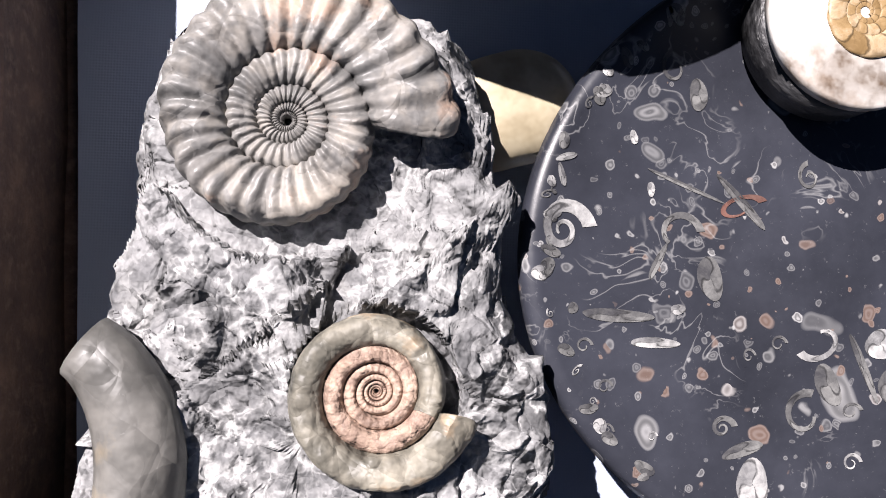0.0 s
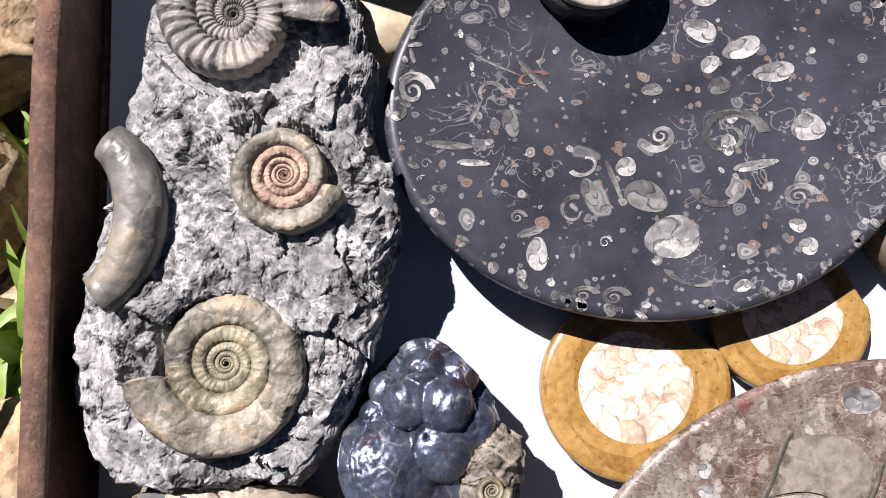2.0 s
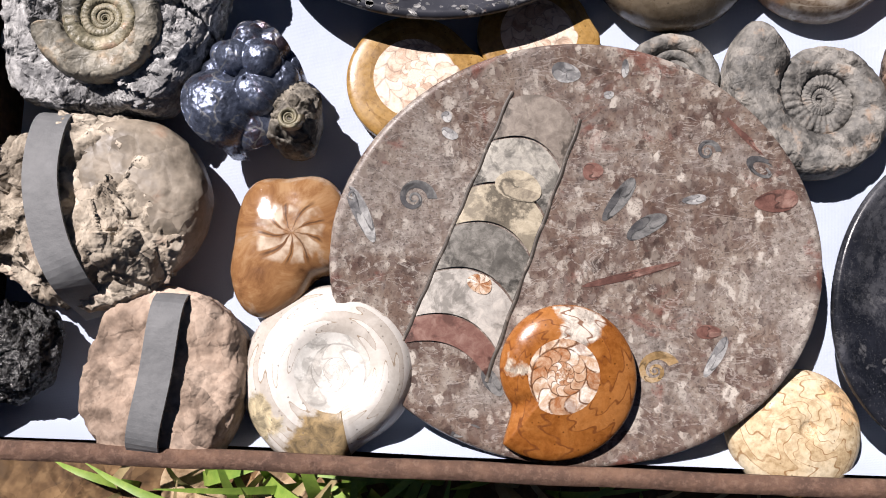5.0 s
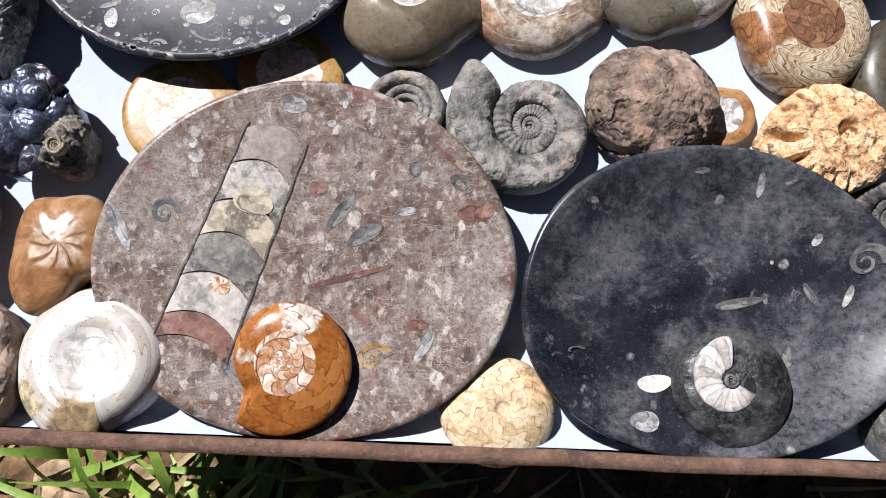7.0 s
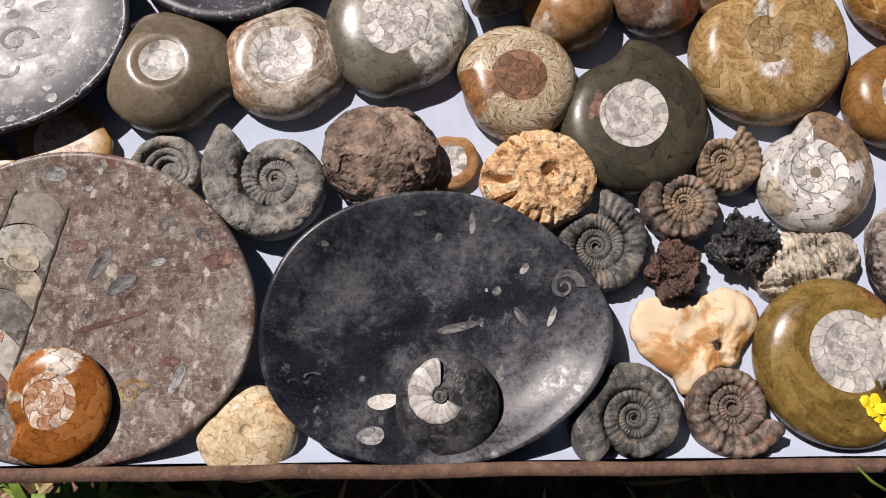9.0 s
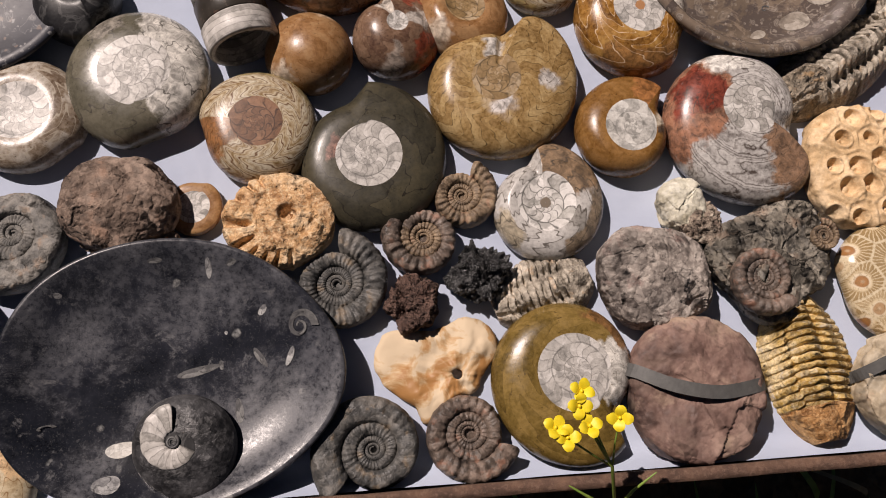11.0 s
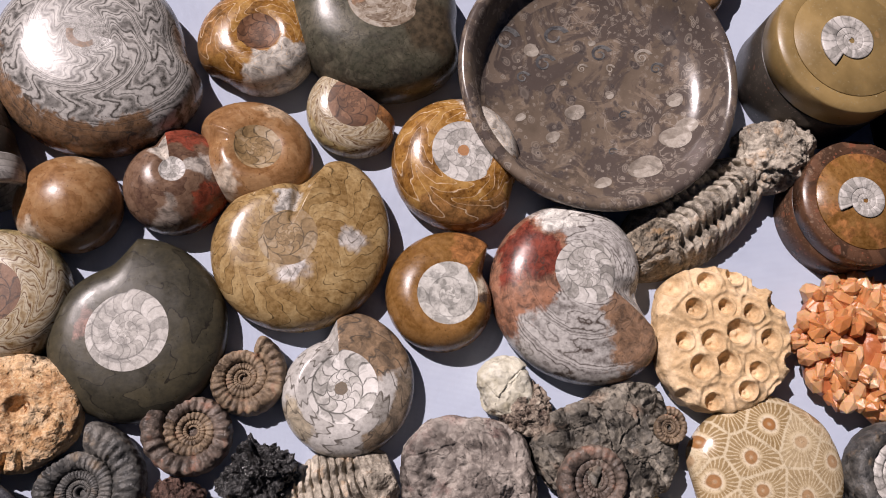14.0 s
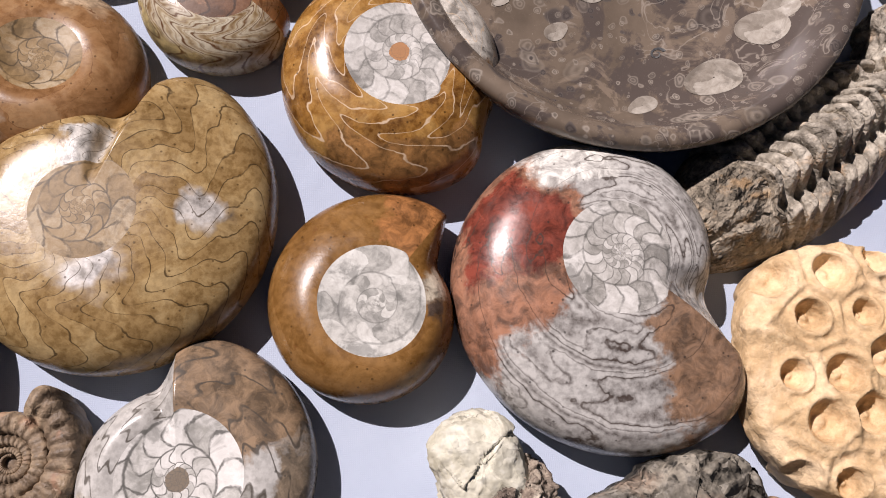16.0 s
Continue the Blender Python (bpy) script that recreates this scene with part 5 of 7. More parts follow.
part("ammonite", coil(0.0120, 0.5, 1, 1.9, 0, 3.2, 0.0014, 0.0, 0.6, 14, 0.15, 0, 110, 12), M["calcite_tan"], lid, at=pose(0, 0, 0.0262))

# ---- red-brown plate with a straight-shelled fossil and an ammonite ----
plate_w = thing("oval_plate", pose(0.188, 0.014, 0.0205, 7.5, 0, 4), "polished red-brown fossil marble plate", "plate", "stone dishes")


def wave_w(th):
    return 1 + 0.012 * math.cos(2 * th + 0.6) + 0.012 * math.cos(3 * th + 2.0)


PROF_W = ((0.0, 0.0), (0.90, 0.0), (0.985, 0.003), (1.0, 0.0062), (0.99, 0.0084), (0.965, 0.0084), (0.90, 0.0068), (0.5, 0.0062), (0.0, 0.0060))
part("disc", lathe(PROF_W, 160, 0.1085, 0.0945, wave_w), M["brown_plate"], plate_w)
W_INLAYS = (
    (-0.0062, 0.0816, 0.0063, 0.0046, -20, 'inlay', 0), (-0.0731, 0.0254, 0.0104, 0.0104, 0, 'inlay_grey', 1.9), (-0.0961, 0.0188, 0.0033, 0.0142, 25, 'inlay', 0.0), (-0.0998, 0.0264, 0.0033, 0.0033, 0, 'inlay', 1),
    (0.057, 0.0471, 0.0068, 0.0068, 0, 'inlay_grey', 1.8), (0.0818, 0.039, 0.014, 0.0073, -30, 'inlay_grey', 1.2), (0.0883, 0.0252, 0.0102, 0.0048, 10, 'red_inlay', 0), (0.0783, 0.0524, 0.0145, 0.0034, -40, 'red_inlay', 0),
    (0.0228, -0.0079, 0.0215, 0.0019, 14, 'red_inlay', 0), (0.0336, -0.0503, 0.0114, 0.0105, 20, 'calcite_tan', 2.2), (0.0575, -0.0331, 0.0053, 0.0033, 0, 'red_inlay', 0), (0.006, 0.0379, 0.0048, 0.0038, 0, 'red_inlay', 0),
    (0.018, 0.0258, 0.012, 0.0034, 55, 'inlay_grey', 0), (0.03, 0.0137, 0.0096, 0.0043, 30, 'inlay_grey', 0), (0.0516, 0.0257, 0.0053, 0.0022, 10, 'inlay', 0), (0.0203, 0.0836, 0.0017, 0.0039, 0, 'inlay', 0),
    (0.0131, 0.0719, 0.0024, 0.0017, 0, 'inlay', 0), (-0.0575, 0.0541, 0.0043, 0.0021, -30, 'inlay', 0), (-0.0588, 0.0616, 0.0024, 0.0024, 0, 'inlay', 0), (0.061, -0.0439, 0.0029, 0.0096, -30, 'inlay', 0),
    (-0.0502, -0.0762, 0.007, 0.0023, 10, 'inlay_grey', 0), (-0.0386, -0.0551, 0.0033, 0.0071, 30, 'inlay_grey', 0),
)
for x, y, rx, ry, rot, mt, turns in W_INLAYS:
    inlay(plate_w, PROF_W, x, y, rx, ry, rot, mt, turns, 0.42, 0.1085, 0.0945)


def chamber(f0, f1, mat, label=""):
    """One chamber of the straight shell, ground flush: curved end walls, tapering upwards."""
    bm = bmesh.new()
    uvl = bm.loops.layers.uv.new("UVMap")
    lo, hi = Vector((-0.0547, -0.0337, 0)), Vector((-0.0130, 0.0712, 0))
    axis = hi - lo
    side = Vector((axis.y, -axis.x, 0)).normalized()
    grid = []
    for i in range(9):
        row = []
        for j in range(13):
            s = j / 6 - 1
            f = f0 + (f1 - f0) * i / 8
            w = 0.0190 - 0.0035 * f
            p = lo + axis * (f + 0.062 * (1 - s * s)) + side * w * s
            row.append((bm.verts.new((p.x, p.y, rise(PROF_W, math.hypot(p.x / 0.1085, p.y / 0.0945)) + 0.0003 + 0.0007 * (1 - s ** 4))), f, 0.1 + 0.8 * j / 12))
        grid.append(row)
    for a, b in zip(grid, grid[1:]):
        for j in range(12):
            q = (a[j], a[j + 1], b[j + 1], b[j])
            f = bm.faces.new([v[0] for v in q])
            for lp, v in zip(f.loops, q):
                lp[uvl].uv = (v[1], v[2])
    part("shell_chamber", bm, M[mat], plate_w, label)


for f0, f1, mt in ((-0.11, 0.0, "red_inlay"), (0.006, 0.19, "ortho_pale"), (0.2, 0.385, "ortho"), (0.395, 0.55, "ortho_cream"), (0.56, 0.745, "ortho"), (0.755, 0.93, "ortho_dim")):
    chamber(f0, f1, mt)
for f0, x, y, rx, ry, mt in ((0, -0.044, -0.012, 0.006, 0.004, "calcite_amber"), (0, -0.027, 0.031, 0.010, 0.007, "ortho_cream")):
    inlay(plate_w, tuple((r, z + 0.0011) for r, z in PROF_W), x, y, rx, ry, -20, mt, 0, 0.4, 0.1085, 0.0945)
def shell_edge(sgn):
    """The thin outer wall along one side of the straight shell."""
    bm = bmesh.new()
    lo, hi = Vector((-0.0547, -0.0337, 0)), Vector((-0.0130, 0.0712, 0))
    axis = hi - lo
    side = Vector((axis.y, -axis.x, 0)).normalized()
    rows = []
    for i in range(41):
        f = -0.13 + 1.09 * i / 40
        w = 0.0190 - 0.0035 * f
        wob = 0.0003 * math.sin(f * 37)
        row = []
        for e, up in ((-0.0001, 0.0003), (0.0006, 0.0011), (0.0016, 0.0003)):
            p = lo + axis * f + side * sgn * (w + e + wob)
            row.append(bm.verts.new((p.x, p.y, rise(PROF_W, math.hypot(p.x / 0.1085, p.y / 0.0945)) + up)))
        rows.append(row)
    for a, b in zip(rows, rows[1:]):
        for j in range(2):
            bm.faces.new((a[j], a[j + 1], b[j + 1], b[j]))
    part("shell_chamber", bm, M["ortho_dim"], plate_w, "thin grey outer wall")


shell_edge(-1)
shell_edge(1)
ob, ib = polished_bms(0.0400, radians(-129), -1, 1.65, 0.0135, 0.50, 0.0, 0.02, 3.0, 0.6, 0.5, notch=0.06)
am = part("ammonite", ob, M["orange_amm"], plate_w, "raised orange-brown polished ammonite", at=pose(-0.0095, -0.0505, 0.0055))
part("inner_coil", ib, M["calcite_amber"], am)

# ---- black dish with a raised coil ----
dish = thing("black_dish", pose(0.402, 0.007, 0.004, 3, 0, -2), "worn polished black stone dish with ammonite boss", "dish", "stone dishes")


def wave_d(th):
    return 1 + 0.018 * math.cos(2 * th - 1.0) + 0.02 * math.cos(3 * th + 0.4) + 0.008 * math.cos(5 * th)


PROF_D = ((0.0, 0.0), (0.45, 0.0), (0.7, 0.004), (0.88, 0.011), (0.985, 0.0215), (1.0, 0.0255), (0.988, 0.028), (0.962, 0.0278), (0.88, 0.0225), (0.74, 0.0160), (0.58, 0.0125), (0.3, 0.0108), (0.0, 0.0105))
part("bowl", lathe(PROF_D, 160, 0.1035, 0.0830, wave_d), M["dish_plate"], dish)
ob, ib = polished_bms(0.0335, radians(-95), -1, 1.18, 0.0205, 0.30, 0.0, 0.0, 3.6, 0.6, 0.45)
boss = part("boss", ob, M["black_worn"], dish, "raised black coil with pale chambers", at=pose(0.010, -0.043, 0.0100))
part("boss_centre", ib, M["blackcoil"], boss)
part("pale_whorl", coil(0.0225, radians(100), -1, 2.1, 0, 0.66, 0.0026, 0.45, 0.7, 13, 0.14, 0, 160, 18), M["calcite"], boss, "white ribbed chambers", at=pose(-0.0030, 0.0035, 0.0172))
part("inner_ring", coil(0.0048, radians(60), 1, 1.6, 0, 2.4, 0.0018, 0.05, 0.8, 0, 0, 0, 70, 10), M["inlay_grey"], boss, at=pose(-0.0035, 0.0035, 0.0188))
D_INLAYS = (
    (-0.0272, -0.0447, 0.009, 0.0047, 8, 'calcite_white', 0), (-0.0327, -0.0644, 0.0075, 0.0053, 8, 'inlay', 0), (0.0156, 0.0018, 0.0127, 0.0028, 15, 'inlay_grey', 0), (0.0535, 0.01, 0.0075, 0.002, -52, 'inlay_grey', 0),
    (0.0518, -0.0566, 0.0099, 0.0043, 48, 'inlay', 0), (0.0212, 0.0651, 0.002, 0.0062, 5, 'inlay', 0), (-0.0112, 0.0694, 0.0044, 0.0016, 10, 'inlay_grey', 0), (0.0356, 0.0681, 0.0033, 0.0018, 20, 'inlay_grey', 0),
    (0.0781, 0.0289, 0.0121, 0.0132, 0, 'inlay_grey', 1.5), (0.0721, 0.0107, 0.0018, 0.0066, -20, 'inlay', 0), (0.0545, 0.0394, 0.0022, 0.0038, -30, 'inlay', 0), (0.0418, -0.0226, 0.0026, 0.0074, 10, 'inlay_grey', 0),
    (0.0296, 0.0054, 0.0013, 0.0031, 10, 'inlay_grey', 0), (-0.0673, 0.0474, 0.0022, 0.0018, 0, 'inlay', 0), (0.032, 0.0254, 0.0011, 0.0011, 0, 'inlay', 0), (0.0594, -0.0586, 0.0017, 0.0017, 0, 'inlay', 0),
    (-0.0711, -0.0316, 0.0064, 0.0026, 10, 'inlay_grey', 0.6), 
)
for x, y, rx, ry, rot, mt, turns in D_INLAYS:
    inlay(dish, PROF_D, x, y, rx, ry, rot, mt, turns, 0.4, 0.1035, 0.0830)

# ---- taupe bowl ----
bowl = thing("stone_bowl", pose(0.806, 0.297, 0.0, 3, 0, 0), "deep polished taupe fossil marble bowl", "bowl", "stone dishes")
PROF_B = ((0.0, 0.0), (0.052, 0.0), (0.074, 0.011), (0.0875, 0.029), (0.0895, 0.037), (0.088, 0.0405), (0.0845, 0.0405), (0.081, 0.0375), (0.0765, 0.028), (0.069, 0.0210), (0.055, 0.0178), (0.03, 0.0165), (0.0, 0.0162))
part("bowl", lathe(PROF_B, 160), M["bowl_stone"], bowl)
for x, y, R, asp, mt, tn in ((0.030, -0.056, 0.011, 0.7, "bowl_inlay", 0), (0.001, -0.0665, 0.006, 0.6, "bowl_inlay", 0), (-0.012, -0.018, 0.0065, 0.8, "bowl_inlay", 0), (0.02, -0.02, 0.005, 0.8, "inlay_grey", 1.5), (0.045, 0.012, 0.006, 0.9, "inlay_grey", 1.4), (-0.03, 0.015, 0.009, 0.9, "inlay_grey", 1.2), (0.008, 0.022, 0.009, 0.9, "inlay_grey", 1.3), (-0.028, -0.035, 0.005, 0.7, "bowl_inlay", 0), (-0.045, 0.005, 0.006, 0.9, "inlay_grey", 1.2), (0.055, -0.01, 0.006, 0.7, "bowl_inlay", 0), (0.01, -0.045, 0.004, 0.8, "inlay_grey", 1.2), (-0.055, 0.03, 0.011, 1.0, "inlay_grey", 0.95), (-0.022, 0.034, 0.011, 0.8, "inlay_grey", 0.95), (-0.005, 0.012, 0.0048, 0.9, "bowl_inlay", 1.6), (0.014, 0.012, 0.004, 1.1, "bowl_inlay", 1.1), (0.012, -0.006, 0.003, 0.9, "bowl_inlay", 0), (-0.038, 0.024, 0.005, 0.9, "bowl_inlay", 0), (0.036, 0.020, 0.008, 0.9, "bowl_inlay", 1.6), (-0.048, -0.022, 0.0035, 0.7, "bowl_inlay", 0), (0.052, -0.036, 0.010, 0.75, "bowl_inlay", 0), (0.06, -0.028, 0.007, 0.7, "bowl_inlay", 0), (-0.018, 0.002, 0.0026, 0.7, "bowl_inlay", 0), (0.003, 0.03, 0.0026, 0.8, "bowl_inlay", 0)):
    inlay(bowl, PROF_B, x, y, R, R * asp, 20, mt, tn, 0.35)

# ---- round boxes ----
def round_box(x, y, r, h, side, lidm, label, ang, coil_m, rimm):
    t = thing("round_box", pose(x, y, 0), label, "box", "round boxes")
    part("body", lathe(((0.0, 0), (r * 0.97, 0), (r, 0.0015), (r, h * 0.66), (r * 0.98, h * 0.67), (0, h * 0.67)), 96), M[side], t)
    ld = part("lid", lathe(((0.0, h * 0.675), (r * 0.98, h * 0.675), (r, h * 0.69), (r, h - 0.0015), (r * 0.985, h), (r * 0.80, h + 0.0003), (0, h + 0.0005)), 96), M[rimm], t)
    part("inset", lathe(((0.0, 0.0), (r * 0.78, 0.0), (r * 0.77, 0.0006), (0, 0.0009)), 72), M[lidm], ld, at=pose(0, 0, h + 0.0003))
    part("ammonite", coil(r * 0.46, radians(ang), 1, 1.9, 0, 3.4, 0.0012, 0.03, 0.6, 0, 0, 0, 110, 10), M[coil_m], ld, at=pose(0, 0, h + 0.0004))
    return t


round_box(0.966, 0.209, 0.0405, 0.037, "box_brown", "brown", "brown polished stone box with spiral ammonite lid", 200, "calcite", "box_brown")
round_box(0.961, 0.306, 0.0480, 0.060, "box_dark", "box_olive", "dark stone box with olive ammonite lid", 230, "calcite", "box_olive")

# ---- coiled fossils ----
A, G = ammonite, polished
G("goniatite_slice", "flat yellow-brown goniatite slice, white centre", 0.109, 0.096, 0.0365, 20, 1, 1.25, 0.012, "slice", "calcite_cream", 0.60, 0, 0.05, 8, 0.4, base=0.8)
G("goniatite_slice", "flat yellow-brown goniatite slice, cream centre", 0.166, 0.123, 0.0315, 5, 1, 1.2, 0.012, "slice", "calcite_cream", 0.62, 0, 0.05, 8, 0.4, base=0.8)
G("goniatite", "polished taupe goniatite with white centre", 0.229, 0.167, 0.046, -15, -1, 1.2, 0.034, "taupe", "calcite_plain", 0.33, 0.14, 0.02, 2.4, 0.6, tilt=(-4, 3))
G("goniatite", "polished cream and brown mottled goniatite", 0.302, 0.178, 0.042, -25, -1, 1.15, 0.024, "mottled", "calcite_grey", 0.5, 0.1, 0.02)
A("small_ammonite", "small grey ammonite under the brown plate", 0.234, 0.105, 0.026, 200, 1, 1.5, 0.008, "grey_fossil2", "grey_fossil2", 3, 0.1, 0.8, rough=0.0008)
solid("goniatite", lump([0.0295, 0.0300, 0.0335, 0.0300, 0.0325, 0.0270, 0.0255, 0.0310, 0.0365, 0.0295, 0.0195, 0.0240], 0.030, 0.0005, 40, 2.2, 0.5, 200, 60), M["radiant"], pose(0.060, 0.011, 0, 0, 0, 6), "brown polished goniatite with rosette of pale chambers", "fossil", "fossils in the tray")
G("ammonite", "bright white polished ammonite, olive mouth", 0.085, -0.044, 0.046, -75, 1, 1.4, 0.029, "whitecoil", "calcite_white", 0.42, 0.18)
G("goniatite", "small worn cream goniatite with fine sutures", 0.294, -0.055, 0.0330, 168, -1, 1.32, 0.021, "creamshell", "creamshell", 0.14, 0.12, 0.02, 2.6, 0.55, notch=0.05)
A("ammonite", "matt grey ammonite with ribbed inner whorls", 0.302, 0.099, 0.0500, 140, -1, 2.1, 0.0125, "grey_fossil2", "grey_fossil2", 4, 0.05, 0.62, 30, 0.16, 0.0010, squash=0.8, worn=0.15)
G("ammonite_slice", "small orange and grey ammonite slice", 0.411, 0.115, 0.020, 60, 1, 1.2, 0.010, "copper", "calcite_grey", 0.6, 0, 0.05, 8, 0.4, base=0.7)
def weathered(p, s, th):
    """A worn coil: raised centre ring with a pit, a shallow spiral furrow, gouges on one side."""
    cx, cy = 0.006, 0.003
    d, a = math.hypot(p.x - cx, p.y - cy), math.atan2(p.y - cy, p.x - cx)
    p.z -= 0.0065 * math.exp(-(d / 0.0050) ** 4) - 0.0018 * math.exp(-((d - 0.0078) / 0.0018) ** 2)
    p.z -= 0.0016 * math.exp(-((d - 0.017 - 0.003 * a / math.pi) / 0.0022) ** 2)
    side = max(0.0, math.cos(a - radians(205))) ** 0.6 if math.cos(a - radians(205)) > 0 else 0.0
    rib = max(0.0, math.sin(a * 19 + 2.5 * math.sin(a * 3) + 90 * d)) ** 2
    p.z -= 0.010 * side * rib * min(1.0, max(0.0, (d - 0.024 - 0.003 * math.sin(a * 5)) / 0.006))
    p.z -= 0.0003 * (0.5 + 0.5 * math.sin(a * 26)) * min(1.0, max(0.0, (d - 0.015) / 0.010))
    return p


sa = thing("ammonite", pose(0.468, 0.101, 0), "rough sandy orange ammonite with deep gouges", "fossil", "fossils in the tray")
part("shell", lump([0.036, 0.035, 0.034, 0.033, 0.033, 0.035, 0.037, 0.035, 0.032, 0.030, 0.031, 0.034], 0.027, 0.0016, 60, 6.1, 0.33, 260, 70, 0, weathered), M["sandy"], sa)
part("centre_coil", coil(0.0036, 0.4, 1, 1.6, 0, 2.5, 0.0012, 0.05, 0.8, 0, 0, 0.0003, 60, 10), M["pit"], sa, at=pose(0.006, 0.003, 0.0185))
G("goniatite", "large dark olive goniatite with white centre", 0.526, 0.143, 0.0575, 88, 1, 1.42, 0.026, "olive_dk", "calcite", 0.45, 0, 0.02, 5.0, 0.5, crease=0.0)
G("goniatite", "patchwork cream goniatite with brown centre", 0.455, 0.165, 0.0425, 170, 1, 1.22, 0.030, "patch", "calcite_brown", 0.44, 0, 0.08)
G("goniatite", "large olive grey goniatite with pale chambers", 0.378, 0.204, 0.0515, -92, 1, 1.22, 0.029, "olive_grey", "calcite_grey", 0.5, 0, 0.1)
G("goniatite", "plump brown polished goniatite", 0.490, 0.219, 0.032, 225, 1, 1.22, 0.036, "copper", "copper", 0.12, 0, 0.1, 2.2, 0.6)
G("goniatite", "maroon and white polished goniatite", 0.544, 0.231, 0.0375, 100, 1, 1.5, 0.034, "redmix", "calcite_grey", 0.24, 0.06, 0.1, 2.4, 0.6, tilt=(-6, 8))
G("goniatite", "copper coloured goniatite with raised lip", 0.592, 0.246, 0.041, 150, 1, 1.5, 0.029, "copper", "calcite_tan", 0.42, 0.12, 0.1, tilt=(-8, 8))
G("goniatite_half", "half goniatite with cream bands, brown centre", 0.654, 0.282, 0.032, -40, 1, 1.2, 0.024, "patch", "calcite_brown", 0.55, 0, 0.05, cut=52)
G("goniatite", "amber polished goniatite with pale suture veins", 0.718, 0.246, 0.0465, -48, 1, 1.3, 0.033, "amber", "calcite_spot", 0.46, 0.05, 0.1)
G("goniatite", "large tan polished goniatite with suture lines", 0.613, 0.194, 0.067, 64, 1, 1.85, 0.031, "tan", "calcite_tan", 0.33, 0, 0.17, 4.5, 0.5, notch=0.05)
G("goniatite", "honey brown goniatite with white calcite centre", 0.705, 0.159, 0.0435, 50, -1, 1.75, 0.028, "brown", "calcite_plain", 0.54, 0.06, 0.03, crease=0.05)
G("goniatite", "red and grey polished goniatite, flowing sutures", 0.786, 0.170, 0.0715, -42, 1, 2.1, 0.034, "red", "calcite_grey", 0.37, 0, 0.2, 4.2, 0.5)
G("ammonite", "grey white ammonite with brown mouth", 0.642, 0.108, 0.0475, 92, 1, 1.62, 0.025, "greywhite", "calcite_bold", 0.52, 0.12, 0.12, notch=0.05)
A("small_ammonite", "small ribbed brown ammonite", 0.588, 0.117, 0.0262, 62, 1, 1.75, 0.009, "brown_fossil", "brown_fossil", 4, 0.05, 0.65, 26, 0.2, 0.0008, squash=0.7)
A("small_ammonite", "small strongly ribbed grey brown ammonite", 0.561, 0.089, 0.0285, 150, -1, 1.7, 0.0095, "umber_fossil", "brown_fossil", 4, 0.05, 0.65, 22, 0.26, 0.0008, squash=0.75)
A("small_ammonite", "dark grey ribbed ammonite with broken mouth", 0.504, 0.060, 0.0370, 80, 1, 1.8, 0.0095, "dark_fossil", "dark_fossil", 4.2, 0.05, 0.62, 36, 0.14, 0.001, squash=0.6)
G("goniatite", "mustard polished goniatite with white inner coil", 0.652, -0.003, 0.0625, -58, 1, 1.75, 0.029, "mustard", "calcite", 0.50, 0.08, 0.08, notch=0.05)
A("ammonite", "dark grey ammonite with finely ribbed coils", 0.524, -0.045, 0.0415, -140, 1, 1.9, 0.012, "dark_fossil", "dark_fossil", 4.4, 0.05, 0.6, 30, 0.10, 0.0008, squash=0.55, worn=0.5)
A("small_ammonite", "umber ribbed ammonite with reddish edge", 0.584, -0.038, 0.0335, -25, 1, 1.7, 0.0105, "umber_fossil", "umber_fossil", 3.8, 0.05, 0.65, 24, 0.16, 0.0012, squash=0.6)
G("goniatite", "large grey goniatite with white wavy stripes", 0.500, 0.315, 0.070, -15, 1, 1.4, 0.042, "stripe", "stripe", 0.22, 0, 0.1)
G("goniatite", "amber brown goniatite with white flecks", 0.597, 0.324, 0.040, -150, 1, 1.3, 0.031, "amber", "calcite_brown", 0.35, 0.1, 0.1)
G("goniatite", "large dark green polished goniatite", 0.672, 0.345, 0.062, -30, 1, 1.3, 0.042, "green", "mottled", 0.4, 0, 0.1)
G("goniatite", "glossy black polished goniatite", 0.336, 0.262, 0.034, -60, 1, 1.4, 0.030, "blackcoil", "calcite_grey", 0.3, 0.1)
G("goniatite", "small mustard polished goniatite", 0.588, 0.376, 0.026, -60, 1, 1.4, 0.024, "mustard", "calcite_tan", 0.4)
G("goniatite", "reddish brown polished goniatite", 0.890, 0.388, 0.038, -60, 1, 1.4, 0.030, "copper", "calcite_tan", 0.4)
plate_k = thing("round_plate", pose(0.262, 0.275, 0.012, -3, 0, 0), "small black polished plate with white fossils", "plate", "stone dishes")
part("disc", lathe(((0.0, 0.0), (0.062, 0.0), (0.072, 0.003), (0.0745, 0.0062), (0.072, 0.0088), (0.066, 0.0068), (0.04, 0.0058), (0.0, 0.0056)), 120), M["black_plate"], plate_k)

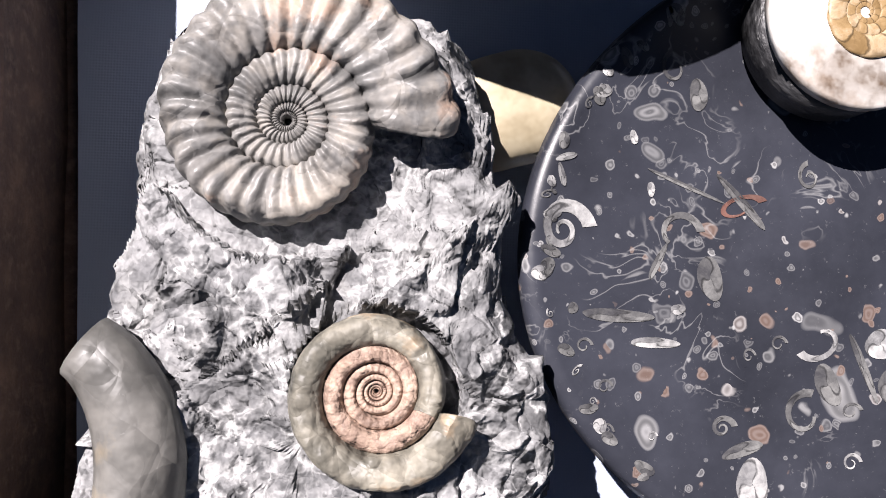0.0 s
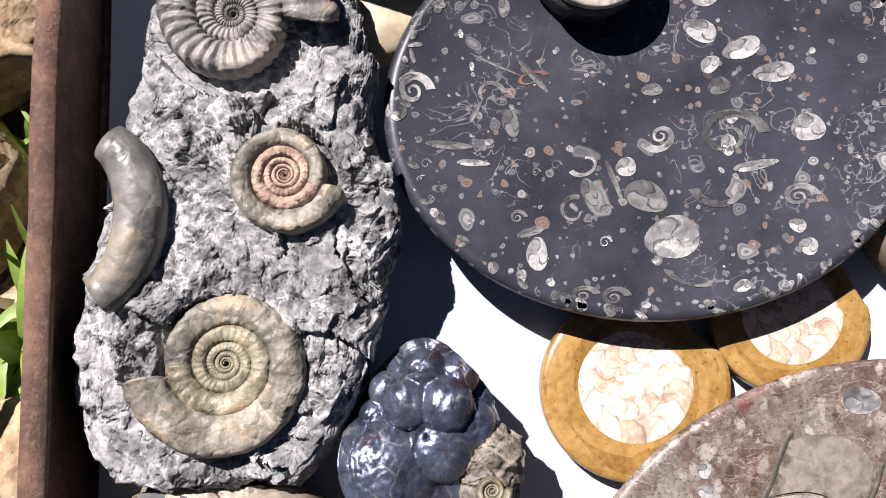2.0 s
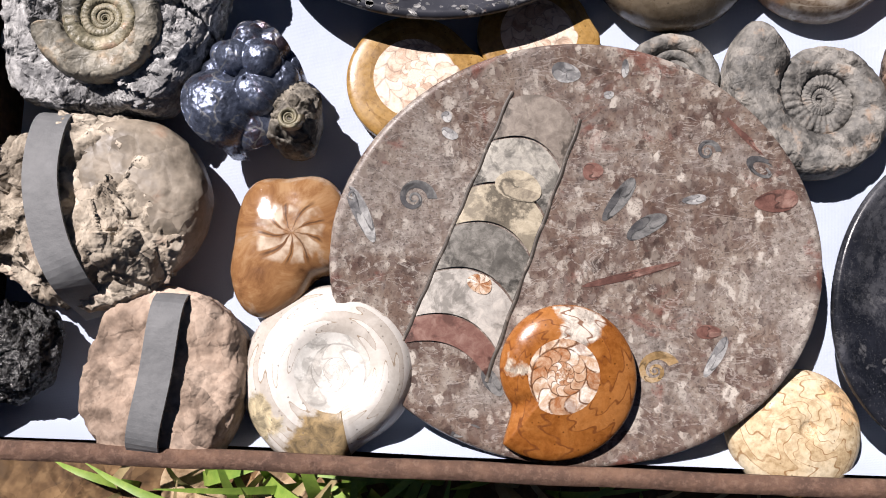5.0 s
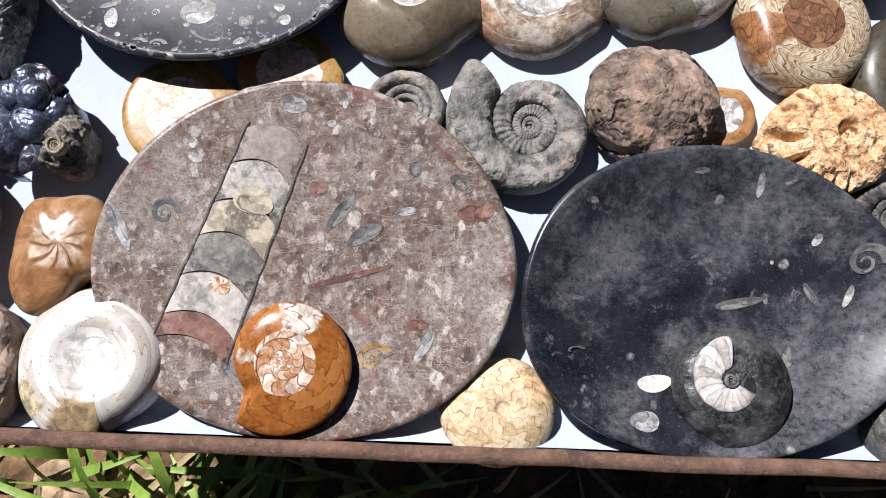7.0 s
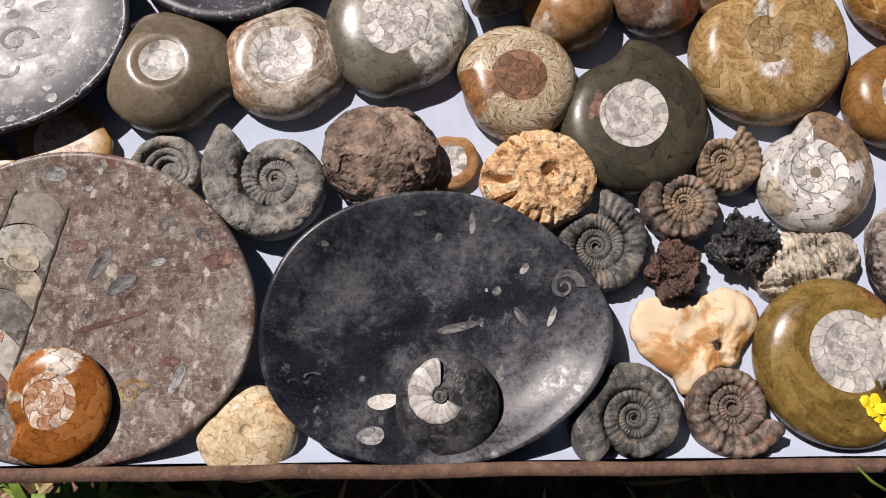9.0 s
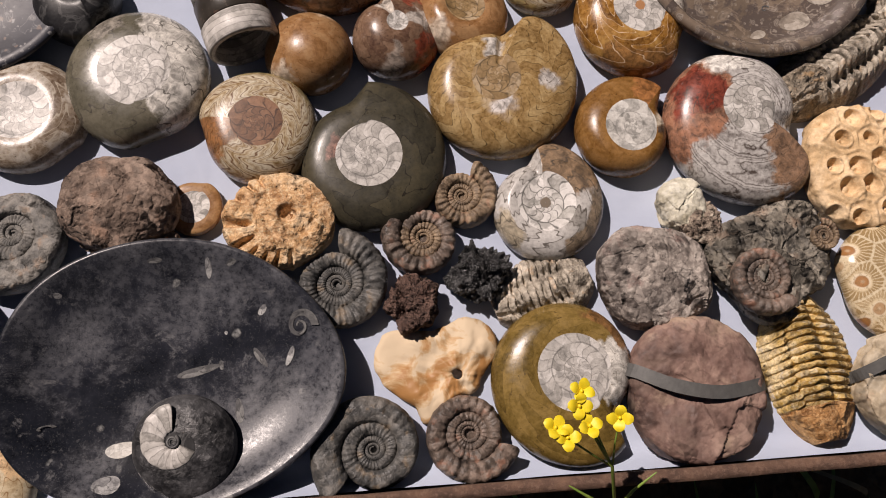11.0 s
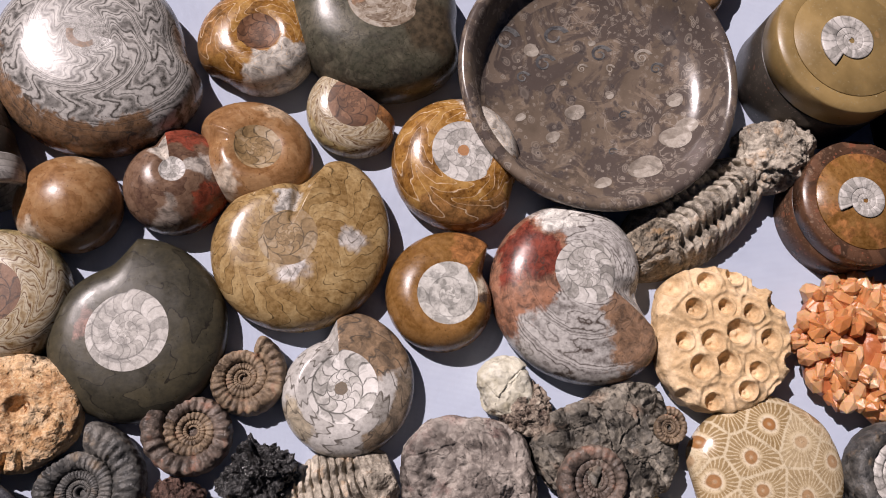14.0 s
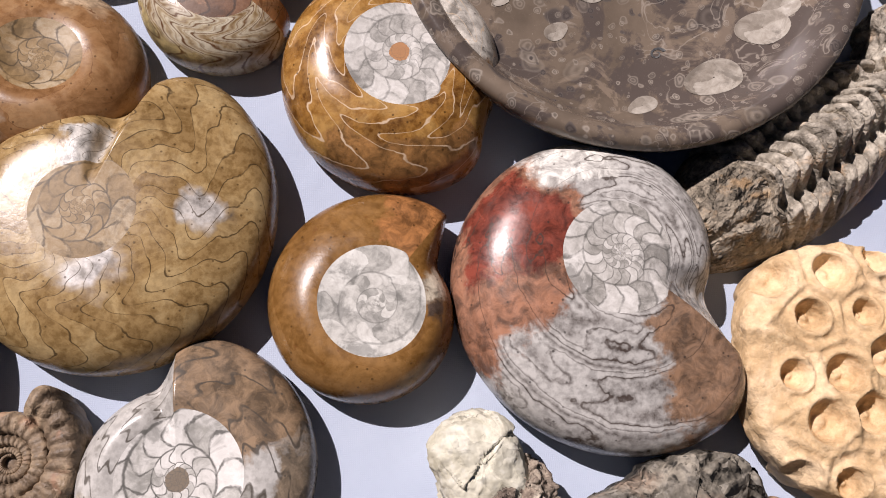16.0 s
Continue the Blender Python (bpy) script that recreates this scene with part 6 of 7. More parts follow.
# ---- rocks and nodules ----
rock("pebble", "smooth beige pebble under the black plate", 0.019, 0.223, 0.0180, 0.0140, 0.021, "pebble", 15, 4, 0.0003, 30, 0, 0.04)
nod = thing("split_nodule", pose(-0.027, 0.017, 0), "split grey-brown nodule held by a rubber band", "fossil", "banded nodules")
part("rock", lump([0.046, 0.045, 0.044, 0.044, 0.046, 0.05, 0.052, 0.05, 0.045, 0.042, 0.042, 0.044], 0.037, 0.0045, 40, 2.0, 0.32, 240, 76, 0.0062), M["rock_brown"], nod)
part("shell", lump([0.036, 0.037, 0.038, 0.038, 0.036, 0.030, 0.024, 0.024, 0.028, 0.034, 0.036, 0.036], 0.039, 0.0008, 45, 5.5, 0.42, 170, 56, 0.0005), M["nodule_shell"], nod, "smooth grey-brown ammonite half in the rock", at=pose(0.0135, 0.006, 0))
part("broken_core", lump(oval(0.020, 0.024, 12, 0.1, 8), 0.043, 0.003, 60, 3.7, 0.45, 170, 50, 0.0045), M["rock_brown"], nod, at=pose(0.006, -0.010, 0))
part("rubber_band", strap(((-0.0175, 0.044, 0.012), (-0.0175, 0.038, 0.036), (-0.0155, 0.012, 0.0450), (-0.0080, -0.014, 0.0455), (0.0010, -0.032, 0.040), (0.0050, -0.043, 0.012)), 0.0145), M["rubber"], nod, "flat grey rubber band", smooth=False)
nod = thing("split_nodule", pose(0.012, -0.051, 0), "tan flat nodule held by a rubber band", "fossil", "banded nodules")
part("rock", lump(oval(0.0365, 0.038, 12, 0.04, 3), 0.032, 0.003, 40, 5.0, 0.3, 120, 34, 0.002), M["rock_tan"], nod)
part("rubber_band", strap(((0.001, 0.037, 0.010), (0.001, 0.030, 0.0325), (0.000, 0.0, 0.0355), (-0.003, -0.028, 0.0325), (-0.003, -0.036, 0.010)), 0.0135), M["rubber"], nod, "flat grey rubber band", smooth=False)
rock("black_rock", "small rough black rock", -0.056, -0.045, 0.017, 0.021, 0.030, "rock_black", 0, 6, 0.005, 70, 0.004)
dn = thing("domed_nodule", pose(0.368, 0.114, 0, 0, 0, -5), "red-brown half nodule with rough underside", "fossil", "fossils in the tray")
part("dome", lump(oval(0.037, 0.032, 12, 0.03, 7, 2.1), 0.036, 0.0018, 50, 11.9, 0.5, 190, 60, 0.0018), M["rock_red"], dn)
part("rough_crust", lump(oval(0.030, 0.014, 12, 0.12, 17, 2.2), 0.020, 0.004, 70, 4.2, 0.4, 150, 40, 0.004), M["rock_red"], dn, at=pose(0.008, -0.021, 0))
rock("red_stone", "small dark rust coloured stone", 0.553, 0.046, 0.0155, 0.018, 0.022, "rock_rust", 10, 8, 0.004, 90, 0.004, 0.16)
rock("black_rock", "small glassy black rock", 0.598, 0.063, 0.0195, 0.017, 0.024, "rock_black", 20, 9, 0.006, 90, 0.006, 0.15)
rock("grey_nodule", "pitted grey and mauve stone nodule", 0.712, 0.056, 0.0375, 0.0345, 0.033, "rock_grey", 0, 10, 0.0022, 50, 0.0026, 0.03)
rk = thing("fossil_rock", pose(0.793, 0.064, 0), "dark grey rock with two ribbed ammonites", "fossil", "fossils in the tray")
part("matrix", lump([0.041, 0.044, 0.045, 0.037, 0.035, 0.041, 0.043, 0.037, 0.039, 0.042, 0.033, 0.036], 0.030, 0.003, 40, 11.0, 0.3, 220, 70, 0.0050), M["rock_dark"], rk)
for x, y, R, hz, ang in ((-0.013, -0.013, 0.026, 0.007, -50), (0.033, 0.014, 0.012, 0.004, 90)):
    a = part("ammonite", coil(R, radians(ang), 1, 1.6, 0, 4, hz, 0.05, 0.8, 24, 0.2, 0.0006, 180, 14), M["brown_fossil"] if x > 0 else M["umber_fossil"], rk, at=pose(x, y, 0.0245))
nod = thing("split_nodule", pose(0.730, -0.017, 0), "purple-brown round nodule held by a rubber band", "fossil", "banded nodules")
part("rock", lump(oval(0.0435, 0.047, 12, 0.025, 12, 2.1), 0.034, 0.0018, 38, 7.0, 0.3, 190, 60, 0.0023), M["rock_purple"], nod)
part("rubber_band", strap(((-0.046, 0.014, 0.010), (-0.042, 0.012, 0.028), (-0.018, 0.001, 0.0368), (0.010, -0.004, 0.037), (0.040, 0.0, 0.028), (0.046, 0.001, 0.010)), 0.0085, across=(0, 1, 0)), M["rubber_dark"], nod, "flat dark rubber band", smooth=False)
nod = thing("split_nodule", pose(0.882, -0.020, 0), "cream broken nodule held by a rubber band", "fossil", "banded nodules")
part("rock", lump([0.043, 0.042, 0.038, 0.035, 0.037, 0.041, 0.043, 0.043, 0.038, 0.035, 0.036, 0.040], 0.031, 0.0012, 24, 9.0, 0.16, 190, 60, 0.0050), M["rock_cream"], nod)
part("rubber_band", strap(((-0.046, 0.004, 0.010), (-0.040, 0.008, 0.027), (-0.015, 0.018, 0.0345), (0.012, 0.019, 0.0345), (0.040, 0.014, 0.026), (0.046, 0.010, 0.010)), 0.0075, across=(0, 1, 0)), M["rubber_dark"], nod, "thin dark rubber band", smooth=False)
rk = thing("fossil_rock", pose(0.957, -0.020, 0), "grey-brown rock plate with a small ammonite", "fossil", "fossils in the tray")
part("matrix", lump(oval(0.043, 0.048, 12, 0.06, 14, 3.0), 0.022, 0.004, 45, 13.0, 0.25, 190, 60, 0.004), M["rock_dark"], rk)
part("ammonite", coil(0.013, 0.4, 1, 1.6, 0, 4, 0.004, 0.05, 0.8, 20, 0.15, 0.0004, 150, 12), M["umber_fossil"], rk, at=pose(-0.018, -0.012, 0.0185))
A("ammonite", "dark grey ammonite with pale crystal centre", 0.967, 0.045, 0.0395, -50, 1, 1.5, 0.0125, "dark_fossil", "calcite_grey", 3.6, 0.05, 0.78, 22, 0.07, 0.0008, z=0.009)
ws = thing("white_stone", pose(0.741, 0.101, 0, 0, 0, 15), "cream stone with a dark pitted half", "rock", "fossils in the tray")
part("cream_half", lump(oval(0.0155, 0.0185, 12, 0.08, 16, 2.3), 0.029, 0.0016, 60, 5.2, 0.45, 150, 46, 0.0022), M["rock_chalk"], ws, at=pose(-0.003, 0.006, 0))
part("dark_half", lump(oval(0.0150, 0.0165, 12, 0.10, 18, 2.3), 0.0265, 0.0035, 80, 7.9, 0.45, 150, 46, 0.0040), M["rock_white"], ws, "dark brown pitted half", at=pose(0.003, -0.008, 0))

# ---- trilobites ----
def trilobite_bm(L, W, H, segs, f0, f1, taper=0.5, skew=0.0):
    """Part of a three-lobed, segmented body between the fractions f0 and f1 of its length."""
    bm = bmesh.new()
    nu, nv = max(14, int((f1 - f0) * segs * 14)), 64
    rows = []
    for i in range(nu + 1):
        f = f0 + (f1 - f0) * i / nu
        w = W * (math.sin(math.pi * min(1, (f + 0.06) / 1.1)) ** 0.5) * (1 - taper * f)
        row = []
        for j in range(nv + 1):
            s0 = 2 * j / nv - 1
            s = max(-1.0, min(1.0, s0 - skew * (1 - s0 * s0)))
            fr = (f * segs + 0.8 * abs(s) ** 1.5 + 0.2 * fbm((s * 3, f * 20, H * 100), 1, 2)) % 1
            ridge = (1 - math.exp(-(min(fr, 1 - fr) / 0.17) ** 2)) if 0.22 < f < 0.9 else 0.8
            edge = math.exp(-((abs(s) - 0.40) / 0.07) ** 2)
            lobe = 0.74 * max(0.0, 1 - abs(s) ** 2.6) ** 0.6 + 0.24 * math.exp(-(s / 0.28) ** 4) - (0.05 + 0.08 * (1 - ridge)) * edge + 0.10 * math.exp(-((abs(s) - 0.62) / 0.14) ** 2)
            head = min(1.0, max(0.0, (0.26 - f) / 0.05)) * 0.85
            lobe = lobe * (1 - head) + head * 0.92 * max(0.0, 1 - abs(s) ** 2.4) ** 0.55
            z = H * lobe * (0.45 + 0.55 * math.sin(math.pi * min(1, (f + 0.08) / 1.16)) ** 0.5)
            cutk = -0.17 * (1 - ridge)
            zz = z * (1 + cutk) + 0.0012 * fbm((f * L, s * W, H * 31), 120, 4) + 0.0009 * ridge * (1 if abs(s) > 0.45 else 0.6)
            back = -0.05 * L * abs(s) ** 1.5
            x = L * (f - 0.5) + back * 0.6
            y = s0 * w * (1 + 0.03 * ridge * (abs(s) > 0.85))
            row.append(bm.verts.new((x, y, max(0.0, zz))))
        rows.append(row)
    for a, b in zip(rows, rows[1:]):
        for j in range(nv):
            bm.faces.new((a[j], a[j + 1], b[j + 1], b[j]))
    for row in (rows[0], rows[-1]):
        bm.faces.new(row)
    return bm


def trilobite(x, y, L, W, H, segs, rot, mat, label, taper=0.45, z=0.0, headmat=None, skew=0.0):
    t = thing("trilobite", pose(x, y, z, 0, 0, rot), label, "fossil", "trilobites")
    part("head", trilobite_bm(L, W, H, segs, 0.0, 0.24, taper, skew), M[headmat or mat], t)
    part("thorax", trilobite_bm(L, W, H, segs, 0.24, 0.9, taper, skew), M[mat], t)
    part("tail", trilobite_bm(L, W, H, segs, 0.9, 1.0, taper, skew), M[mat], t)
    return t


trilobite(0.637, 0.050, 0.068, 0.0265, 0.021, 14, 200, "tribone", "small beige trilobite with ribbed body", 0.1)
trilobite(0.815, -0.004, 0.098, 0.029, 0.032, 19, 98, "ochre", "tall ochre yellow trilobite fossil", -0.18, headmat="ochre_head", skew=0.28)
trilobite(0.870, 0.212, 0.115, 0.0285, 0.034, 18, 33, "tribone", "long grey trilobite with segmented body", 0.0, headmat="tridark")
rock("rock_stub", "rough beige rock end beneath the trilobite", 0.922, 0.246, 0.024, 0.024, 0.036, "tribone", 0, 21, 0.005, 60, 0.004)

# ---- straight shell standing out of the row ----
tb = thing("orthoceras", pose(0.437, 0.250, 0.0, 0, 0, -71), "thick polished grey and white straight shell", "fossil", "fossils in the tray")


def cylinder_part(x0, x1, r, hollow=0.0):
    bm = bmesh.new()
    uvl = bm.loops.layers.uv.new("UVMap")
    prof = [(x0, r * 0.97), (x0 + 0.001, r), (x1 - 0.001, r), (x1, r * 0.97)] + ([(x1, r * 0.84), (x1 - 0.02, r * 0.8)] if hollow else [])
    rows = [[bm.verts.new((px, pr * math.cos(2 * math.pi * j / 48), r + pr * math.sin(2 * math.pi * j / 48) * 1.0)) for j in range(48)] for px, pr in prof]
    for i, (a, b) in enumerate(zip(rows, rows[1:])):
        for j in range(48):
            f = bm.faces.new((a[j], a[(j + 1) % 48], b[(j + 1) % 48], b[j]))
            for lp, (u, v) in zip(f.loops, ((i, j), (i, j + 1), (i + 1, j + 1), (i + 1, j))):
                lp[uvl].uv = (u * 0.2, v / 48)
    bm.faces.new(rows[0])
    bm.faces.new(rows[-1])
    return bm


for k in range(5):
    part("chamber", cylinder_part(-0.06 + 0.0185 * k, -0.06 + 0.0185 * k + 0.0178, 0.0215 + 0.0007 * k, k == 4), M[("ortho", "calcite", "ortho", "box_dark", "calcite")[k]], tb)
part("core", cylinder_part(-0.059, 0.012, 0.019), M["box_dark"], tb, at=pose(0, 0, 0.003))

# ---- haematite with its rounded nodules ----
hm = thing("kidney_ore", pose(0.036, 0.079, 0) @ Matrix.Diagonal((1, 1, 1.5, 1)), "glossy blue-black kidney ore with rounded lobes", "mineral", "fossils in the tray")
LOBES = ((-0.013, -0.012, 0.018, 0.019), (0.004, -0.004, 0.021, 0.012), (-0.006, 0.010, 0.024, 0.0085), (0.006, 0.010, 0.025, 0.0090), (-0.001, 0.0195, 0.023, 0.0078), (0.0095, 0.019, 0.022, 0.0074), (-0.0125, 0.0135, 0.020, 0.0062), (0.014, 0.004, 0.021, 0.0085), (-0.0155, 0.005, 0.020, 0.0060), (0.004, 0.028, 0.018, 0.0060), (0.0115, 0.027, 0.018, 0.0052), (-0.004, 0.0265, 0.018, 0.0052), (0.004, -0.018, 0.016, 0.0125), (-0.016, -0.021, 0.012, 0.011), (0.017, 0.013, 0.017, 0.0065))


def lobed(p, s, th):
    """Lifts the surface to the highest rounded lobe above it."""
    best, second = -1.0, -1.0
    for x, y, z, r in LOBES:
        d = math.hypot(p.x - x, p.y - y)
        h = z + math.sqrt(max(r * r - d * d, 0.0)) * 0.55 if d < r else -1.0
        if h > best:
            best, second = h, best
    if best > p.z - 0.004:
        p.z = best + 0.0003 * fbm(p, 260, 3)
    return p


part("mass", lump([0.026, 0.025, 0.026, 0.031, 0.027, 0.024, 0.026, 0.030, 0.032, 0.030, 0.028, 0.026], 0.022, 0.0006, 60, 4.0, 0.5, 240, 90, 0, lobed), M["haematite"], hm)
part("rock_crust", lump(oval(0.011, 0.016, 12, 0.1, 5), 0.025, 0.002, 90, 2.0, 0.4, 120, 40, 0.002), M["rock_dark"], hm, at=pose(0.021, -0.012, 0))
part("small_ammonite", coil(0.0065, 0.2, 1, 1.7, 0, 3, 0.0028, 0.05, 0.8, 0, 0, 0, 60, 10), M["olive_fossil"], hm, at=pose(0.021, -0.016, 0.0225))

# ---- flint with a hole ----
def flint():
    radii = [0.0163, 0.0218, 0.0338, 0.0380, 0.0374, 0.0320, 0.0350, 0.0520, 0.0540, 0.0430, 0.0340, 0.0370, 0.0180, 0.0138, 0.0160, 0.0163]
    bm = bmesh.new()
    n, m = 128, 14
    top, bot = [], []
    for i in range(m + 1):
        s = i / m
        a, b = [], []
        for j in range(n):
            th = 2 * math.pi * j / n
            ro = outline(radii, th) * (1 + 0.035 * fbm((math.cos(th), math.sin(th), 0.7), 4, 3))
            r = 0.0035 + (ro - 0.0035) * s
            x, y = r * math.cos(th), r * math.sin(th)
            h = 0.0100 * (1 - s ** 6) ** 0.5 * (0.75 + 0.42 * fbm((x, y, 0.3), 45, 4)) if s < 1 else 0.003
            a.append(bm.verts.new((x, y, 0.003 + max(h, 0.0))))
            b.append(bm.verts.new((x, y, 0.0008)))
        top.append(a)
        bot.append(b)
    for g in (top, bot):
        for a, b in zip(g, g[1:]):
            for j in range(n):
                bm.faces.new((a[j], a[(j + 1) % n], b[(j + 1) % n], b[j]))
    for k in (0, -1):
        for j in range(n):
            bm.faces.new((top[k][j], top[k][(j + 1) % n], bot[k][(j + 1) % n], bot[k][j]))
    solid("flint", bm, M["flint"], pose(0.579, -0.0005, 0, 0, 0, -10), "cream and amber flint piece with a hole", "stone", "fossils in the tray")


flint()

# ---- corals and crystals ----
def pitted(p, s, th):
    for cx, cy, r in PITS:
        d = math.hypot(p.x - cx, p.y - cy)
        if d < r * 1.5:
            p.z -= 0.0062 * max(0.0, 1 - (d / r) ** 3) - 0.0016 * math.exp(-((d / r - 1.1) / 0.18) ** 2)
            p.z += 0.0022 * math.exp(-(d / (r * 0.22)) ** 2)
    ds = sorted(math.hypot(p.x - cx, p.y - cy) for cx, cy, r in PITS)
    p.z += 0.0014 * math.exp(-((ds[1] - ds[0]) / 0.0022) ** 2)
    return p


PITS = [(0.010 * (c * 1.95) + (0.0095 if r % 2 else 0) - 0.029 + 0.003 * math.sin(7 * r + 5 * c), 0.0172 * r - 0.036 + 0.003 * math.sin(3 * r + 4 * c), 0.0062 + 0.0012 * math.sin(5 * c + 2 * r)) for r in range(5) for c in range(4)]
fc = thing("fossil_coral", pose(0.869, 0.130, 0), "tan fossil coral with round pits", "fossil", "fossils in the tray")
part("block", lump([0.043, 0.044, 0.042, 0.043, 0.046, 0.043, 0.040, 0.044, 0.046, 0.045, 0.043, 0.044], 0.027, 0.0018, 60, 3.3, 0.22, 260, 80, 0, pitted), M["coral"], fc)
for cx, cy, r in PITS:
    if math.hypot(cx, cy) < 0.034:
        part("corallite", lathe(((0.0, 0.0), (0.0017, 0.0), (0.0015, 0.0020), (0.0008, 0.0030), (0.0, 0.0032)), 14), M["coral"], fc, at=pose(cx, cy, 0.0178))
solid("polished_coral", lump(oval(0.0465, 0.0425, 14, 0.04, 9, 2.2), 0.029, 0.0006, 40, 1.0, 0.7, 160, 40), M["coral_polish"], pose(0.888, 0.051, 0, 0, 0, 8), "domed polished tan coral with ring spots", "fossil", "fossils in the tray")
qz = thing("crystal_cluster", pose(0.962, 0.123, 0), "cluster of orange quartz crystals", "mineral", "fossils in the tray")
part("base", lump(oval(0.040, 0.039, 12, 0.06, 3), 0.019, 0.004, 50, 8.0, 0.4), M["quartz_deep"], qz)
bm = bmesh.new()
bmesh.ops.create_cone(bm, cap_ends=True, segments=6, radius1=0.0062, radius2=0.0056, depth=0.014, matrix=Matrix.Translation((0, 0, 0.007)))
ob = part("crystal", bm, M["quartz"], qz, smooth=False)
bm = bmesh.new()
bm.from_mesh(ob.data)
tip = bm.verts.new((0.0008, 0, 0.0185))
up = sorted(bm.verts, key=lambda v: -v.co.z)[1:7]
up.sort(key=lambda v: math.atan2(v.co.y, v.co.x))
for a, b in zip(up, up[1:] + up[:1]):
    bm.faces.new((a, b, tip))
bm.to_mesh(ob.data)
bm.free()
crystal_mesh = ob.data
rnd = random.Random(21)
for k in range(230):
    r, a = 0.0375 * math.sqrt(rnd.random()), rnd.uniform(0, 2 * math.pi)
    if r < 0.012 and k > 1:
        continue
    o = ob if k == 0 else new("crystal", crystal_mesh)
    o.parent = qz
    lean = r / 0.044 * 55 + rnd.uniform(-22, 22)
    o.matrix_local = pose(r * math.cos(a), r * math.sin(a), 0.014 * (1 - (r / 0.055) ** 2) + 0.001) @ Matrix.Rotation(a, 4, "Z") @ Matrix.Rotation(radians(lean), 4, "Y") @ Matrix.Rotation(rnd.uniform(0, 6), 4, "Z") @ Matrix.Diagonal((rnd.uniform(0.6, 1.7), rnd.uniform(0.35, 0.9), rnd.uniform(0.55, 1.0), 1))

# ---- field stones, weeds and the yellow flower ----
rnd = random.Random(31)
for x, y, rx, ry, h, s in ((-0.27, 0.33, 0.10, 0.07, 0.08, 1), (-0.29, 0.20, 0.07, 0.06, 0.07, 2), (-0.24, 0.02, 0.05, 0.05, 0.05, 3), (-0.30, 0.05, 0.06, 0.05, 0.05, 4), (-0.22, -0.06, 0.05, 0.04, 0.05, 5), (-0.23, 0.12, 0.035, 0.03, 0.03, 6), (-0.16, 0.25, 0.04, 0.04, 0.04, 8), (1.22, 0.42, 0.05, 0.04, 0.04, 7), (1.30, 0.33, 0.04, 0.03, 0.03, 9), (-0.20, 0.19, 0.022, 0.02, 0.02, 10), (-0.19, 0.06, 0.02, 0.018, 0.018, 11), (-0.245, 0.15, 0.025, 0.02, 0.02, 12), (-0.18, -0.01, 0.022, 0.02, 0.02, 13), (-0.21, 0.30, 0.03, 0.025, 0.025, 14), (-0.16, 0.10, 0.018, 0.015, 0.015, 15), (-0.17, 0.34, 0.03, 0.03, 0.03, 16), (-0.05, -0.15, 0.03, 0.025, 0.02, 17), (0.02, -0.14, 0.025, 0.02, 0.02, 18), (1.20, 0.28, 0.025, 0.02, 0.02, 19), (1.25, 0.5, 0.03, 0.02, 0.02, 20)):
    solid("field_stone", lump(oval(rx, ry, 12, 0.1, s), h, rx * 0.12, 14, s * 3.0, 0.5, 72, 20, rx * 0.08), M["stone_soil"], pose(x, y, GROUND - 0.008, 0, 0, s * 40), "ochre field stone lying on the soil", "stone", "field stones")


def blades(name, label, x, y, count, length, spread, mats, seed, wide=0.006, group="weeds"):
    """A tuft of arching leaves."""
    r = random.Random(seed)
    t = thing(name, pose(x, y, GROUND), label, "plant", group)
    for k in range(count):
        a, L, w, lean = r.uniform(0, 2 * math.pi), length * r.uniform(0.55, 1.1), wide * r.uniform(0.6, 1.2), r.uniform(0.2, 1.1)
        bm = bmesh.new()
        rows = []
        for i in range(8):
            f = i / 7
            b = lean * f * 1.5
            px, pz = L * f * math.sin(b * 0.8 + 0.1), L * f * math.cos(b * 0.8 + 0.1)
            ww = w * (1 - f) ** 0.6 * min(1, 0.4 + 3 * f) + 0.0003
            rows.append([bm.verts.new((px, s * ww, pz + (0.18 * ww if s else 0))) for s in (-1, 0, 1)])
        for p, q in zip(rows, rows[1:]):
            for j in range(2):
                bm.faces.new((p[j], p[j + 1], q[j + 1], q[j]))
        part("leaf", bm, M[mats[k % len(mats)]], t, at=pose(r.uniform(-spread, spread), r.uniform(-spread, spread), -0.006, 0, 0, math.degrees(a)))
    return t


blades("grass_tuft", "bright green grass tuft beside the tray", -0.225, 0.105, 16, 0.13, 0.02, ("leaf",), 3, 0.008)
blades("grass_tuft", "small green weed between the stones", -0.225, 0.245, 26, 0.06, 0.015, ("leaf",), 4, 0.005)
blades("grass_tuft", "green weed with a dry leaf", -0.205, 0.14, 10, 0.12, 0.02, ("leaf", "leaf", "leaf_dry"), 5, 0.005)
for k in range(13):
    blades("weed", "low green weed in front of the tray", -0.05 + 0.095 * k + rnd.uniform(-0.03, 0.03), -0.16 + rnd.uniform(-0.02, 0.02), 9, 0.12, 0.035, ("leaf", "leaf_dry"), 40 + k, 0.004)
for k in range(7):
    blades("weed", "dense green weed in front of the tray", -0.02 + 0.032 * k, -0.145 - 0.012 * (k % 3), 9, 0.14, 0.035, ("leaf",), 80 + k, 0.006)
blades("weed", "dry yellow stalks on the soil", 1.27, 0.40, 12, 0.10, 0.03, ("leaf_dry", "leaf"), 71, 0.003)

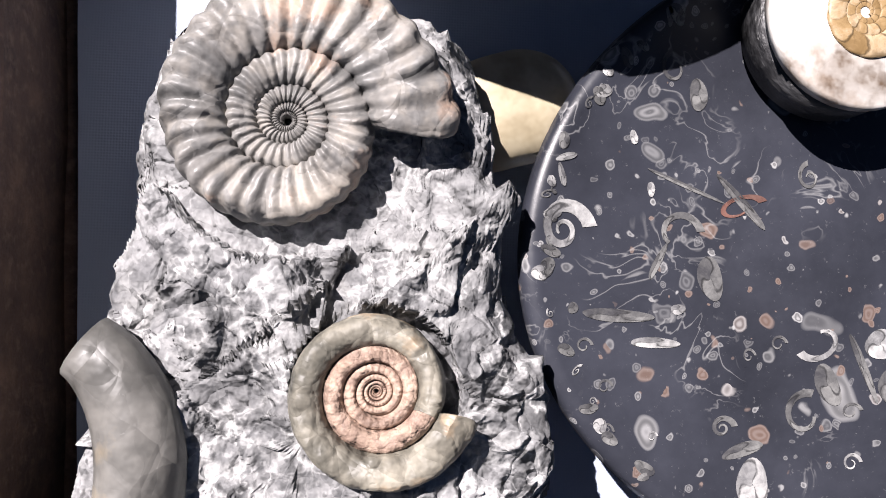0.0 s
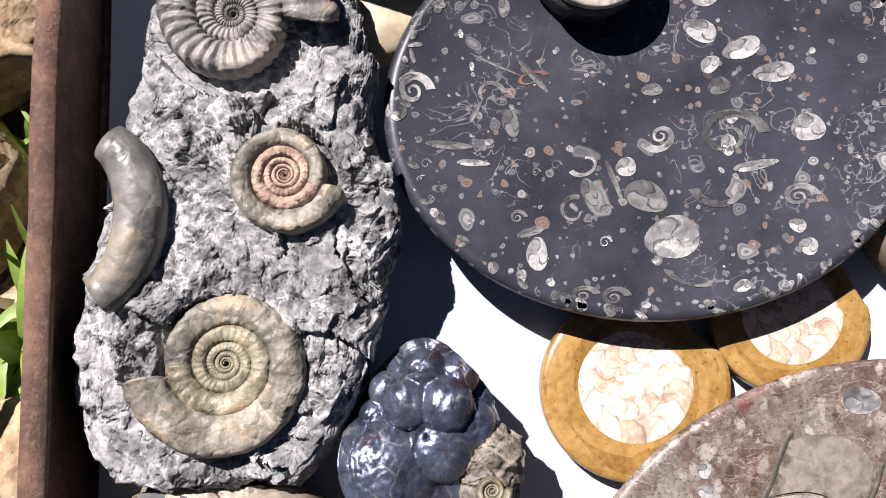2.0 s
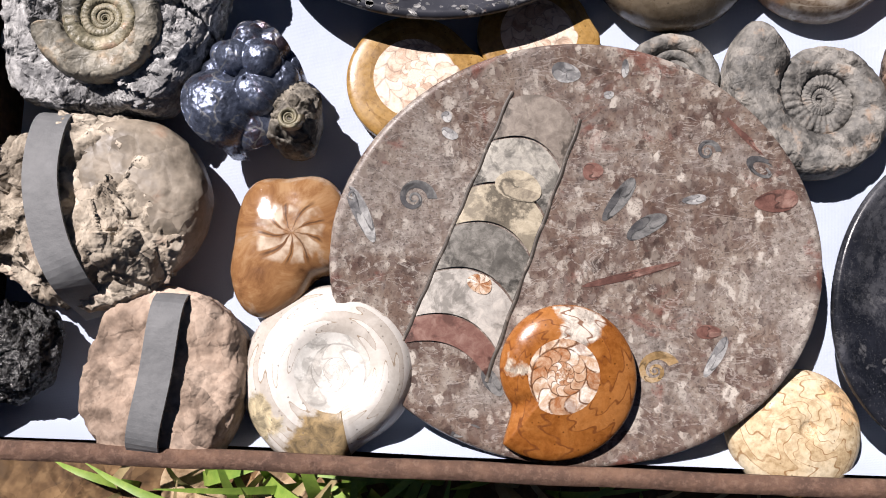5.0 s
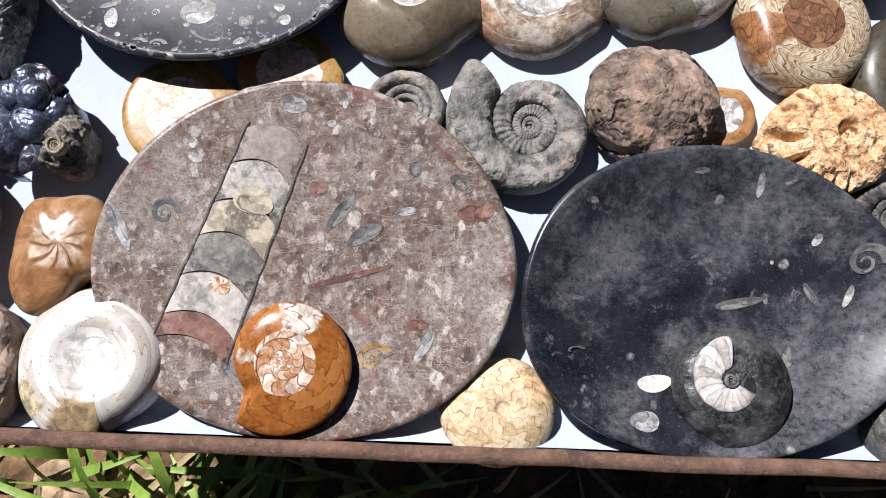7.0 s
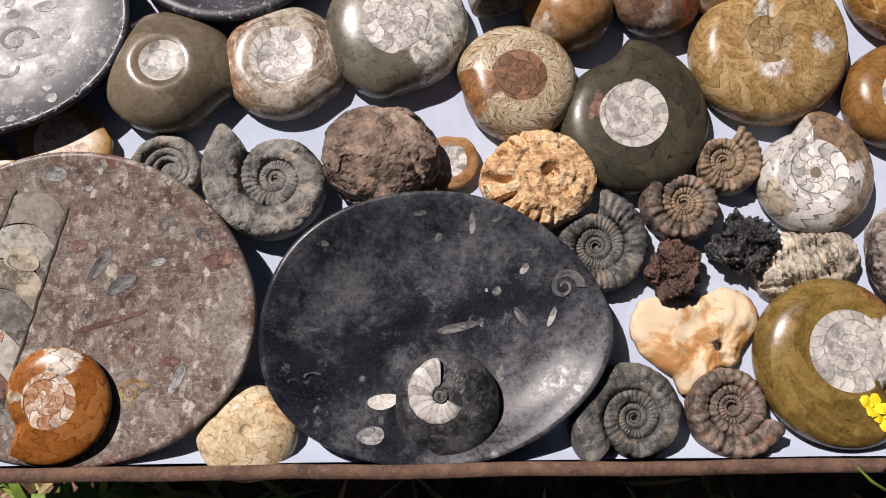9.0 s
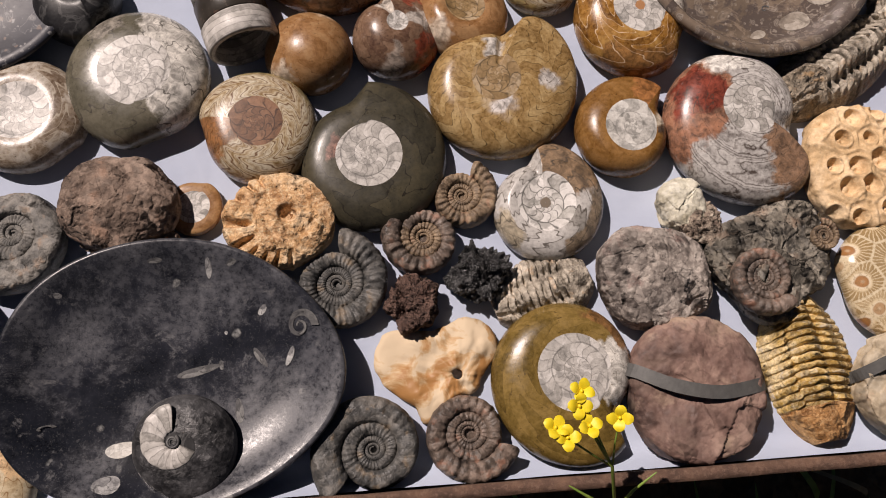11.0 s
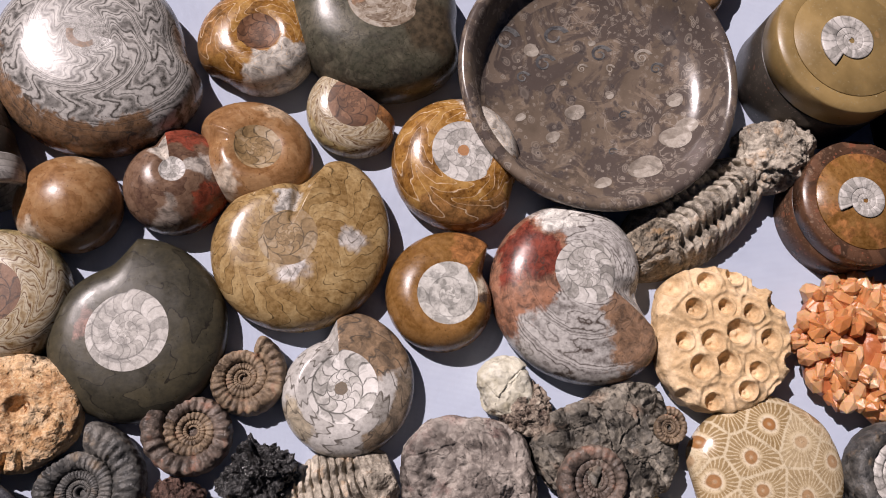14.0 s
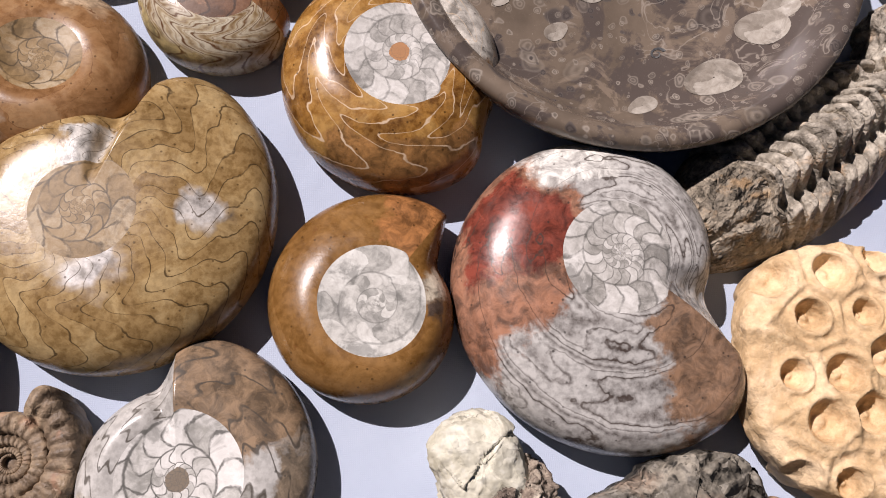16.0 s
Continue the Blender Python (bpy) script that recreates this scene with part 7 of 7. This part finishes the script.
def mustard(x, y, label, stem, tips, pods, seed):
    """A wild mustard: a bent stem, stalks that each end in a four-petalled blossom, and thin seed pods."""
    r = random.Random(seed)
    fl = thing("yellow_flower", pose(x, y, GROUND), label, "flower", "mustard flowers")
    part("stem", tube(stem, [0.0016 - 0.0008 * i / (len(stem) - 1) for i in range(len(stem))], 8), M["leaf"], fl)
    fork = Vector(stem[-2])
    for tip in tips:
        t = Vector(tip)
        part("stalk", tube((fork, (fork + t) / 2 + Vector((0, 0, -0.002)), t), [0.0006, 0.0005, 0.0005], 6), M["leaf"], fl)
        bl = part("blossom_centre", lathe(((0.0, 0), (0.0011, 0.0004), (0.0009, 0.0022), (0.0, 0.0026)), 10), M["petal"], fl, at=pose(*tip, r.uniform(-25, 25), r.uniform(-25, 25), r.uniform(0, 90)))
        for q in range(4):
            bm = bmesh.new()
            rows = [[bm.verts.new((0.0008 + 0.0062 * i / 5, w * 0.0033 * math.sin(math.pi * (0.12 + 0.8 * i / 5)) ** 0.8, 0.0012 + 0.0022 * math.sin(2.2 * i / 5) - 0.0006 * abs(w))) for w in (-1, 0, 1)] for i in range(6)]
            for a, b in zip(rows, rows[1:]):
                for j in range(2):
                    bm.faces.new((a[j], a[j + 1], b[j + 1], b[j]))
            part("petal", bm, M["petal"], bl, at=pose(0, 0, 0, r.uniform(-12, 12), 0, 90 * q))
    for tip in pods:
        t, root = Vector(tip), Vector(stem[-3])
        part("seed_pod", tube((root, (root + t) / 2 + Vector((0, 0, -0.006)), t), [0.0009, 0.0011, 0.0004], 6), M["leaf"], fl)


mustard(0.669, -0.115, "yellow wild mustard flower leaning over the tray",
        [(0.0, 0.0, -0.005), (0.004, -0.004, 0.12), (0.002, 0.006, 0.24), (-0.004, 0.028, 0.34), (-0.016, 0.055, 0.385), (-0.030, 0.075, 0.402)],
        ((-0.037, 0.095, 0.413), (-0.051, 0.077, 0.408), (-0.045, 0.072, 0.408), (-0.034, 0.077, 0.412), (-0.016, 0.081, 0.408), (-0.039, 0.088, 0.414)),
        ((-0.035, 0.045, 0.36), (0.015, 0.05, 0.365)), 5)
mustard(0.835, -0.130, "small yellow mustard flower in front of the tray",
        [(0.0, 0.0, -0.005), (0.003, 0.002, 0.08), (0.006, 0.006, 0.16), (0.004, 0.010, 0.20), (0.001, 0.014, 0.235), (0.0, 0.016, 0.25)],
        ((-0.010, 0.012, 0.258), (0.006, 0.022, 0.262), (0.012, 0.008, 0.256), (-0.003, 0.024, 0.26)),
        ((-0.016, 0.0, 0.205), (0.020, 0.014, 0.21)), 8)
